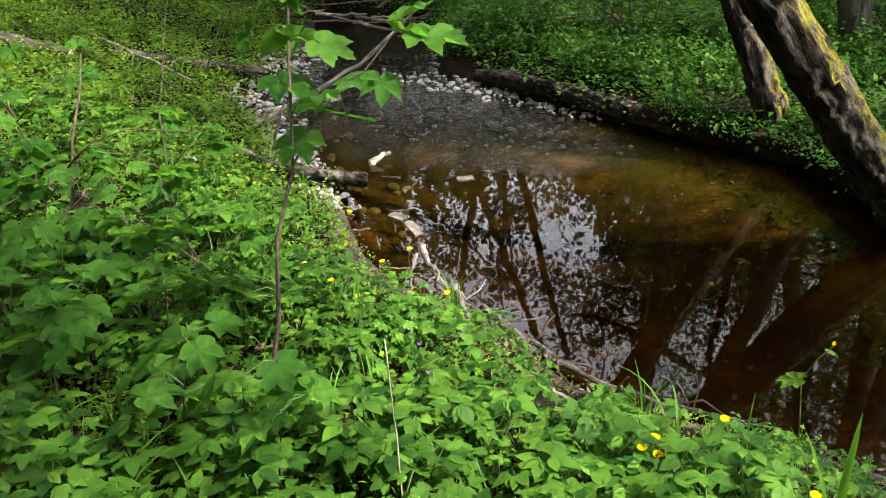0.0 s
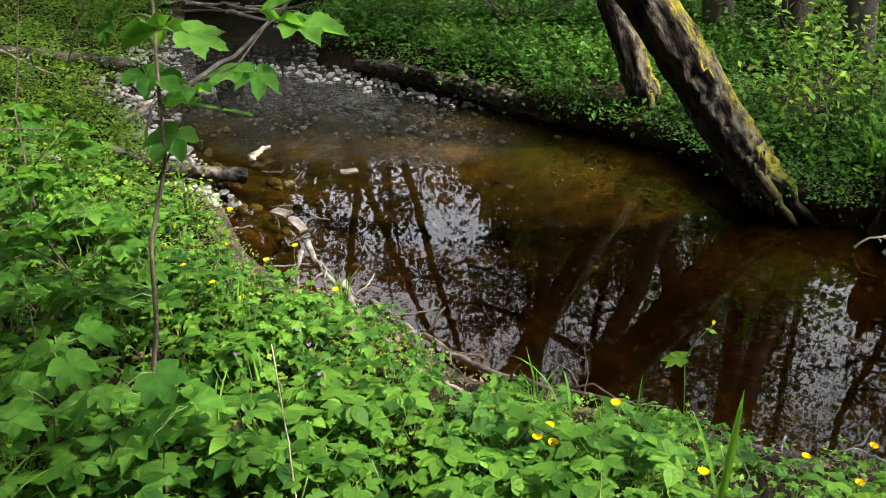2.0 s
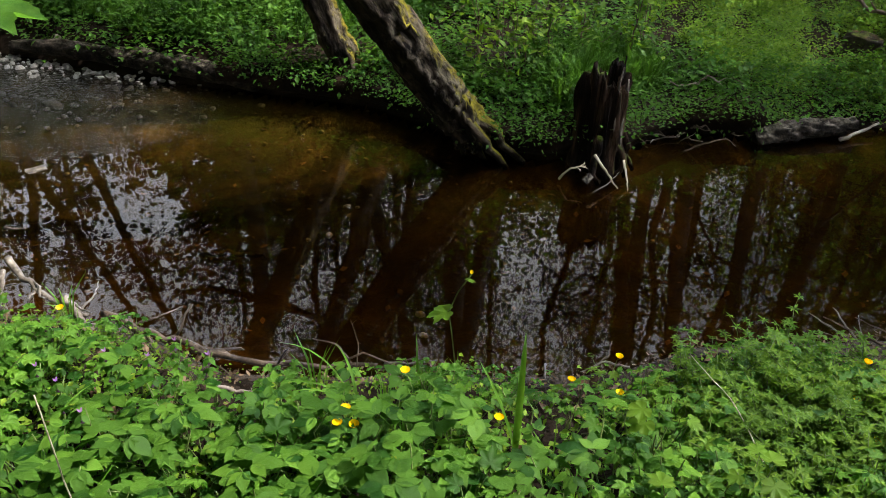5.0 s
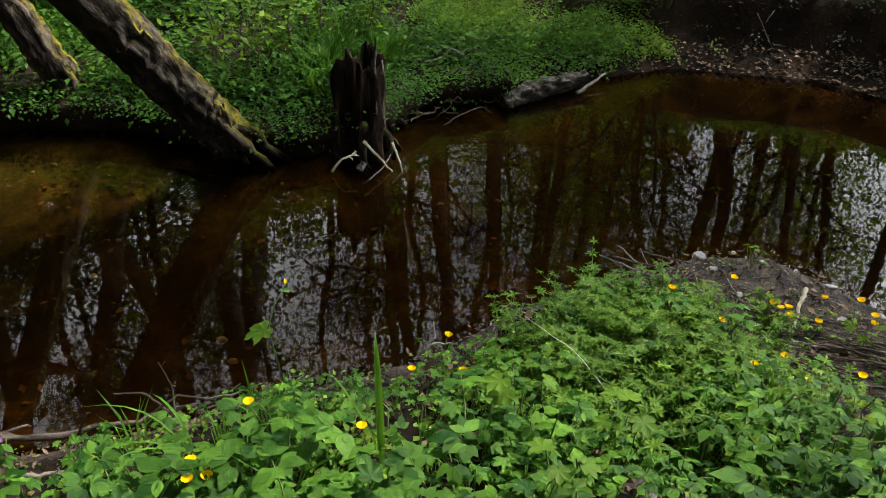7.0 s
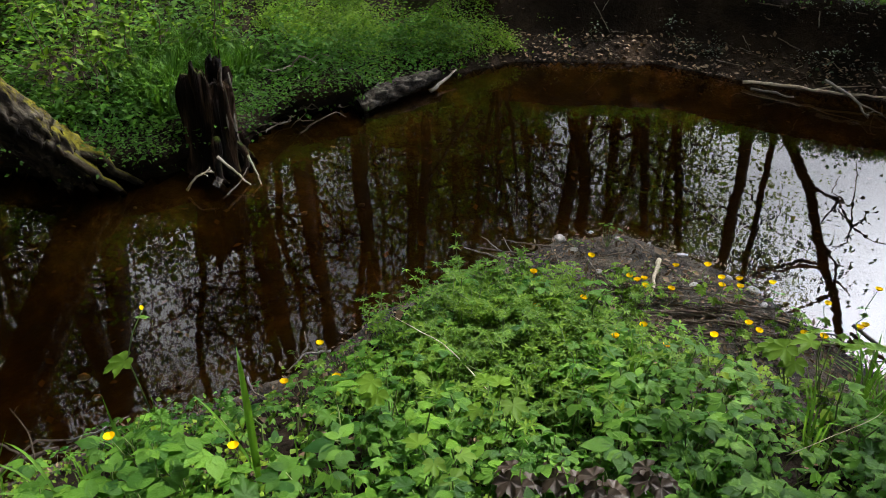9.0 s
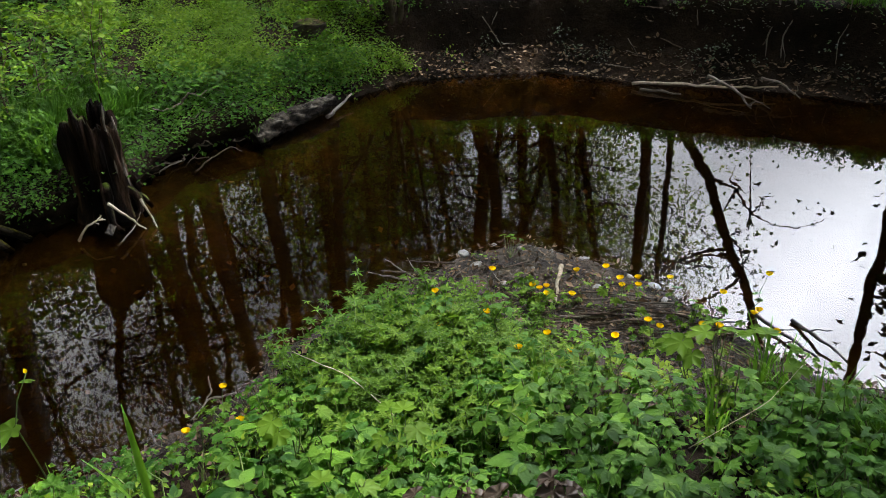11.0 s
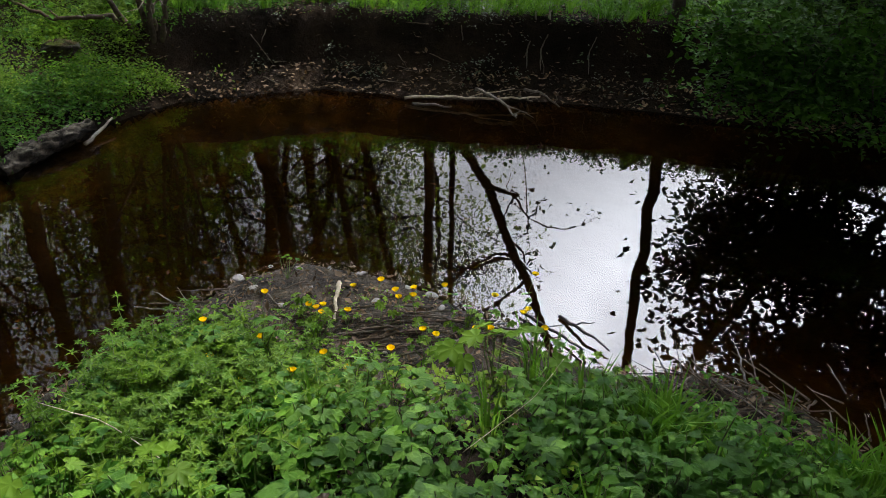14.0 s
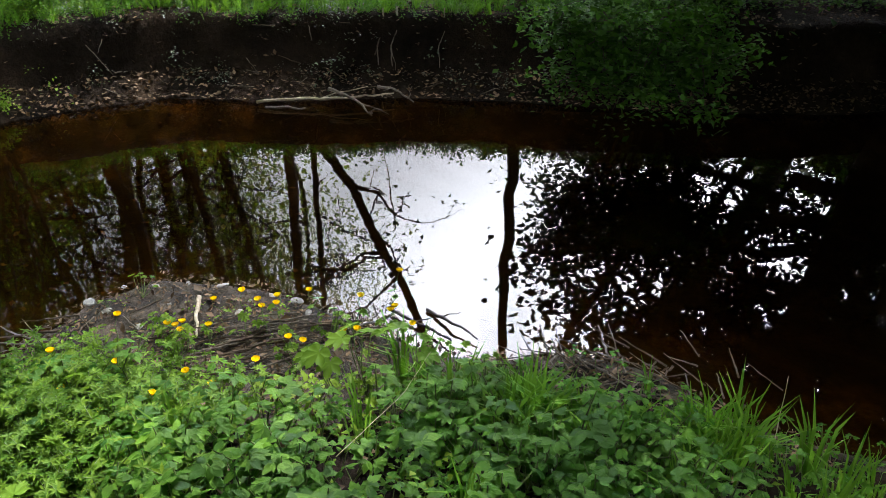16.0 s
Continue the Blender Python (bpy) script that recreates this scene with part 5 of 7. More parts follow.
# ---- dead wood ----
def log(name, path, radii, label, mat, seed, sides=18, rough=0.06, end_mat=None, group=""):
    """A fallen log: its barked body, and its two broken ends."""
    rng = np.random.default_rng(seed)
    path = np.asarray(path, float)
    s = np.linspace(0, len(path) - 1, 7 * len(path))
    fine = np.stack([np.interp(s, range(len(path)), path[:, k]) for k in range(3)], 1)
    rr = np.interp(s, range(len(path)), radii)
    t = thing(name, label, "log", tuple(fine[0]), group)
    v, f = tube(fine, rr, sides, rough, rng, cap=False)
    c = np.repeat(fine, sides, 0)
    ang = np.tile(np.arange(sides), len(fine)) * 2 * np.pi / sides
    ln = np.repeat(np.arange(len(fine)), sides)
    k = np.array([1 + 0.3 * noise.noise(Vector((math.cos(g) * 2, math.sin(g) * 2 + seed, n * 0.35))) + 0.15 * noise.noise(Vector((math.cos(g) * 5, math.sin(g) * 5, n * 0.8 + seed))) for g, n in zip(ang, ln)])
    v = c + (v - c) * k[:, None]
    part("bark", (v, f), mat, t)
    for e in (0, -1):
        ring = v[:sides] if e == 0 else v[-sides:]
        mid = ring.mean(0) + (fine[0] - fine[1] if e == 0 else fine[-1] - fine[-2]) * 0.15
        vs = np.concatenate([ring, mid[None] + rng.normal(0, 0.01, (1, 3))])
        fs = [((j + 1) % sides, j, sides) if e == 0 else (j, (j + 1) % sides, sides) for j in range(sides)]
        part("broken_end", (vs, fs), end_mat or M_ROTTEN, t)
    return t


def stick(path, r, mat, label, seed=0, name="stick", group="", twigs=0, sides=6):
    """A dead branch, with side twigs if any."""
    rng = np.random.default_rng(seed)
    path = np.asarray(path, float)
    s = np.linspace(0, len(path) - 1, 4 * len(path))
    fine = np.stack([np.interp(s, range(len(path)), path[:, k]) for k in range(3)], 1)
    fine[1:-1] += rng.normal(0, r * 0.35, (len(fine) - 2, 3))
    t = thing(name, label, "stick", tuple(fine[0]), group)
    part("stem", tube(fine, np.linspace(r, r * 0.45, len(fine)), sides, 0.12, rng), mat, t)
    size = np.linalg.norm(fine[-1] - fine[0])
    for _ in range(twigs):
        k = rng.integers(len(fine) // 4, len(fine))
        e = fine[k] + rng.normal(0, 0.16, 3) * size + (fine[-1] - fine[0]) * 0.12
        e[2] = max(e[2], float(ground_z(e[0], e[1])) + 0.01, 0.005)
        part("twig", tube(bend(fine[k], e, 4, 0.02 * size, rng), np.linspace(r * 0.45, r * 0.2, 4), 4), mat, t)
    return t


# the long worn log under the green far bank
log("fallen_log", [(-0.95, 6.5, 0.07), (-0.6, 6.2, 0.13), (-0.1, 5.86, 0.12), (0.3, 5.58, 0.1), (0.62, 5.36, 0.06)], (0.04, 0.058, 0.066, 0.064, 0.05), "long dark weathered log at the foot of the far bank", M_LOG, 1, sides=28, rough=0.12)
# the short log half sunk by the far shore
log("sunken_log", [(3.42, 3.83, 0.0), (3.75, 3.8, 0.05), (4.12, 3.74, 0.07)], (0.07, 0.065, 0.045), "short weathered log half sunk at the shore", M_LOG, 2, sides=26, rough=0.22, end_mat=M_LOG)
stick([(3.95, 3.66, 0.02), (4.3, 3.72, 0.07)], 0.014, M_DRIFT, "grey stick beside the sunken log", 3)
stick([(4.5, 3.92, 0.0), (4.62, 3.93, 0.1), (4.72, 3.98, 0.18)], 0.012, M_PALEWOOD, "pale stick poking out of the shore", 4)
# the log on the near bank
log("fallen_log", [(-2.1, 4.3, 0.2), (-1.75, 4.13, 0.16), (-1.5, 4.15, 0.12), (-1.27, 4.26, 0.06)], (0.03, 0.034, 0.04, 0.046), "grey log running down the near bank to the water", M_LOG, 5, rough=0.2)
stick([(-1.86, 4.25, 0.15), (-1.84, 4.32, 0.32), (-1.78, 4.4, 0.5)], 0.013, M_DRIFT, "grey upright side branch beside the bank log", 6)
# the diagonal dead branch
stick([(-2.3, 4.9, 0.12), (-2.0, 5.35, 0.22), (-1.62, 5.75, 0.42), (-1.3, 6.1, 0.72)], 0.022, M_DRIFT, "pale dead branch slanting over the strand", 7, twigs=3)
stick([(-2.3, 5.35, 0.1), (-1.95, 5.85, 0.1), (-1.7, 6.2, 0.12)], 0.02, M_PALEWOOD, "bleached branch lying on the strand", 8)
# logs on the left bank
log("fallen_log", [(-4.6, 4.7, 0.86), (-4.0, 4.82, 0.74), (-3.5, 4.87, 0.62)], (0.06, 0.055, 0.04), "dark rotting log on the leafy bank", M_DARKBARK, 9, end_mat=M_PALEWOOD)
log("fallen_log", [(-3.45, 5.3, 0.52), (-3.0, 5.75, 0.32), (-2.65, 6.1, 0.17)], (0.04, 0.04, 0.03), "dark mossy log on the leafy bank", M_DARKBARK, 10)
stick([(-4.3, 5.2, 0.78), (-3.4, 5.1, 0.55)], 0.012, M_DRIFT, "thin pale branch on the leafy bank", 11, twigs=2)
stick([(-4.1, 5.6, 0.72), (-3.2, 5.3, 0.48), (-2.8, 5.2, 0.36)], 0.014, M_DRIFT, "thin pale branch on the leafy bank", 12, twigs=3)
stick([(-2.9, 5.6, 0.3), (-2.75, 5.5, 0.55), (-2.6, 5.45, 0.8)], 0.009, M_DRIFT, "dry upright twig on the leafy bank", 13)
stick([(-2.3, 3.0, 0.4), (-1.9, 2.75, 0.5), (-1.7, 2.5, 0.42)], 0.011, M_TWIG, "dark fallen branch among the leaves", 14, twigs=2)
stick([(-2.7, 3.9, 0.35), (-2.2, 3.9, 0.3), (-1.95, 3.7, 0.27)], 0.02, M_DRIFT, "grey fallen branch among the leaves", 15)
# flood debris beyond the pool
rng = np.random.default_rng(51)
for i in range(34):
    x, y = rng.uniform(-3.3, -1.0), 0
    y = 8.35 + rng.normal(0, 0.3) + 0.1 * (x + 2)
    a, ln = rng.uniform(-0.6, 0.6), rng.uniform(0.25, 0.9)
    z = max(float(ground_z(x, y)), 0) + rng.uniform(0.02, 0.25)
    stick([(x, y, z), (x + ln * math.cos(a), y + 0.4 * ln * math.sin(a), max(0.02, z + rng.normal(0, 0.08)))], rng.uniform(0.008, 0.022), M_DRIFT if i % 2 else M_TWIG,
          "dead branch in the flood debris upstream", 60 + i, group="flood debris")
log("fallen_log", [(-3.3, 8.75, 0.35), (-2.3, 8.6, 0.5), (-1.3, 8.45, 0.62)], (0.035, 0.03, 0.02), "pale log propped over the flood debris", M_DRIFT, 16)
# drift caught in the shallows
stick([(-1.35, 4.62, 0.02), (-1.24, 4.74, 0.05)], 0.024, M_PALEWOOD, "short cream-coloured driftwood piece", 17, sides=9)


def slab(at, size, rz, label, mat, tilt=(8, -6)):
    """A flat broken piece of bark or board."""
    bm = bmesh.new()
    bmesh.ops.create_cube(bm, size=1.0)
    bmesh.ops.subdivide_edges(bm, edges=bm.edges[:], cuts=2, use_grid_fill=True)
    r = random.Random(label + str(at))
    for v in bm.verts:
        v.co.x += r.uniform(-0.06, 0.06) + 0.12 * v.co.y * v.co.y
        v.co.y += r.uniform(-0.07, 0.07)
        v.co.z += r.uniform(-0.12, 0.12) + 0.5 * v.co.x * v.co.x
        v.co = Vector((v.co.x * size[0], v.co.y * size[1], v.co.z * size[2]))
    me = bpy.data.meshes.new("driftwood")
    bm.to_mesh(me)
    bm.free()
    me.materials.append(mat)
    ob = new("driftwood", me)
    ob.matrix_world = pose(*at, *tilt, rz)
    return tagged(ob, label, "driftwood", "drift caught in the shallows")


slab((-0.98, 3.88, 0.012), (0.12, 0.06, 0.02), -35, "grey slab of driftwood stranded in the shallows", M_DRIFT)
slab((-0.86, 3.74, 0.014), (0.13, 0.055, 0.018), -50, "pale grey slab of driftwood stranded in the shallows", M_DRIFT, (-6, 10))
slab((-0.7, 4.48, 0.004), (0.1, 0.05, 0.012), 20, "raft of drifting leaves and scraps on the water", M_DRIFT, (0, 0))
for i, (x, y) in enumerate([(-1.05, 3.95), (-0.95, 3.7), (-1.1, 3.72), (-0.8, 3.85), (-1.0, 4.3), (-1.1, 4.42), (-0.9, 3.6)]):
    a = i * 1.9
    stick([(x, y, 0.01), (x + 0.12 * math.cos(a), y + 0.12 * math.sin(a), 0.025)], 0.006, M_TWIG, "dark twig stranded in the shallows", 100 + i, group="drift caught in the shallows")
stick([(0.05, 3.55, -0.1), (0.28, 3.4, -0.05), (0.33, 3.32, -0.03)], 0.014, M_DARKBARK, "dark branch lying on the stream bed", 110)

# the bleached root and branches along the near water's edge
stick([(-0.72, 3.34, 0.13), (-0.66, 3.2, 0.11), (-0.52, 3.05, 0.05), (-0.42, 2.98, 0.03)], 0.017, M_DRIFT, "bleached root reaching out of the near bank", 120, "root", sides=9, twigs=3)
stick([(-0.74, 3.3, 0.1), (-0.75, 3.2, 0.04), (-0.72, 3.08, 0.02)], 0.012, M_DRIFT, "grey root hanging to the water", 121, "root", twigs=2)
stick([(-0.5, 3.06, 0.08), (-0.44, 2.9, 0.07), (-0.36, 2.72, 0.05)], 0.02, M_DRIFT, "grey root at the near water's edge", 122, "root", twigs=3)
stick([(-0.36, 2.96, 0.04), (-0.2, 2.76, 0.05), (-0.05, 2.66, 0.03), (0.12, 2.54, 0.02)], 0.019, M_TWIG, "dark wet branch along the near water's edge", 123, "branch", twigs=4)
stick([(-0.05, 2.64, 0.03), (0.2, 2.47, 0.03), (0.42, 2.4, 0.03), (0.6, 2.36, 0.02)], 0.014, M_TWIG, "dark wet branch along the near water's edge", 124, "branch", twigs=4)
stick([(-0.0, 2.28, 0.14), (0.1, 2.22, 0.13), (0.2, 2.16, 0.13)], 0.009, M_DRIFT, "dry pale stick at the edge of the leaves", 125, twigs=3)
for i, (x, y) in enumerate([(-0.25, 2.85), (-0.3, 2.8), (0.0, 2.6), (-0.45, 3.0), (0.3, 2.4), (0.62, 2.34), (0.5, 2.38), (1.2, 2.16), (1.35, 2.08), (1.5, 2.05), (1.62, 2.0), (-0.65, 3.1), (-1.0, 3.3), (-0.9, 3.25)]):
    a = i * 2.4
    stick([(x, y, 0.04), (x + 0.1 * math.cos(a), y + 0.1 * math.sin(a), 0.06), (x + 0.2 * math.cos(a + 0.3), y + 0.2 * math.sin(a + 0.3), 0.05)], 0.005, M_DRIFT if i % 2 else M_TWIG,
          "thin dead twig at the near water's edge", 130 + i, group="twigs at the water's edge")
stick([(0.5, 2.3, 0.05), (0.52, 2.33, 0.16), (0.5, 2.36, 0.25)], 0.003, M_TWIG, "thin bare reddish twig by the water", 150, twigs=2)

# the spit: one pale stick, and a mat of dead stalks
stick([(2.88, 1.42, 0.05), (2.75, 1.37, 0.06), (2.6, 1.31, 0.05)], 0.011, M_PALEWOOD, "pale dry stick lying on the mud", 160)
rng = np.random.default_rng(61)
for i in range(42):
    x, y = 2.62 + rng.normal(0, 0.16), 1.08 + rng.normal(0, 0.2)
    a, ln = 2.05 + rng.normal(0, 0.25), rng.uniform(0.15, 0.42)
    z = float(ground_z(x, y)) + rng.uniform(0.008, 0.035)
    dx, dy = ln * math.cos(a) / 2, ln * math.sin(a) / 2
    stick([(x - dx, y - dy, z), (x, y, z + 0.012), (x + dx, y + dy, z)], rng.uniform(0.003, 0.007), M_TWIG if i % 3 else M_DRIFT, "dead reed stalk matted on the mud", 170 + i, group="dead stalks on the mud", sides=4)
for i in range(26):
    x, y = 2.45 + rng.normal(0, 0.16), 1.8 + rng.normal(0, 0.1)
    a, ln = rng.uniform(0, 3.14), rng.uniform(0.08, 0.28)
    z = float(ground_z(x, y)) + rng.uniform(0.008, 0.03)
    stick([(x, y, z), (x + ln * math.cos(a), y + ln * math.sin(a), max(0.01, z))], rng.uniform(0.003, 0.007), M_TWIG if i % 3 else M_DRIFT, "dead twig washed up on the mud", 220 + i, group="twigs washed up on the mud", sides=4)
for i in range(90):
    x, y = 2.58 + rng.normal(0, 0.15), -0.3 + rng.normal(0, 0.24)
    a, ln = rng.uniform(0, 3.14), rng.uniform(0.06, 0.25)
    z = max(float(ground_z(x, y)), 0) + rng.uniform(0.005, 0.03)
    stick([(x, y, z), (x + ln * math.cos(a), y + ln * math.sin(a), max(0.008, z))], rng.uniform(0.003, 0.006), M_TWIG if i % 3 else M_DRIFT, "dark twig in the washed-up drift", 250 + i, group="washed-up drift", sides=4)
stick([(2.97, 0.62, 0.02), (2.84, 0.42, 0.02), (2.76, 0.32, 0.03)], 0.008, M_DARKBARK, "dark wet stick in the shallows", 300)
stick([(3.0, 0.46, 0.01), (2.88, 0.32, 0.03), (2.8, 0.22, 0.02)], 0.008, M_DARKBARK, "dark wet stick in the shallows", 301, twigs=1)

# the pale branch at the foot of the worn bank
stick([(5.5, 2.12, 0.03), (5.56, 1.8, 0.06), (5.6, 1.5, 0.06), (5.78, 1.18, 0.06)], 0.011, M_PALEWOOD, "bleached branch at the foot of the worn bank", 310, "branch", twigs=2)
stick([(5.48, 2.05, 0.0), (5.46, 1.75, 0.02)], 0.012, M_DRIFT, "pale stick in the water below the worn bank", 311)
stick([(5.62, 1.62, 0.12), (5.5, 1.38, 0.08), (5.38, 1.25, 0.02)], 0.012, M_DRIFT, "pale forked branch reaching into the water", 312, "branch", twigs=4)
stick([(5.8, 1.3, 0.1), (5.68, 1.15, 0.12), (5.6, 1.0, 0.06)], 0.01, M_DRIFT, "pale forked branch reaching into the water", 313, "branch", twigs=3)
# roots hanging from its lip
for i, (x, y) in enumerate([(6.2, 1.62), (6.25, 1.36), (6.28, 1.26), (6.2, 2.0), (6.15, 2.4), (6.3, 0.9)]):
    zt, zb = 0.56, 0.16
    stick([(x + 0.06, y, zt), (x - 0.03, y - 0.01, 0.4), (x - 0.1, y + 0.02, 0.3), (x - 0.16, y, zb)], 0.008 if i < 3 else 0.005, M_DRIFT, "thin pale root hanging down the worn bank", 320 + i, "root", "hanging roots", twigs=1)
for i in range(22):
    y = rng.uniform(0.2, 3.4)
    x = float(np.interp(y, [0.2, 1.2, 2.0, 2.8, 3.4], [5.95, 5.95, 5.75, 5.68, 5.3])) + rng.uniform(0.0, 0.3)
    a, ln = rng.uniform(0, 6.28), rng.uniform(0.06, 0.24)
    e = (x + 0.4 * ln * math.cos(a), y + ln * math.sin(a))
    stick([(x, y, float(ground_z(x, y)) + 0.02), (*e, max(float(ground_z(*e)), 0) + 0.02)], rng.uniform(0.003, 0.006), M_DRIFT if i % 2 else M_TWIG, "dead twig lying on the worn bank", 340 + i, group="twigs on the worn bank", sides=4)
# tangle of dead twigs right of the rotten stump
for i in range(34):
    x, y = rng.uniform(2.5, 3.4), 4.02 + rng.normal(0, 0.09)
    a, ln = rng.uniform(0, 6.28), rng.uniform(0.12, 0.42)
    z = float(ground_z(x, y)) + rng.uniform(0.02, 0.16)
    pts = [np.array([x, y, z])]
    for k in range(3):
        a += rng.normal(0, 0.7)
        q = pts[-1] + ln / 3 * np.array([math.cos(a), 0.5 * math.sin(a) - 0.15, rng.normal(0, 0.35)])
        q[2] = max(q[2], float(ground_z(q[0], q[1])) + 0.02, 0.02)
        pts.append(q)
    stick(pts, rng.uniform(0.003, 0.007), M_TWIG if i % 3 else M_DRIFT, "dead grey branch in the tangle by the shore", 380 + i, group="tangle of dead branches", sides=4, twigs=1 if i % 2 else 0)


# ---- the rotten stump ----
def rotten_stump(at):
    rng = np.random.default_rng(8)
    t = thing("tree_stump", "tall rotten tree stump with a splintered rim at the shore", "stump", at)
    n, rings = 72, 22
    v, f = [], []
    for i in range(rings):
        h = i / (rings - 1)
        for j in range(n):
            a = 2 * np.pi * j / n
            top = 0.53 + 0.05 * math.sin(a * 2 + 0.6) + 0.045 * noise.noise(Vector((math.cos(a) * 3, math.sin(a) * 3, 5))) + 0.06 * noise.noise(Vector((math.cos(a) * 8, math.sin(a) * 8, 7)))
            r = 0.108 + 0.02 * (1 - h) + 0.035 * math.exp(-h * 5) * (1 + 0.6 * math.cos(a * 4)) + 0.05 * noise.noise(Vector((math.cos(a) * 3, math.sin(a) * 3, h * 1.2))) + 0.04 * noise.noise(Vector((math.cos(a) * 8, math.sin(a) * 8, h * 1.5))) + 0.02 * noise.noise(Vector((math.cos(a) * 18, math.sin(a) * 18, h * 3)))
            v.append((at[0] + r * math.cos(a), at[1] + r * math.sin(a), at[2] + h * top))
    for i in range(rings - 1):
        for j in range(n):
            a, b = i * n + j, i * n + (j + 1) % n
            f += [(a, b, b + n), (a, b + n, a + n)]
    # the hollow inside
    k = len(v)
    for i in range(5):
        h = i / 4
        for j in range(n):
            p = np.array(v[(rings - 1) * n + j])
            c = np.array([at[0], at[1], p[2]])
            q = c + (p - c) * (0.78 - 0.2 * h)
            v.append((q[0], q[1], q[2] - 0.28 * h))
    for j in range(n):
        a, b = (rings - 1) * n + j, (rings - 1) * n + (j + 1) % n
        f += [(a, b, k + (j + 1) % n), (a, k + (j + 1) % n, k + j)]
    for i in range(4):
        for j in range(n):
            a, b = k + i * n + j, k + i * n + (j + 1) % n
            f += [(a, b, b + n), (a, b + n, a + n)]
    part("shell", (np.array(v), f), M_ROTTEN, t)
    for i in range(7):
        a = -1.9 + 0.5 * i + rng.normal(0, 0.1)
        r0, r1 = 0.11, rng.uniform(0.17, 0.25)
        p = bend((at[0] + r0 * math.cos(a), at[1] + r0 * math.sin(a), at[2] + 0.22), (at[0] + r1 * math.cos(a), at[1] + r1 * math.sin(a), -0.02), 6, 0.02, rng)
        part("root", tube(p, np.linspace(0.03, 0.012, 6), 7, 0.15, rng), M_ROTTEN, t)
    for i in range(3):
        a = rng.uniform(-2.2, 0.4)
        p = bend((at[0] + 0.13 * math.cos(a), at[1] + 0.13 * math.sin(a), at[2] + 0.1), (at[0] + 0.12 * math.cos(a), at[1] + 0.12 * math.sin(a), at[2] + rng.uniform(0.5, 0.66)), 6, 0.008, rng)
        part("splinter", tube(p, np.linspace(0.016, 0.004, 6), 5, 0.2, rng), M_ROTTEN if i % 2 else M_DRIFT, t)
    return t


rotten_stump((2.3, 3.8, -0.02))
stick([(2.16, 3.58, 0.16), (2.22, 3.5, 0.06), (2.26, 3.46, 0.0)], 0.008, M_PALEWOOD, "bleached rod leaning on the rotten stump", 400)
stick([(2.33, 3.55, 0.12), (2.32, 3.48, 0.05), (2.3, 3.42, -0.01)], 0.007, M_PALEWOOD, "bleached rod at the foot of the stump", 401)
stick([(2.08, 3.46, -0.01), (2.2, 3.46, 0.04), (2.28, 3.5, 0.08)], 0.005, M_DRIFT, "thin grey rod at the foot of the stump", 402)
stick([(1.98, 3.62, 0.02), (2.02, 3.58, 0.1), (2.1, 3.56, 0.11)], 0.007, M_PALEWOOD, "bleached forked root at the foot of the stump", 403, "root", twigs=4)
slab((2.1, 3.52, 0.05), (0.06, 0.035, 0.01), 30, "curled grey bark at the foot of the stump", M_LOG, (35, -20))
# a low dark cut stump on the green slope, and a brown splintered stub
log("cut_stump", [(4.69, 4.4, 0.15), (4.69, 4.4, 0.3), (4.7, 4.4, 0.41)], (0.14, 0.13, 0.12), "low dark cut stump on the green slope", M_DARKBARK, 410)
log("broken_stub", [(0.76, 5.9, 0.15), (0.77, 5.9, 0.27), (0.8, 5.91, 0.36)], (0.04, 0.03, 0.012), "small splintered brown stub on the far bank", M_ROTTEN, 411, end_mat=M_PALEWOOD)

# ---- saplings ----
MAPLE_LEAF = [mesh_of("leaf", *palmate(1.0, f), [M_MAPLE], None, False) for f in (0.1, 0.22, 0.34)]


def leaf_on(parent, at, size, rng, flat=12):
    """A lobed leaf as a part of a sapling, hanging at a place in the world."""
    ob = new("leaf", MAPLE_LEAF[rng.integers(0, 3)])
    ob.parent = parent
    m = pose(*(Vector(at) - parent.location), rng.normal(-18, flat), rng.normal(0, flat), rng.uniform(0, 360)) @ Matrix.Diagonal((size, size, size, 1))
    ob.matrix_basis = m
    return ob


def sapling(stem, r, branches, leaves, label, seed, size=0.075, name="maple_sapling"):
    rng = np.random.default_rng(seed)
    stem = np.array(stem, float)
    t = thing(name, label, "sapling", tuple(stem[0]))
    s = np.linspace(0, len(stem) - 1, 5 * len(stem))
    fine = np.stack([np.interp(s, range(len(stem)), stem[:, k]) for k in range(3)], 1)
    part("stem", tube(fine, np.linspace(r, r * 0.4, len(fine)), 7, 0.12, rng), M_TWIG, t)
    for b in branches:
        part("branch", tube(np.array(b, float), np.linspace(r * 0.5, r * 0.22, len(b)), 5, 0.08, rng), M_TWIG, t)
    joints = np.concatenate([fine, *[np.array(b, float) for b in branches]])
    for p in leaves:
        p = np.array(p, float)
        j = joints[np.argmin(np.linalg.norm(joints - p, axis=1))]
        if np.linalg.norm(j - p) > 0.02:
            part("leaf_stalk", tube(bend(j, p, 4, 0.006, rng, -0.01), (0.0018, 0.0016, 0.0014, 0.0012), 4), M_STEM, t)
        leaf_on(t, p, size * rng.uniform(0.75, 1.25), rng)
    return t


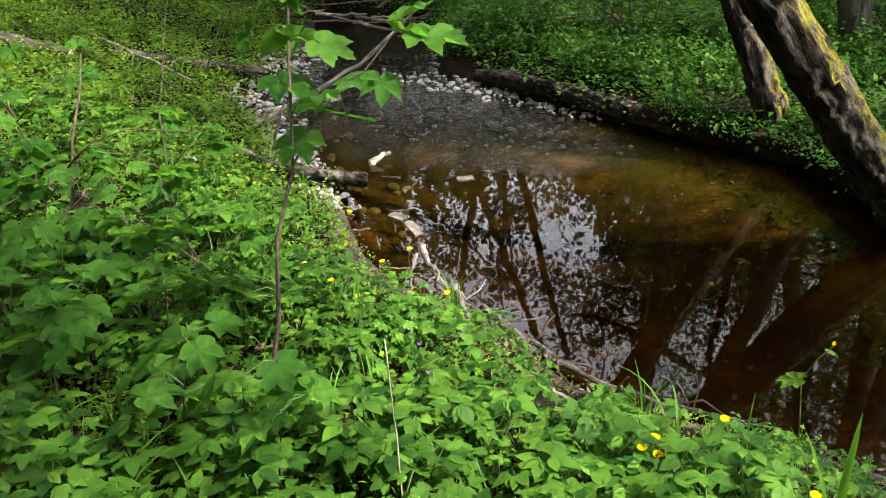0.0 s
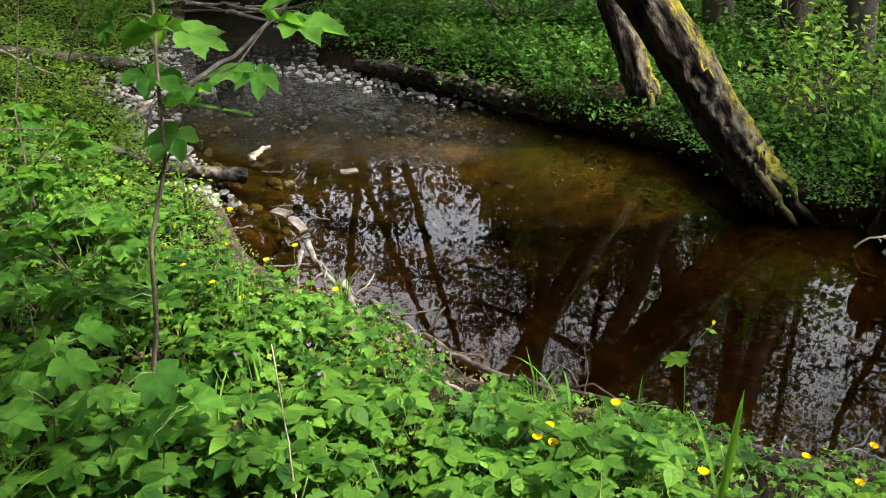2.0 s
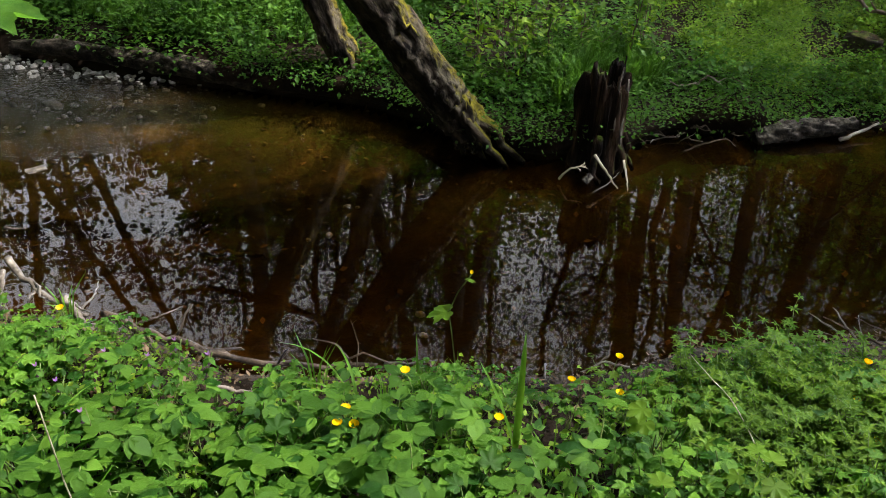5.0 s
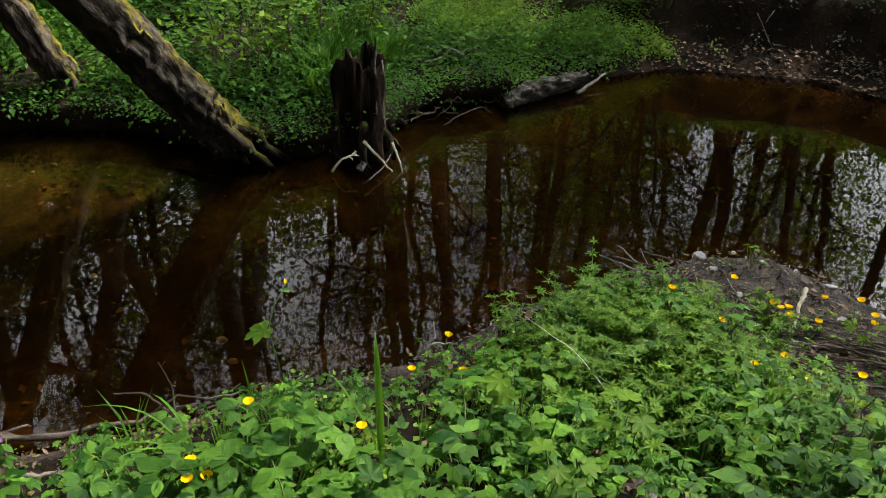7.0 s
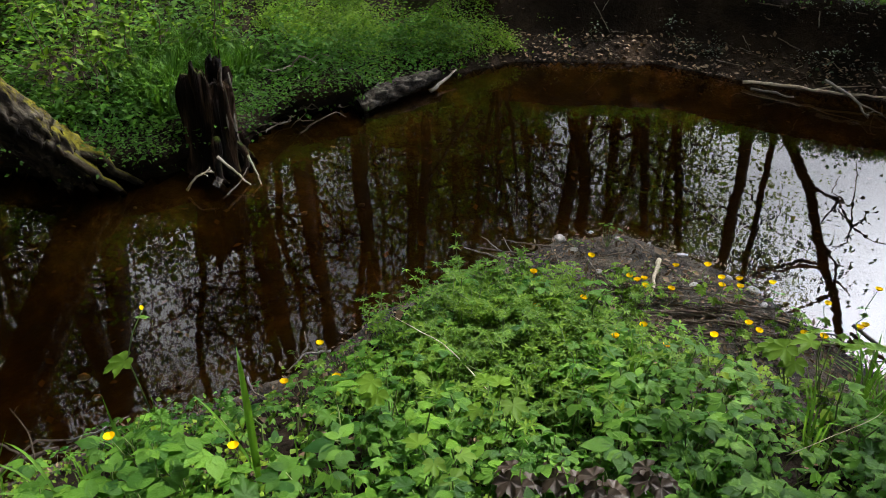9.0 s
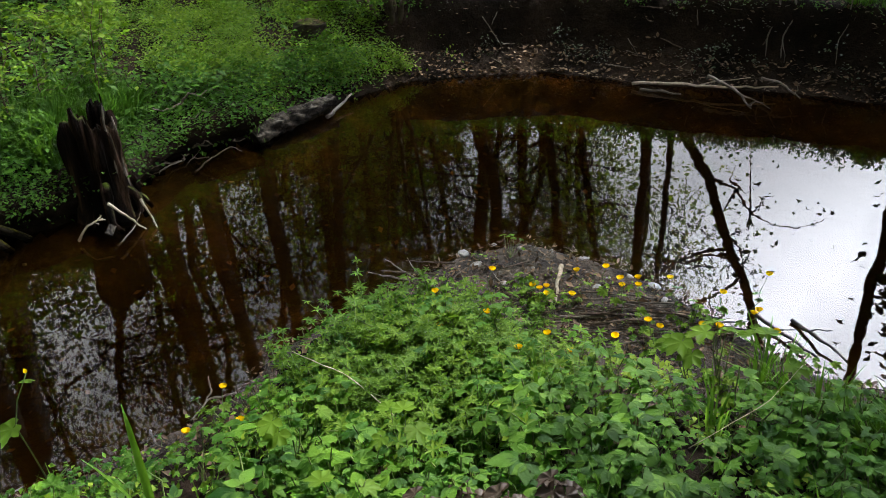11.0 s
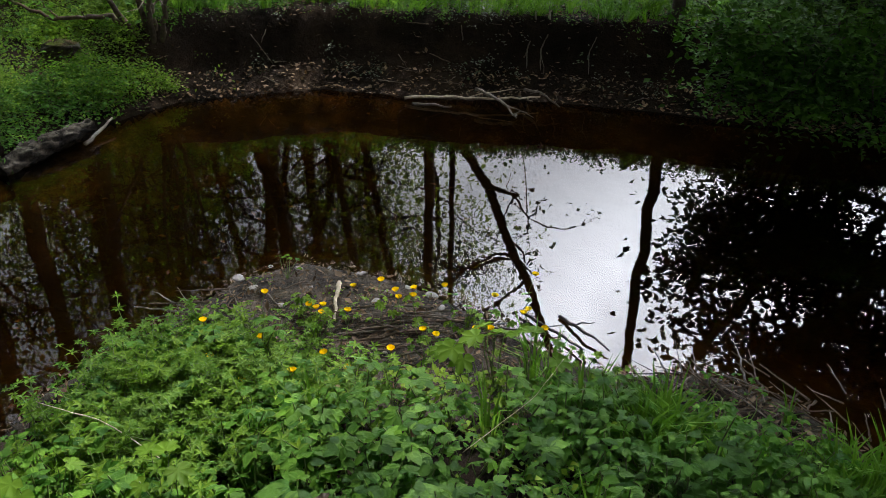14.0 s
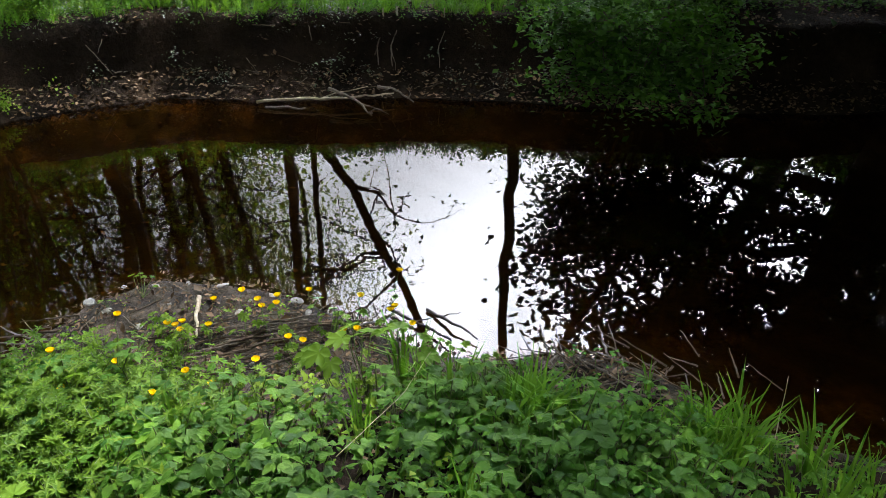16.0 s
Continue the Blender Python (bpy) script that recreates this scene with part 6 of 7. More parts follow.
sapling([(-0.9, 1.78, 0.24), (-0.86, 1.8, 0.45), (-0.82, 1.83, 0.66), (-0.8, 1.85, 0.92), (-0.76, 1.95, 1.12), (-0.78, 2.05, 1.36), (-0.8, 2.15, 1.52), (-0.82, 2.2, 1.66)], 0.0085,
        [[(-0.78, 1.93, 1.08), (-0.73, 2.01, 1.19), (-0.65, 2.1, 1.32), (-0.58, 2.13, 1.35), (-0.49, 2.21, 1.46)]],
        [(-0.76, 2.13, 1.45), (-0.71, 2.12, 1.44), (-0.9, 2.13, 1.48), (-0.83, 2.07, 1.33), (-0.72, 2.06, 1.27), (-0.73, 2.01, 1.19), (-0.58, 2.13, 1.34), (-0.53, 2.13, 1.33), (-0.62, 2.06, 1.24),
         (-0.43, 2.21, 1.44), (-0.49, 2.21, 1.46), (-0.4, 2.26, 1.52), (-0.83, 2.18, 1.55), (-0.87, 2.16, 1.58), (-0.66, 2.05, 1.3), (-0.8, 2.2, 1.66)],
        "slender young maple sapling with lobed fresh leaves", 31, 0.12)
sapling([(-0.88, 1.6, 0.24), (-0.84, 1.56, 0.5), (-0.8, 1.5, 0.68)], 0.004, [], [(-0.81, 1.46, 0.71), (-0.72, 1.56, 0.7), (-0.76, 1.42, 0.69), (-0.88, 1.5, 0.66), (-0.68, 1.5, 0.64)], "low young maple shoot among the ground cover", 32, 0.08, "maple_shoot")
sapling([(-2.25, 2.8, 0.3), (-2.2, 2.83, 0.55), (-2.16, 2.87, 0.8), (-2.12, 2.95, 1.0), (-2.13, 3.05, 1.18)], 0.009,
        [[(-2.18, 2.85, 0.7), (-2.05, 2.85, 0.8), (-1.9, 2.9, 0.85), (-1.6, 2.98, 0.82)], [(-2.2, 2.83, 0.5), (-2.05, 2.75, 0.55), (-1.85, 2.7, 0.5)], [(-2.2, 2.83, 0.6), (-2.3, 2.8, 0.7)]],
        [(-2.08, 2.71, 0.5), (-2.0, 2.78, 0.57), (-2.02, 2.96, 0.91), (-2.24, 2.99, 1.05), (-1.78, 2.66, 0.42), (-1.9, 2.74, 0.5), (-2.32, 2.79, 0.71), (-1.57, 3.0, 0.83), (-2.15, 3.06, 1.18),
         (-2.22, 2.69, 0.5), (-1.71, 2.87, 0.66), (-1.83, 2.71, 0.48), (-1.95, 2.66, 0.52), (-2.1, 2.8, 0.62), (-1.88, 2.84, 0.7), (-2.3, 2.95, 0.95), (-2.05, 2.6, 0.52), (-2.36, 2.7, 0.62)],
        "bushy young maple sapling with dark lobed leaves", 33, 0.09)
sapling([(-1.75, 2.2, 0.3), (-1.72, 2.2, 0.5), (-1.66, 2.2, 0.62)], 0.006, [[(-1.72, 2.2, 0.5), (-1.55, 2.15, 0.6), (-1.42, 2.1, 0.64)]],
        [(-1.66, 2.2, 0.66), (-1.58, 2.15, 0.62), (-1.42, 2.08, 0.66), (-1.5, 2.2, 0.6), (-1.75, 2.12, 0.6), (-1.8, 2.25, 0.62), (-1.62, 2.3, 0.66), (-1.36, 2.16, 0.6)], "low maple shoot with broad lobed leaves", 34, 0.08, "maple_shoot")
sapling([(-1.5, 1.6, 0.3), (-1.46, 1.58, 0.55), (-1.42, 1.56, 0.7)], 0.005, [], [(-1.4, 1.58, 0.74), (-1.48, 1.52, 0.72), (-1.34, 1.52, 0.7), (-1.52, 1.62, 0.68), (-1.42, 1.66, 0.68)], "low maple shoot with broad lobed leaves", 35, 0.08, "maple_shoot")
for i, (x, y) in enumerate([(-1.02, 1.5), (-1.15, 1.75), (-0.7, 1.42), (-1.3, 1.95), (-0.95, 2.05), (-1.55, 1.85)]):
    g, rr = float(ground_z(x, y)), random.Random(90 + i)
    h = g + rr.uniform(0.3, 0.42)
    sapling([(x, y, g), (x + 0.02, y - 0.01, g + 0.18), (x + 0.04, y, h)], 0.004, [], [(x + rr.uniform(-0.1, 0.12), y + rr.uniform(-0.1, 0.1), h + rr.uniform(-0.06, 0.03)) for _ in range(5)],
            "low maple shoot with broad lobed leaves", 340 + i, 0.095, "maple_shoot")
sapling([(-2.5, 4.05, 0.28), (-2.48, 4.2, 0.6), (-2.47, 4.4, 1.0), (-2.46, 4.6, 1.4)], 0.005, [[(-2.49, 4.15, 0.5), (-2.42, 4.2, 0.65)]], [(-2.5, 4.3, 0.85), (-2.42, 4.25, 0.68)], "bare whip of a young tree on the leafy bank", 36, 0.04, "young_whip")
sapling([(-3.1, 3.2, 0.42), (-3.05, 3.3, 0.8), (-3.0, 3.4, 1.2)], 0.006, [[(-3.05, 3.3, 0.8), (-2.85, 3.3, 0.95)]], [(-3.0, 3.4, 1.22), (-2.9, 3.3, 0.95), (-3.1, 3.3, 0.95), (-2.95, 3.45, 1.05), (-2.8, 3.32, 0.98), (-3.15, 3.4, 1.1)], "young maple sapling on the leafy bank", 37, 0.08)


# leaves of the low maple thicket, layered over the bank
rr = random.Random(44)
for i, (x, y, h) in enumerate([(-2.35, 2.5, 0.62), (-1.95, 2.35, 0.52), (-1.85, 3.05, 0.6), (-2.5, 3.0, 0.72), (-1.6, 2.6, 0.5), (-2.15, 2.05, 0.5), (-1.75, 1.75, 0.45), (-1.35, 2.35, 0.42), (-2.7, 2.7, 0.7)]):
    g = float(ground_z(x, y))
    stem = [(x, y, g), (x + rr.uniform(-0.04, 0.04), y + rr.uniform(-0.04, 0.04), g + h * 0.55), (x + rr.uniform(-0.06, 0.06), y + rr.uniform(-0.06, 0.06), g + h)]
    arms = [[stem[1], (x + 0.14 * math.cos(k * 2.1 + i), y + 0.14 * math.sin(k * 2.1 + i), g + h * 0.75), (x + 0.26 * math.cos(k * 2.1 + i), y + 0.26 * math.sin(k * 2.1 + i), g + h * 0.82)] for k in range(3)]
    tips = [(stem[2][0] + rr.uniform(-0.1, 0.1), stem[2][1] + rr.uniform(-0.1, 0.1), g + h + rr.uniform(-0.06, 0.04)) for _ in range(5)]
    for a in arms:
        tips += [(a[2][0] + rr.uniform(-0.07, 0.07), a[2][1] + rr.uniform(-0.07, 0.07), a[2][2] + rr.uniform(-0.05, 0.04)) for _ in range(4)]
    sapling(stem, 0.006, arms, tips, "low maple shoot with layered broad lobed leaves", 360 + i, 0.085, "maple_shoot")


def strap_tuft(x, y, seed, n=9):
    """A tuft of long arching strap-like blades, each a part of its own."""
    rng = np.random.default_rng(seed)
    g = float(ground_z(x, y))
    t = thing("sedge_tuft", "tuft of long pale green arching sedge leaves", "plant", (x, y, g), "sedge tufts")
    for k in range(n):
        a, ln, w = rng.uniform(0, 2 * np.pi), rng.uniform(0.28, 0.42), rng.uniform(0.008, 0.013)
        o, sd = np.array([math.cos(a), math.sin(a), 0]), np.array([-math.sin(a), math.cos(a), 0])
        v, f = [], []
        for q in range(8):
            u = q / 7
            c = np.array([x, y, g]) + o * (0.02 + ln * (0.25 * u + 0.55 * u * u)) + np.array([0, 0, ln * (1.35 * u - 0.95 * u * u)])
            h = w * (1 - u) ** 0.5 * (0.6 + 0.8 * u if u < 0.5 else 1.0) / 2
            v += [c - sd * h + np.array([0, 0, h * 0.5]), c, c + sd * h + np.array([0, 0, h * 0.5])]
            if q:
                b = 3 * q - 3
                f += [(b, b + 1, b + 4), (b, b + 4, b + 3), (b + 1, b + 2, b + 5), (b + 1, b + 5, b + 4)]
        part("blade", (np.array(v), f), M_GRASS, t)


for i, p in enumerate([(-1.22, 1.32), (-1.32, 1.2), (-1.1, 1.22), (-1.42, 1.38), (-0.62, 1.62), (-0.5, 1.75), (0.42, 1.9)]):
    strap_tuft(*p, 900 + i)


# ---- single broad-leaved plants nearest the path ----
def elder_plant(seed):
    rng = np.random.default_rng(seed)
    t = thing("ground_elder", "broad-leaved green plant with three-part toothed leaves", "plant", (0, 0, 0), "ground elder plants")
    h = rng.uniform(0.17, 0.26)
    top = np.array([rng.normal(0, 0.03), rng.normal(0, 0.03), h])
    part("stalk", tube(bend((0, 0, 0), top, 4, 0.012, rng), (0.003, 0.0026, 0.0022, 0.0018), 4), M_STEM, t)
    prof = ((0.0, 0.1), (0.12, 0.55), (0.2, 0.82), (0.28, 0.86), (0.36, 1.05), (0.46, 0.88), (0.55, 0.92), (0.65, 0.66), (0.75, 0.62), (0.88, 0.3), (1.0, 0.0))
    leaf, spin = rng.uniform(0.055, 0.08), rng.uniform(0, 360)
    for gz, size in ((0, 1.0), (-88, 0.85), (88, 0.85)):
        gz += spin + rng.normal(0, 8)
        tilt, pieces = rng.uniform(-20, 12), []
        for k in range(3):
            a = gz + (k - 1) * 52 + rng.normal(0, 5)
            ln = leaf * size * (1.0 if k == 1 else 0.78) * rng.uniform(0.9, 1.15)
            v, f = placed(blade_leaf(ln, ln * rng.uniform(0.52, 0.66), rng.uniform(0.03, 0.16), rng.uniform(0.0, 0.25), prof), rx=tilt)
            v, f = placed((v, f), rz=a)
            pieces.append((v + top + np.array([-math.sin(radians(gz)) * leaf * 0.3, math.cos(radians(gz)) * leaf * 0.3, -0.004]), f, 0))
        part("leaf", join(pieces), M_ELDER, t, smooth=False)
    return t


rng = np.random.default_rng(81)
spots = field(rng, 520, (-1.3, 2.2, 0.2, 2.1), lambda x, y, d, far: (~far) * (d > 0.75) * (1 - mound(x, y)) * np.where(x < 0.8, 0.62, 0.24))
kinds = [elder_plant(800 + i) for i in range(7)]
for i, p in enumerate(spots):
    size = 1.0 - 0.45 * float(right_part(p[0]))
    m = pose(p[0], p[1], p[2] - 0.01, rng.normal(0, 7), rng.normal(0, 7), rng.uniform(0, 360)) @ Matrix.Diagonal((size, size, 0.5 + size / 2, 1))
    if i < 7:
        kinds[i].matrix_basis = m
    else:
        copy_thing(kinds[i % 7], m)


# ---- shrubs of the far bank ----
def shrub(stems, r, label, seed, leaves, leaf, mat, name="shrub", bark=None, jitter=0.08, twigs=5, sub=0.35):
    """Several stems from one foot, each with twigs and leaves at their ends."""
    rng = np.random.default_rng(seed)
    t = thing(name, label, "shrub", tuple(stems[0][0]))
    tips = []
    for st in stems:
        st = np.array(st, float)
        s = np.linspace(0, len(st) - 1, 4 * len(st))
        fine = np.stack([np.interp(s, range(len(st)), st[:, k]) for k in range(3)], 1)
        fine[1:] += rng.normal(0, 0.008, (len(fine) - 1, 3))
        rr = np.linspace(r, r * 0.3, len(fine))
        pieces = [(*tube(fine, rr, 6, 0.1, rng), 0)]
        for _ in range(twigs):
            k = rng.integers(len(fine) // 3, len(fine))
            tp = bend(fine[k], fine[k] + rng.normal(0, sub, 3) * np.array([1, 1, 0.6]), 4, 0.03, rng)
            pieces.append((*tube(tp, np.linspace(rr[k] * 0.5, 0.0015, 4), 4, cap=False), 0))
            tips += list(tp[1:])
        tips += list(fine[len(fine) // 2:])
        part("stem", join(pieces), bark or M_TWIG, t)
    if leaves:
        part("leaves", crown_leaves(rng, np.array(tips), leaves, leaf, jitter), mat, t, smooth=False, kind="stuff")
    return t


shrub([[(0.35, 6.66, 0.2), (0.2, 6.68, 0.48), (-0.1, 6.66, 0.66), (-0.5, 6.6, 0.62)], [(0.34, 6.68, 0.2), (0.26, 6.74, 0.62), (0.1, 6.8, 1.1)], [(0.36, 6.68, 0.2), (0.38, 6.75, 0.7), (0.35, 6.8, 1.4)],
       [(0.38, 6.66, 0.2), (0.5, 6.7, 0.6), (0.75, 6.8, 1.2)], [(0.33, 6.66, 0.2), (0.1, 6.75, 0.62), (-0.2, 6.85, 1.0)], [(0.36, 6.64, 0.2), (0.6, 6.6, 0.5), (1.0, 6.6, 0.7)]], 0.012, "many-stemmed bare shrub arching on the far bank", 41, 260, 0.04, M_FARLEAF)
shrub([[(5.14, 3.98, 0.34), (5.08, 4.1, 0.43), (5.04, 4.2, 0.54), (4.99, 4.45, 0.52), (4.92, 4.63, 0.51), (4.89, 4.87, 0.59), (4.87, 5.05, 0.69)], [(5.14, 3.96, 0.34), (5.15, 3.94, 0.7), (5.16, 3.9, 1.5)], [(5.16, 4.0, 0.34), (5.13, 4.05, 0.7), (5.08, 4.1, 1.5)],
       [(5.18, 3.92, 0.34), (5.22, 3.84, 0.7), (5.28, 3.78, 1.5)], [(5.12, 4.02, 0.34), (5.0, 4.25, 0.75), (4.85, 4.5, 1.3)], [(5.2, 3.96, 0.34), (5.2, 3.99, 0.7), (5.24, 3.98, 1.6)]], 0.026, "clump of stems with one low arching limb", 42, 240, 0.045, M_FARLEAF)
# leafy shoots behind the leaning tree and the stump
for i, (x, y) in enumerate([(1.95, 4.32), (2.14, 4.5), (1.84, 4.62), (2.35, 4.55), (2.6, 4.6), (2.05, 4.75), (2.8, 4.4), (3.1, 4.7)]):
    g = float(ground_z(x, y)) - 0.02
    rr = random.Random(i)
    st = [[(x + 0.03 * k, y, g), (x + rr.uniform(-0.1, 0.1), y + rr.uniform(-0.05, 0.1), g + 0.35), (x + rr.uniform(-0.2, 0.2), y + rr.uniform(-0.1, 0.1), g + rr.uniform(0.55, 0.95))] for k in range(2)]
    shrub(st, 0.005, "leafy young shoots with pale leaves on the far bank", 50 + i, 150, 0.05, M_CARPET, "leafy_shoots", jitter=0.05, twigs=5, sub=0.13)
# the bush that hangs over the water below the dark tree
stems = []
rr = random.Random(3)
for k in range(13):
    a = rr.uniform(0, 1)
    a *= 0.7
    stems.append([(5.85, -0.45 - 0.6 * a, 0.15), (5.45, -0.2 - 1.0 * a, 0.5 + rr.uniform(-0.1, 0.3)), (4.95 + rr.uniform(-0.15, 0.2), 0.1 - 1.3 * a + rr.uniform(-0.1, 0.1), 0.42 + rr.uniform(-0.15, 0.5))])
shrub(stems, 0.012, "dense leafy bush hanging over the dark water", 61, 7000, 0.05, M_BUSH, "overhanging_bush", M_DARKBARK, 0.09, 9, 0.22)
# ivy and bramble on the worn bank
rng = np.random.default_rng(71)
ivy = field(rng, 3200, (5.2, 7.0, -0.5, 4.3), lambda x, y, d, far: far * (d > 0.12) * (d < 0.9) * (0.06 + 0.4 * patchy(x, y, 3.0, 0.5, 0.8)))
cover("ivy", "scattered ivy and bramble leaves on the worn bank", "plants", SPRIG_FAR, rng, ivy, [M_IVY], (0.3, 0.75), 0.6)
# grass fringe hanging over the lip of the worn bank and round the stump
lip = field(rng, 2600, (5.3, 7.4, -1.0, 4.4), lambda x, y, d, far: far * (d > 0.5) * (d < 1.3) * 0.8)
cover("grass", "bright grass fringe along the lip of the worn bank", "grass", TUFT, rng, lip, [M_GRASS], (0.4, 0.9), 0.45)
lip = field(rng, 6000, (5.0, 7.4, -1.2, 4.4), lambda x, y, d, far: far * (d > 0.42) * (d < 1.0) * 0.8)
cover("woodland_undergrowth", "bright leafy turf overhanging the worn bank", "plants", SPRIG_FAR, rng, lip, [M_FARLEAF], (0.3, 0.65), 0.6)
tuft = field(rng, 900, (2.2, 3.0, 3.95, 4.7), lambda x, y, d, far: far * (d > 0.2) * 0.4)
cover("grass", "long grass behind the rotten stump", "grass", TUFT, rng, tuft, [M_FARLEAF], (0.8, 1.5), 0.25)
far_grass = field(rng, 9000, (-2.2, 2.0, 5.6, 9.0), lambda x, y, d, far: far * (d > 0.25) * 0.45)
cover("grass", "lush grass on the green far bank", "grass", TUFT, rng, far_grass, [M_FARLEAF], (0.5, 1.1), 0.3)


# ---- flowers ----
def buttercup(height, seed):
    """A thin branching stem with one cupped yellow flower, a bud and small cut leaves."""
    rng = np.random.default_rng(seed)
    t = thing("buttercup", "yellow buttercup in flower on a thin green stem", "flower", (0, 0, 0), "buttercups")
    top = np.array([rng.normal(0, 0.03), rng.normal(0, 0.03), height])
    path = bend((0, 0, 0), top, 6, 0.012, rng)
    part("stem", tube(path, np.linspace(0.0018, 0.0011, 6), 4), M_STEM, t)
    pet = []
    for k in range(5):
        l = blade_leaf(0.018, 0.018, 0.3, -0.35, ((0.0, 0.25), (0.45, 0.95), (0.8, 1.0), (1.0, 0.5)))
        v, f = placed(l, rx=22)
        v, f = placed((v, f), rz=72 * k)
        pet.append((v + top, f, 0))
    fl = part("flower", join(pet), M_PETAL, t, "glossy yellow petals")
    part("leaf", (placed(palmate(0.032, 0.2), rx=-20, rz=rng.uniform(0, 360))[0] + path[3], palmate(0.032, 0.2)[1]), M_CARPET, t)
    part("leaf", (placed(palmate(0.025, 0.2), rx=-10, rz=rng.uniform(0, 360))[0] + path[2], palmate(0.025, 0.2)[1]), M_CARPET, t)
    return t


FLOWERS = [(-1.54, 3.14, 0.35), (-1.54, 3.25, 0.34), (-1.13, 2.77, 0.35), (-1.05, 3.11, 0.26), (-0.81, 3.05, 0.2), (-0.73, 3.12, 0.17), (-0.75, 2.54, 0.35), (-0.94, 2.57, 0.36), (-0.48, 2.87, 0.21),
           (-1.13, 3.34, 0.24), (-1.58, 3.28, 0.34), (0.33, 1.62, 0.48), (0.37, 1.65, 0.47), (0.32, 1.73, 0.46), (0.74, 1.59, 0.44), (2.72, 1.24, 0.17), (2.53, 1.35, 0.17), (2.69, 1.1, 0.16),
           (2.54, 0.88, 0.16), (2.6, 0.74, 0.17), (2.57, 1.43, 0.17), (3.0, 0.62, 0.15), (2.9, 0.9, 0.15), (2.8, 0.56, 0.15), (2.75, 0.5, 0.15), (2.78, 0.6, 0.15), (1.86, 1.32, 0.3), (1.95, 1.44, 0.28)]
FLOWERS += [(2.02, 1.29, 0.3), (1.91, 1.27, 0.3), (1.89, 1.12, 0.33), (2.19, 1.11, 0.23), (2.09, 0.97, 0.25), (2.16, 1.37, 0.25), (1.38, 2.0, 0.15), (1.13, 1.9, 0.22), (1.29, 1.75, 0.23), (2.55, 1.31, 0.18), (2.7, 1.06, 0.17), (2.67, 1.13, 0.18)]
FLOWERS += [(2.45, 1.2, 0.2), (2.3, 1.25, 0.24), (2.25, 0.95, 0.24), (2.4, 0.8, 0.2), (2.62, 0.95, 0.17), (2.82, 1.05, 0.16), (2.36, 1.5, 0.22), (2.1, 1.6, 0.27), (2.48, 0.6, 0.2), (2.85, 0.72, 0.16)]
KINDS = {h: buttercup(h, int(h * 100)) for h in (0.12, 0.2, 0.28)}
first = dict(KINDS)
rr = random.Random(12)
for x, y, z in FLOWERS:
    g = max(float(ground_z(x, y)), -0.02)
    h = min(KINDS, key=lambda k: abs(k - (z - g)))
    z += 0.07
    m = pose(x, y, z - h if z - h < g + 0.02 else g, rr.uniform(-8, 8), rr.uniform(-8, 8), rr.uniform(0, 360))
    if h in first:
        first.pop(h).matrix_basis = m
    else:
        copy_thing(KINDS[h], m)
for ob in first.values():
    ob.matrix_basis = pose(0.55, 1.75, float(ground_z(0.55, 1.75)))


def deadnettle(at, seed):
    rng = np.random.default_rng(seed)
    x, y = at
    g = float(ground_z(x, y))
    t = thing("deadnettle", "purple deadnettle spike among the leaves", "flower", (x, y, g), "deadnettles")
    part("stem", tube(bend((x, y, g), (x + 0.01, y, g + 0.26), 5, 0.01, rng), 0.0018, 4), M_STEM, t)
    ls, fs = [], []
    for k in range(4):
        z = g + 0.12 + 0.04 * k
        for a in range(4):
            l = placed(placed(blade_leaf(0.03, 0.022, 0.2, 0.3), rx=-20), rz=90 * a + 45 * k)
            ls.append((l[0] + np.array([x, y, z]), l[1], 0))
            q = placed(placed(blade_leaf(0.014, 0.007, 0.5, -0.4), rx=30), rz=90 * a + 45 * k + 20)
            fs.append((q[0] + np.array([x, y, z + 0.012]), q[1], 0))
    part("leaves", join(ls), M_ELDER, t, smooth=False)
    part("blossom", join(fs), M_VIOLET, t, "small purple blossoms", smooth=False)


for i, p in enumerate([(-0.3, 2.15), (-0.18, 2.1), (-0.01, 2.06), (-0.35, 1.82), (-0.63, 1.92), (-0.48, 2.1), (-0.42, 2.0), (-0.1, 2.2)]):
    deadnettle(p, 600 + i)

# the tall leafy stalk with a bud at the water's edge
t = thing("flower_stalk", "tall thin flower stalk with one broad leaf and a yellow bud", "plant", (0.85, 2.2, 0.1))
part("stem", tube([(0.85, 2.2, 0.08), (0.84, 2.22, 0.2), (0.83, 2.24, 0.3), (0.86, 2.24, 0.38), (0.9, 2.22, 0.46)], (0.0028, 0.0026, 0.0022, 0.0018, 0.0014), 5), M_STEM, t)
part("leaf", (placed(palmate(0.075, 0.15), rx=-15, rz=70)[0] + np.array([0.83, 2.24, 0.3]), palmate(0.075, 0.15)[1]), M_MOUND, t, "broad pale green leaf", smooth=False)
part("leaf", (placed(palmate(0.03, 0.15), rx=-15, rz=-60)[0] + np.array([0.89, 2.225, 0.43]), palmate(0.03, 0.15)[1]), M_MOUND, t, smooth=False)
part("bud", (placed(blade_leaf(0.016, 0.014, 0.5, -0.3), rx=50)[0] + np.array([0.9, 2.22, 0.46]), blade_leaf(0.016, 0.014, 0.5, -0.3)[1]), M_PETAL, t, "yellow bud", smooth=False)
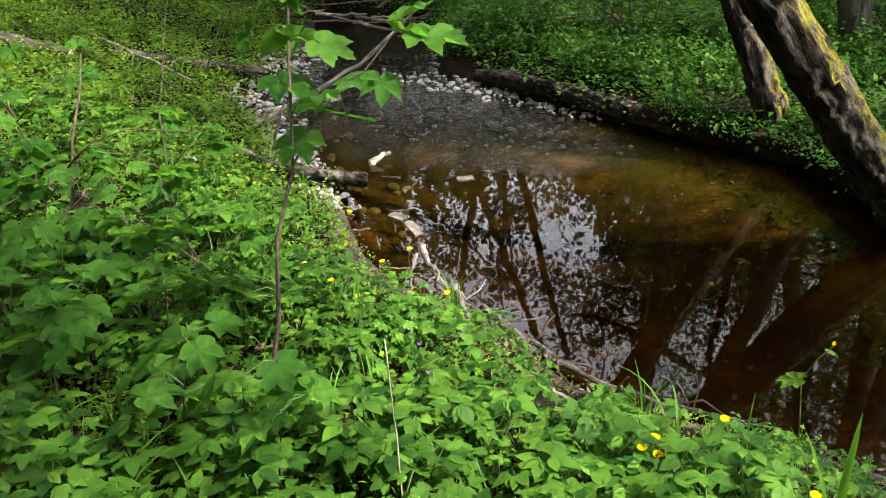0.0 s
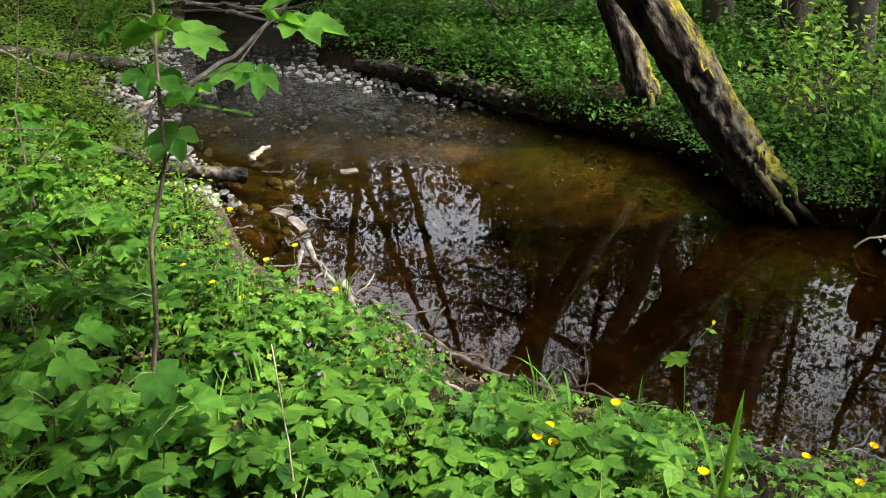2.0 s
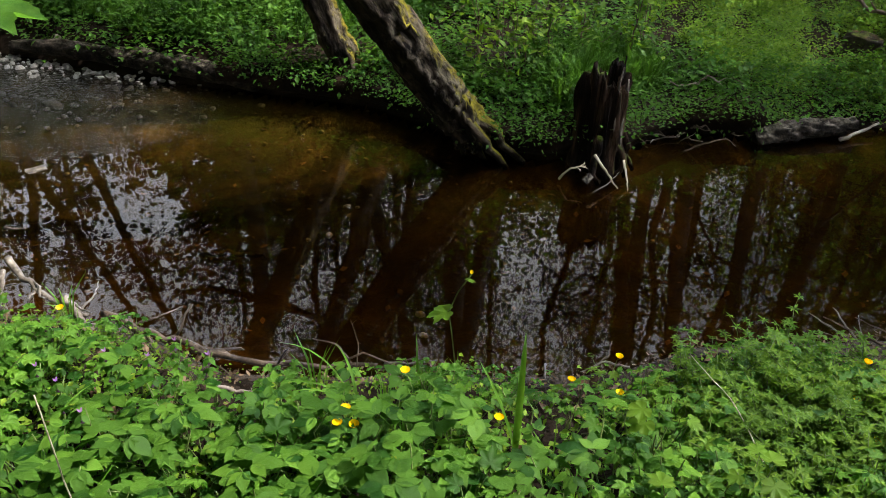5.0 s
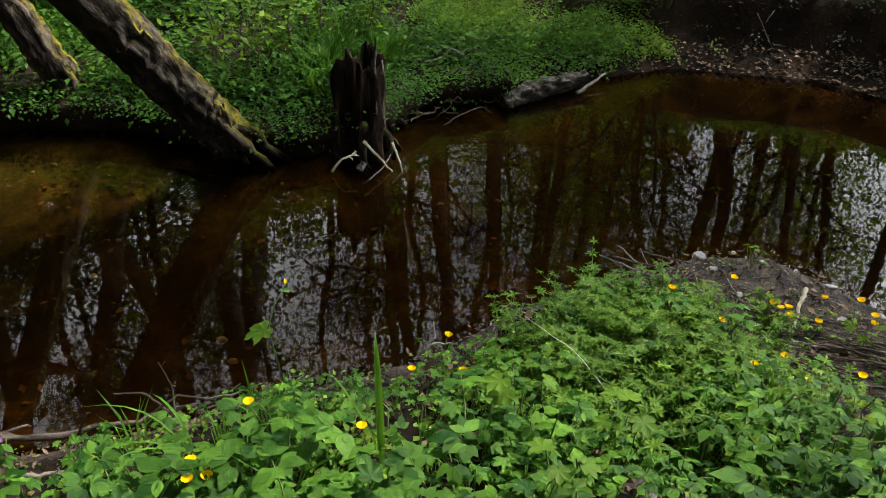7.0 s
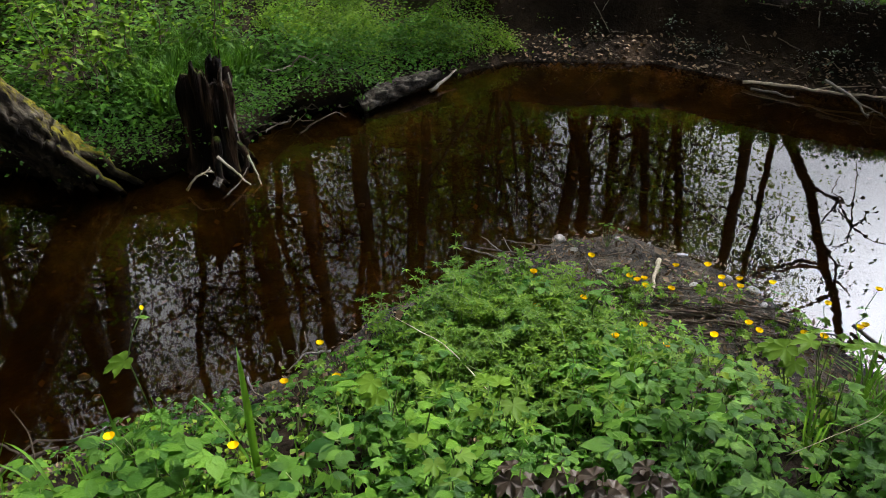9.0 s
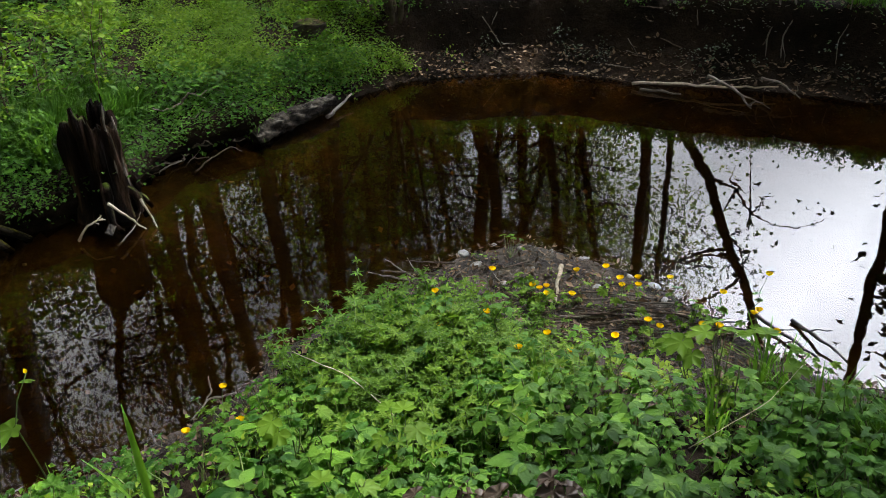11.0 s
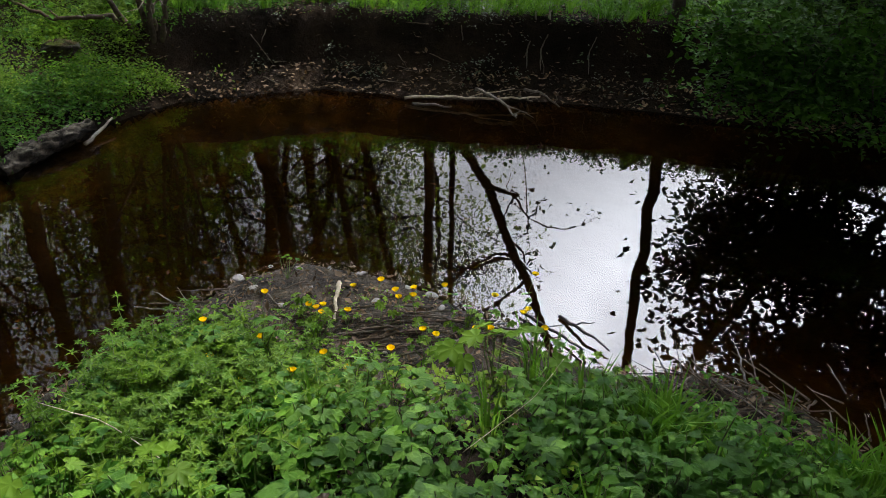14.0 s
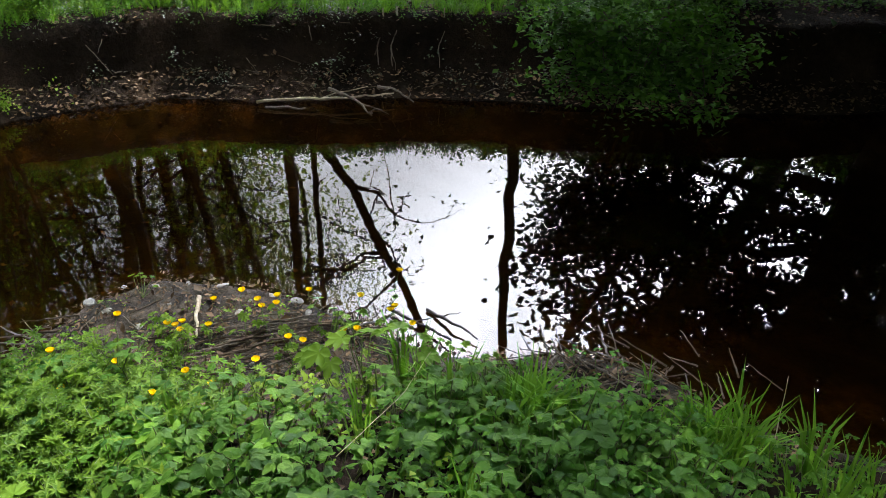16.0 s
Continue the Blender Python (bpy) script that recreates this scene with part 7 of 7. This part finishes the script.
# a broad grey-green blade, and bent dry stems
t = thing("iris_blade", "upright grey-green iris leaf among the plants", "plant", (0.79, 1.56, 0.3))
part("blade", (blade_leaf(0.46, 0.022, 0.4, 0.05, ((0, 0.6), (0.3, 1), (0.6, 0.9), (0.85, 0.55), (1, 0)))[0] @ np.array(pose(0, 0, 0, 88, 0, -20).to_3x3()).T + np.array([0.79, 1.56, 0.22]), blade_leaf(0.4, 0.022, 0.4, 0.05, ((0, 0.6), (0.3, 1), (0.6, 0.9), (0.85, 0.55), (1, 0)))[1]), M_GRASS, t, smooth=False)
part("blade", (blade_leaf(0.36, 0.018, 0.4, 0.2, ((0, 0.6), (0.3, 1), (0.6, 0.9), (0.85, 0.55), (1, 0)))[0] @ np.array(pose(0, 0, 0, 80, 0, 50).to_3x3()).T + np.array([0.8, 1.57, 0.22]), blade_leaf(0.36, 0.018, 0.4, 0.2, ((0, 0.6), (0.3, 1), (0.6, 0.9), (0.85, 0.55), (1, 0)))[1]), M_GRASS, t, smooth=False)
stick([(-0.34, 1.4, 0.3), (-0.34, 1.4, 0.6), (-0.36, 1.42, 0.9)], 0.0028, M_PALEWOOD, "straight dry straw-coloured stalk among the leaves", 700, "dry_stalk")
stick([(1.5, 1.25, 0.2), (1.45, 1.45, 0.38), (1.42, 1.65, 0.42)], 0.0022, M_PALEWOOD, "thin dry stalk bent over the weeds", 701, "dry_stalk")
stick([(1.75, 0.5, 0.3), (1.95, 0.35, 0.38), (2.15, 0.3, 0.4)], 0.0012, M_PALEWOOD, "thin dry stalk bent over the weeds", 702, "dry_stalk")
stick([(1.5, -0.05, 0.25), (1.52, -0.02, 0.42)], 0.0025, M_PALEWOOD, "short dry stalk among the leaves", 703, "dry_stalk")
stick([(2.25, -0.8, 0.1), (2.27, -0.8, 0.35)], 0.002, M_PALEWOOD, "thin dry stalk standing by the water", 704, "dry_stalk")


# dark purplish seedlings, and a few broad pale lobed leaves near the path
for i, (x, y) in enumerate([(1.16, 0.85), (1.07, 0.92), (1.19, 0.76), (1.3, 0.68)]):
    g = float(ground_z(x, y))
    rng = np.random.default_rng(870 + i)
    t = thing("purple_seedling", "dark purple-leaved maple seedling among the green", "plant", (x, y, g), "purple seedlings")
    part("stem", tube(bend((x, y, g), (x, y, g + 0.24), 4, 0.01, rng), 0.002, 4), M_TWIG, t)
    for k in range(5):
        v, f = placed(placed(palmate(rng.uniform(0.04, 0.06), 0.25), rx=-25), rz=72 * k + rng.uniform(-15, 15))
        a = radians(72 * k)
        part("leaf", (v + np.array([x - 0.02 * math.sin(a), y + 0.02 * math.cos(a), g + 0.235 - 0.01 * k]), f), M_PURPLE, t, smooth=False)
for i, (x, y, s) in enumerate([(1.33, 1.15, 0.05), (2.3, 0.55, 0.07), (2.2, 0.62, 0.06), (2.28, 0.42, 0.055), (1.2, 1.45, 0.05), (0.98, 1.12, 0.05)]):
    g = float(ground_z(x, y))
    rng = np.random.default_rng(890 + i)
    t = thing("lobed_plant", "plant with broad pale lobed leaves", "plant", (x, y, g), "lobed plants")
    for k in range(4):
        a = rng.uniform(0, 2 * np.pi)
        top = np.array([x - 0.07 * math.sin(a), y + 0.07 * math.cos(a), g + rng.uniform(0.2, 0.3)])
        part("stalk", tube(bend((x, y, g), top, 4, 0.01, rng), 0.0018, 4), M_STEM, t)
        v, f = placed(placed(palmate(s * rng.uniform(0.8, 1.2), 0.15), rx=rng.uniform(-30, -5)), rz=math.degrees(a))
        part("leaf", (v + top, f), M_MOUND, t, smooth=False)
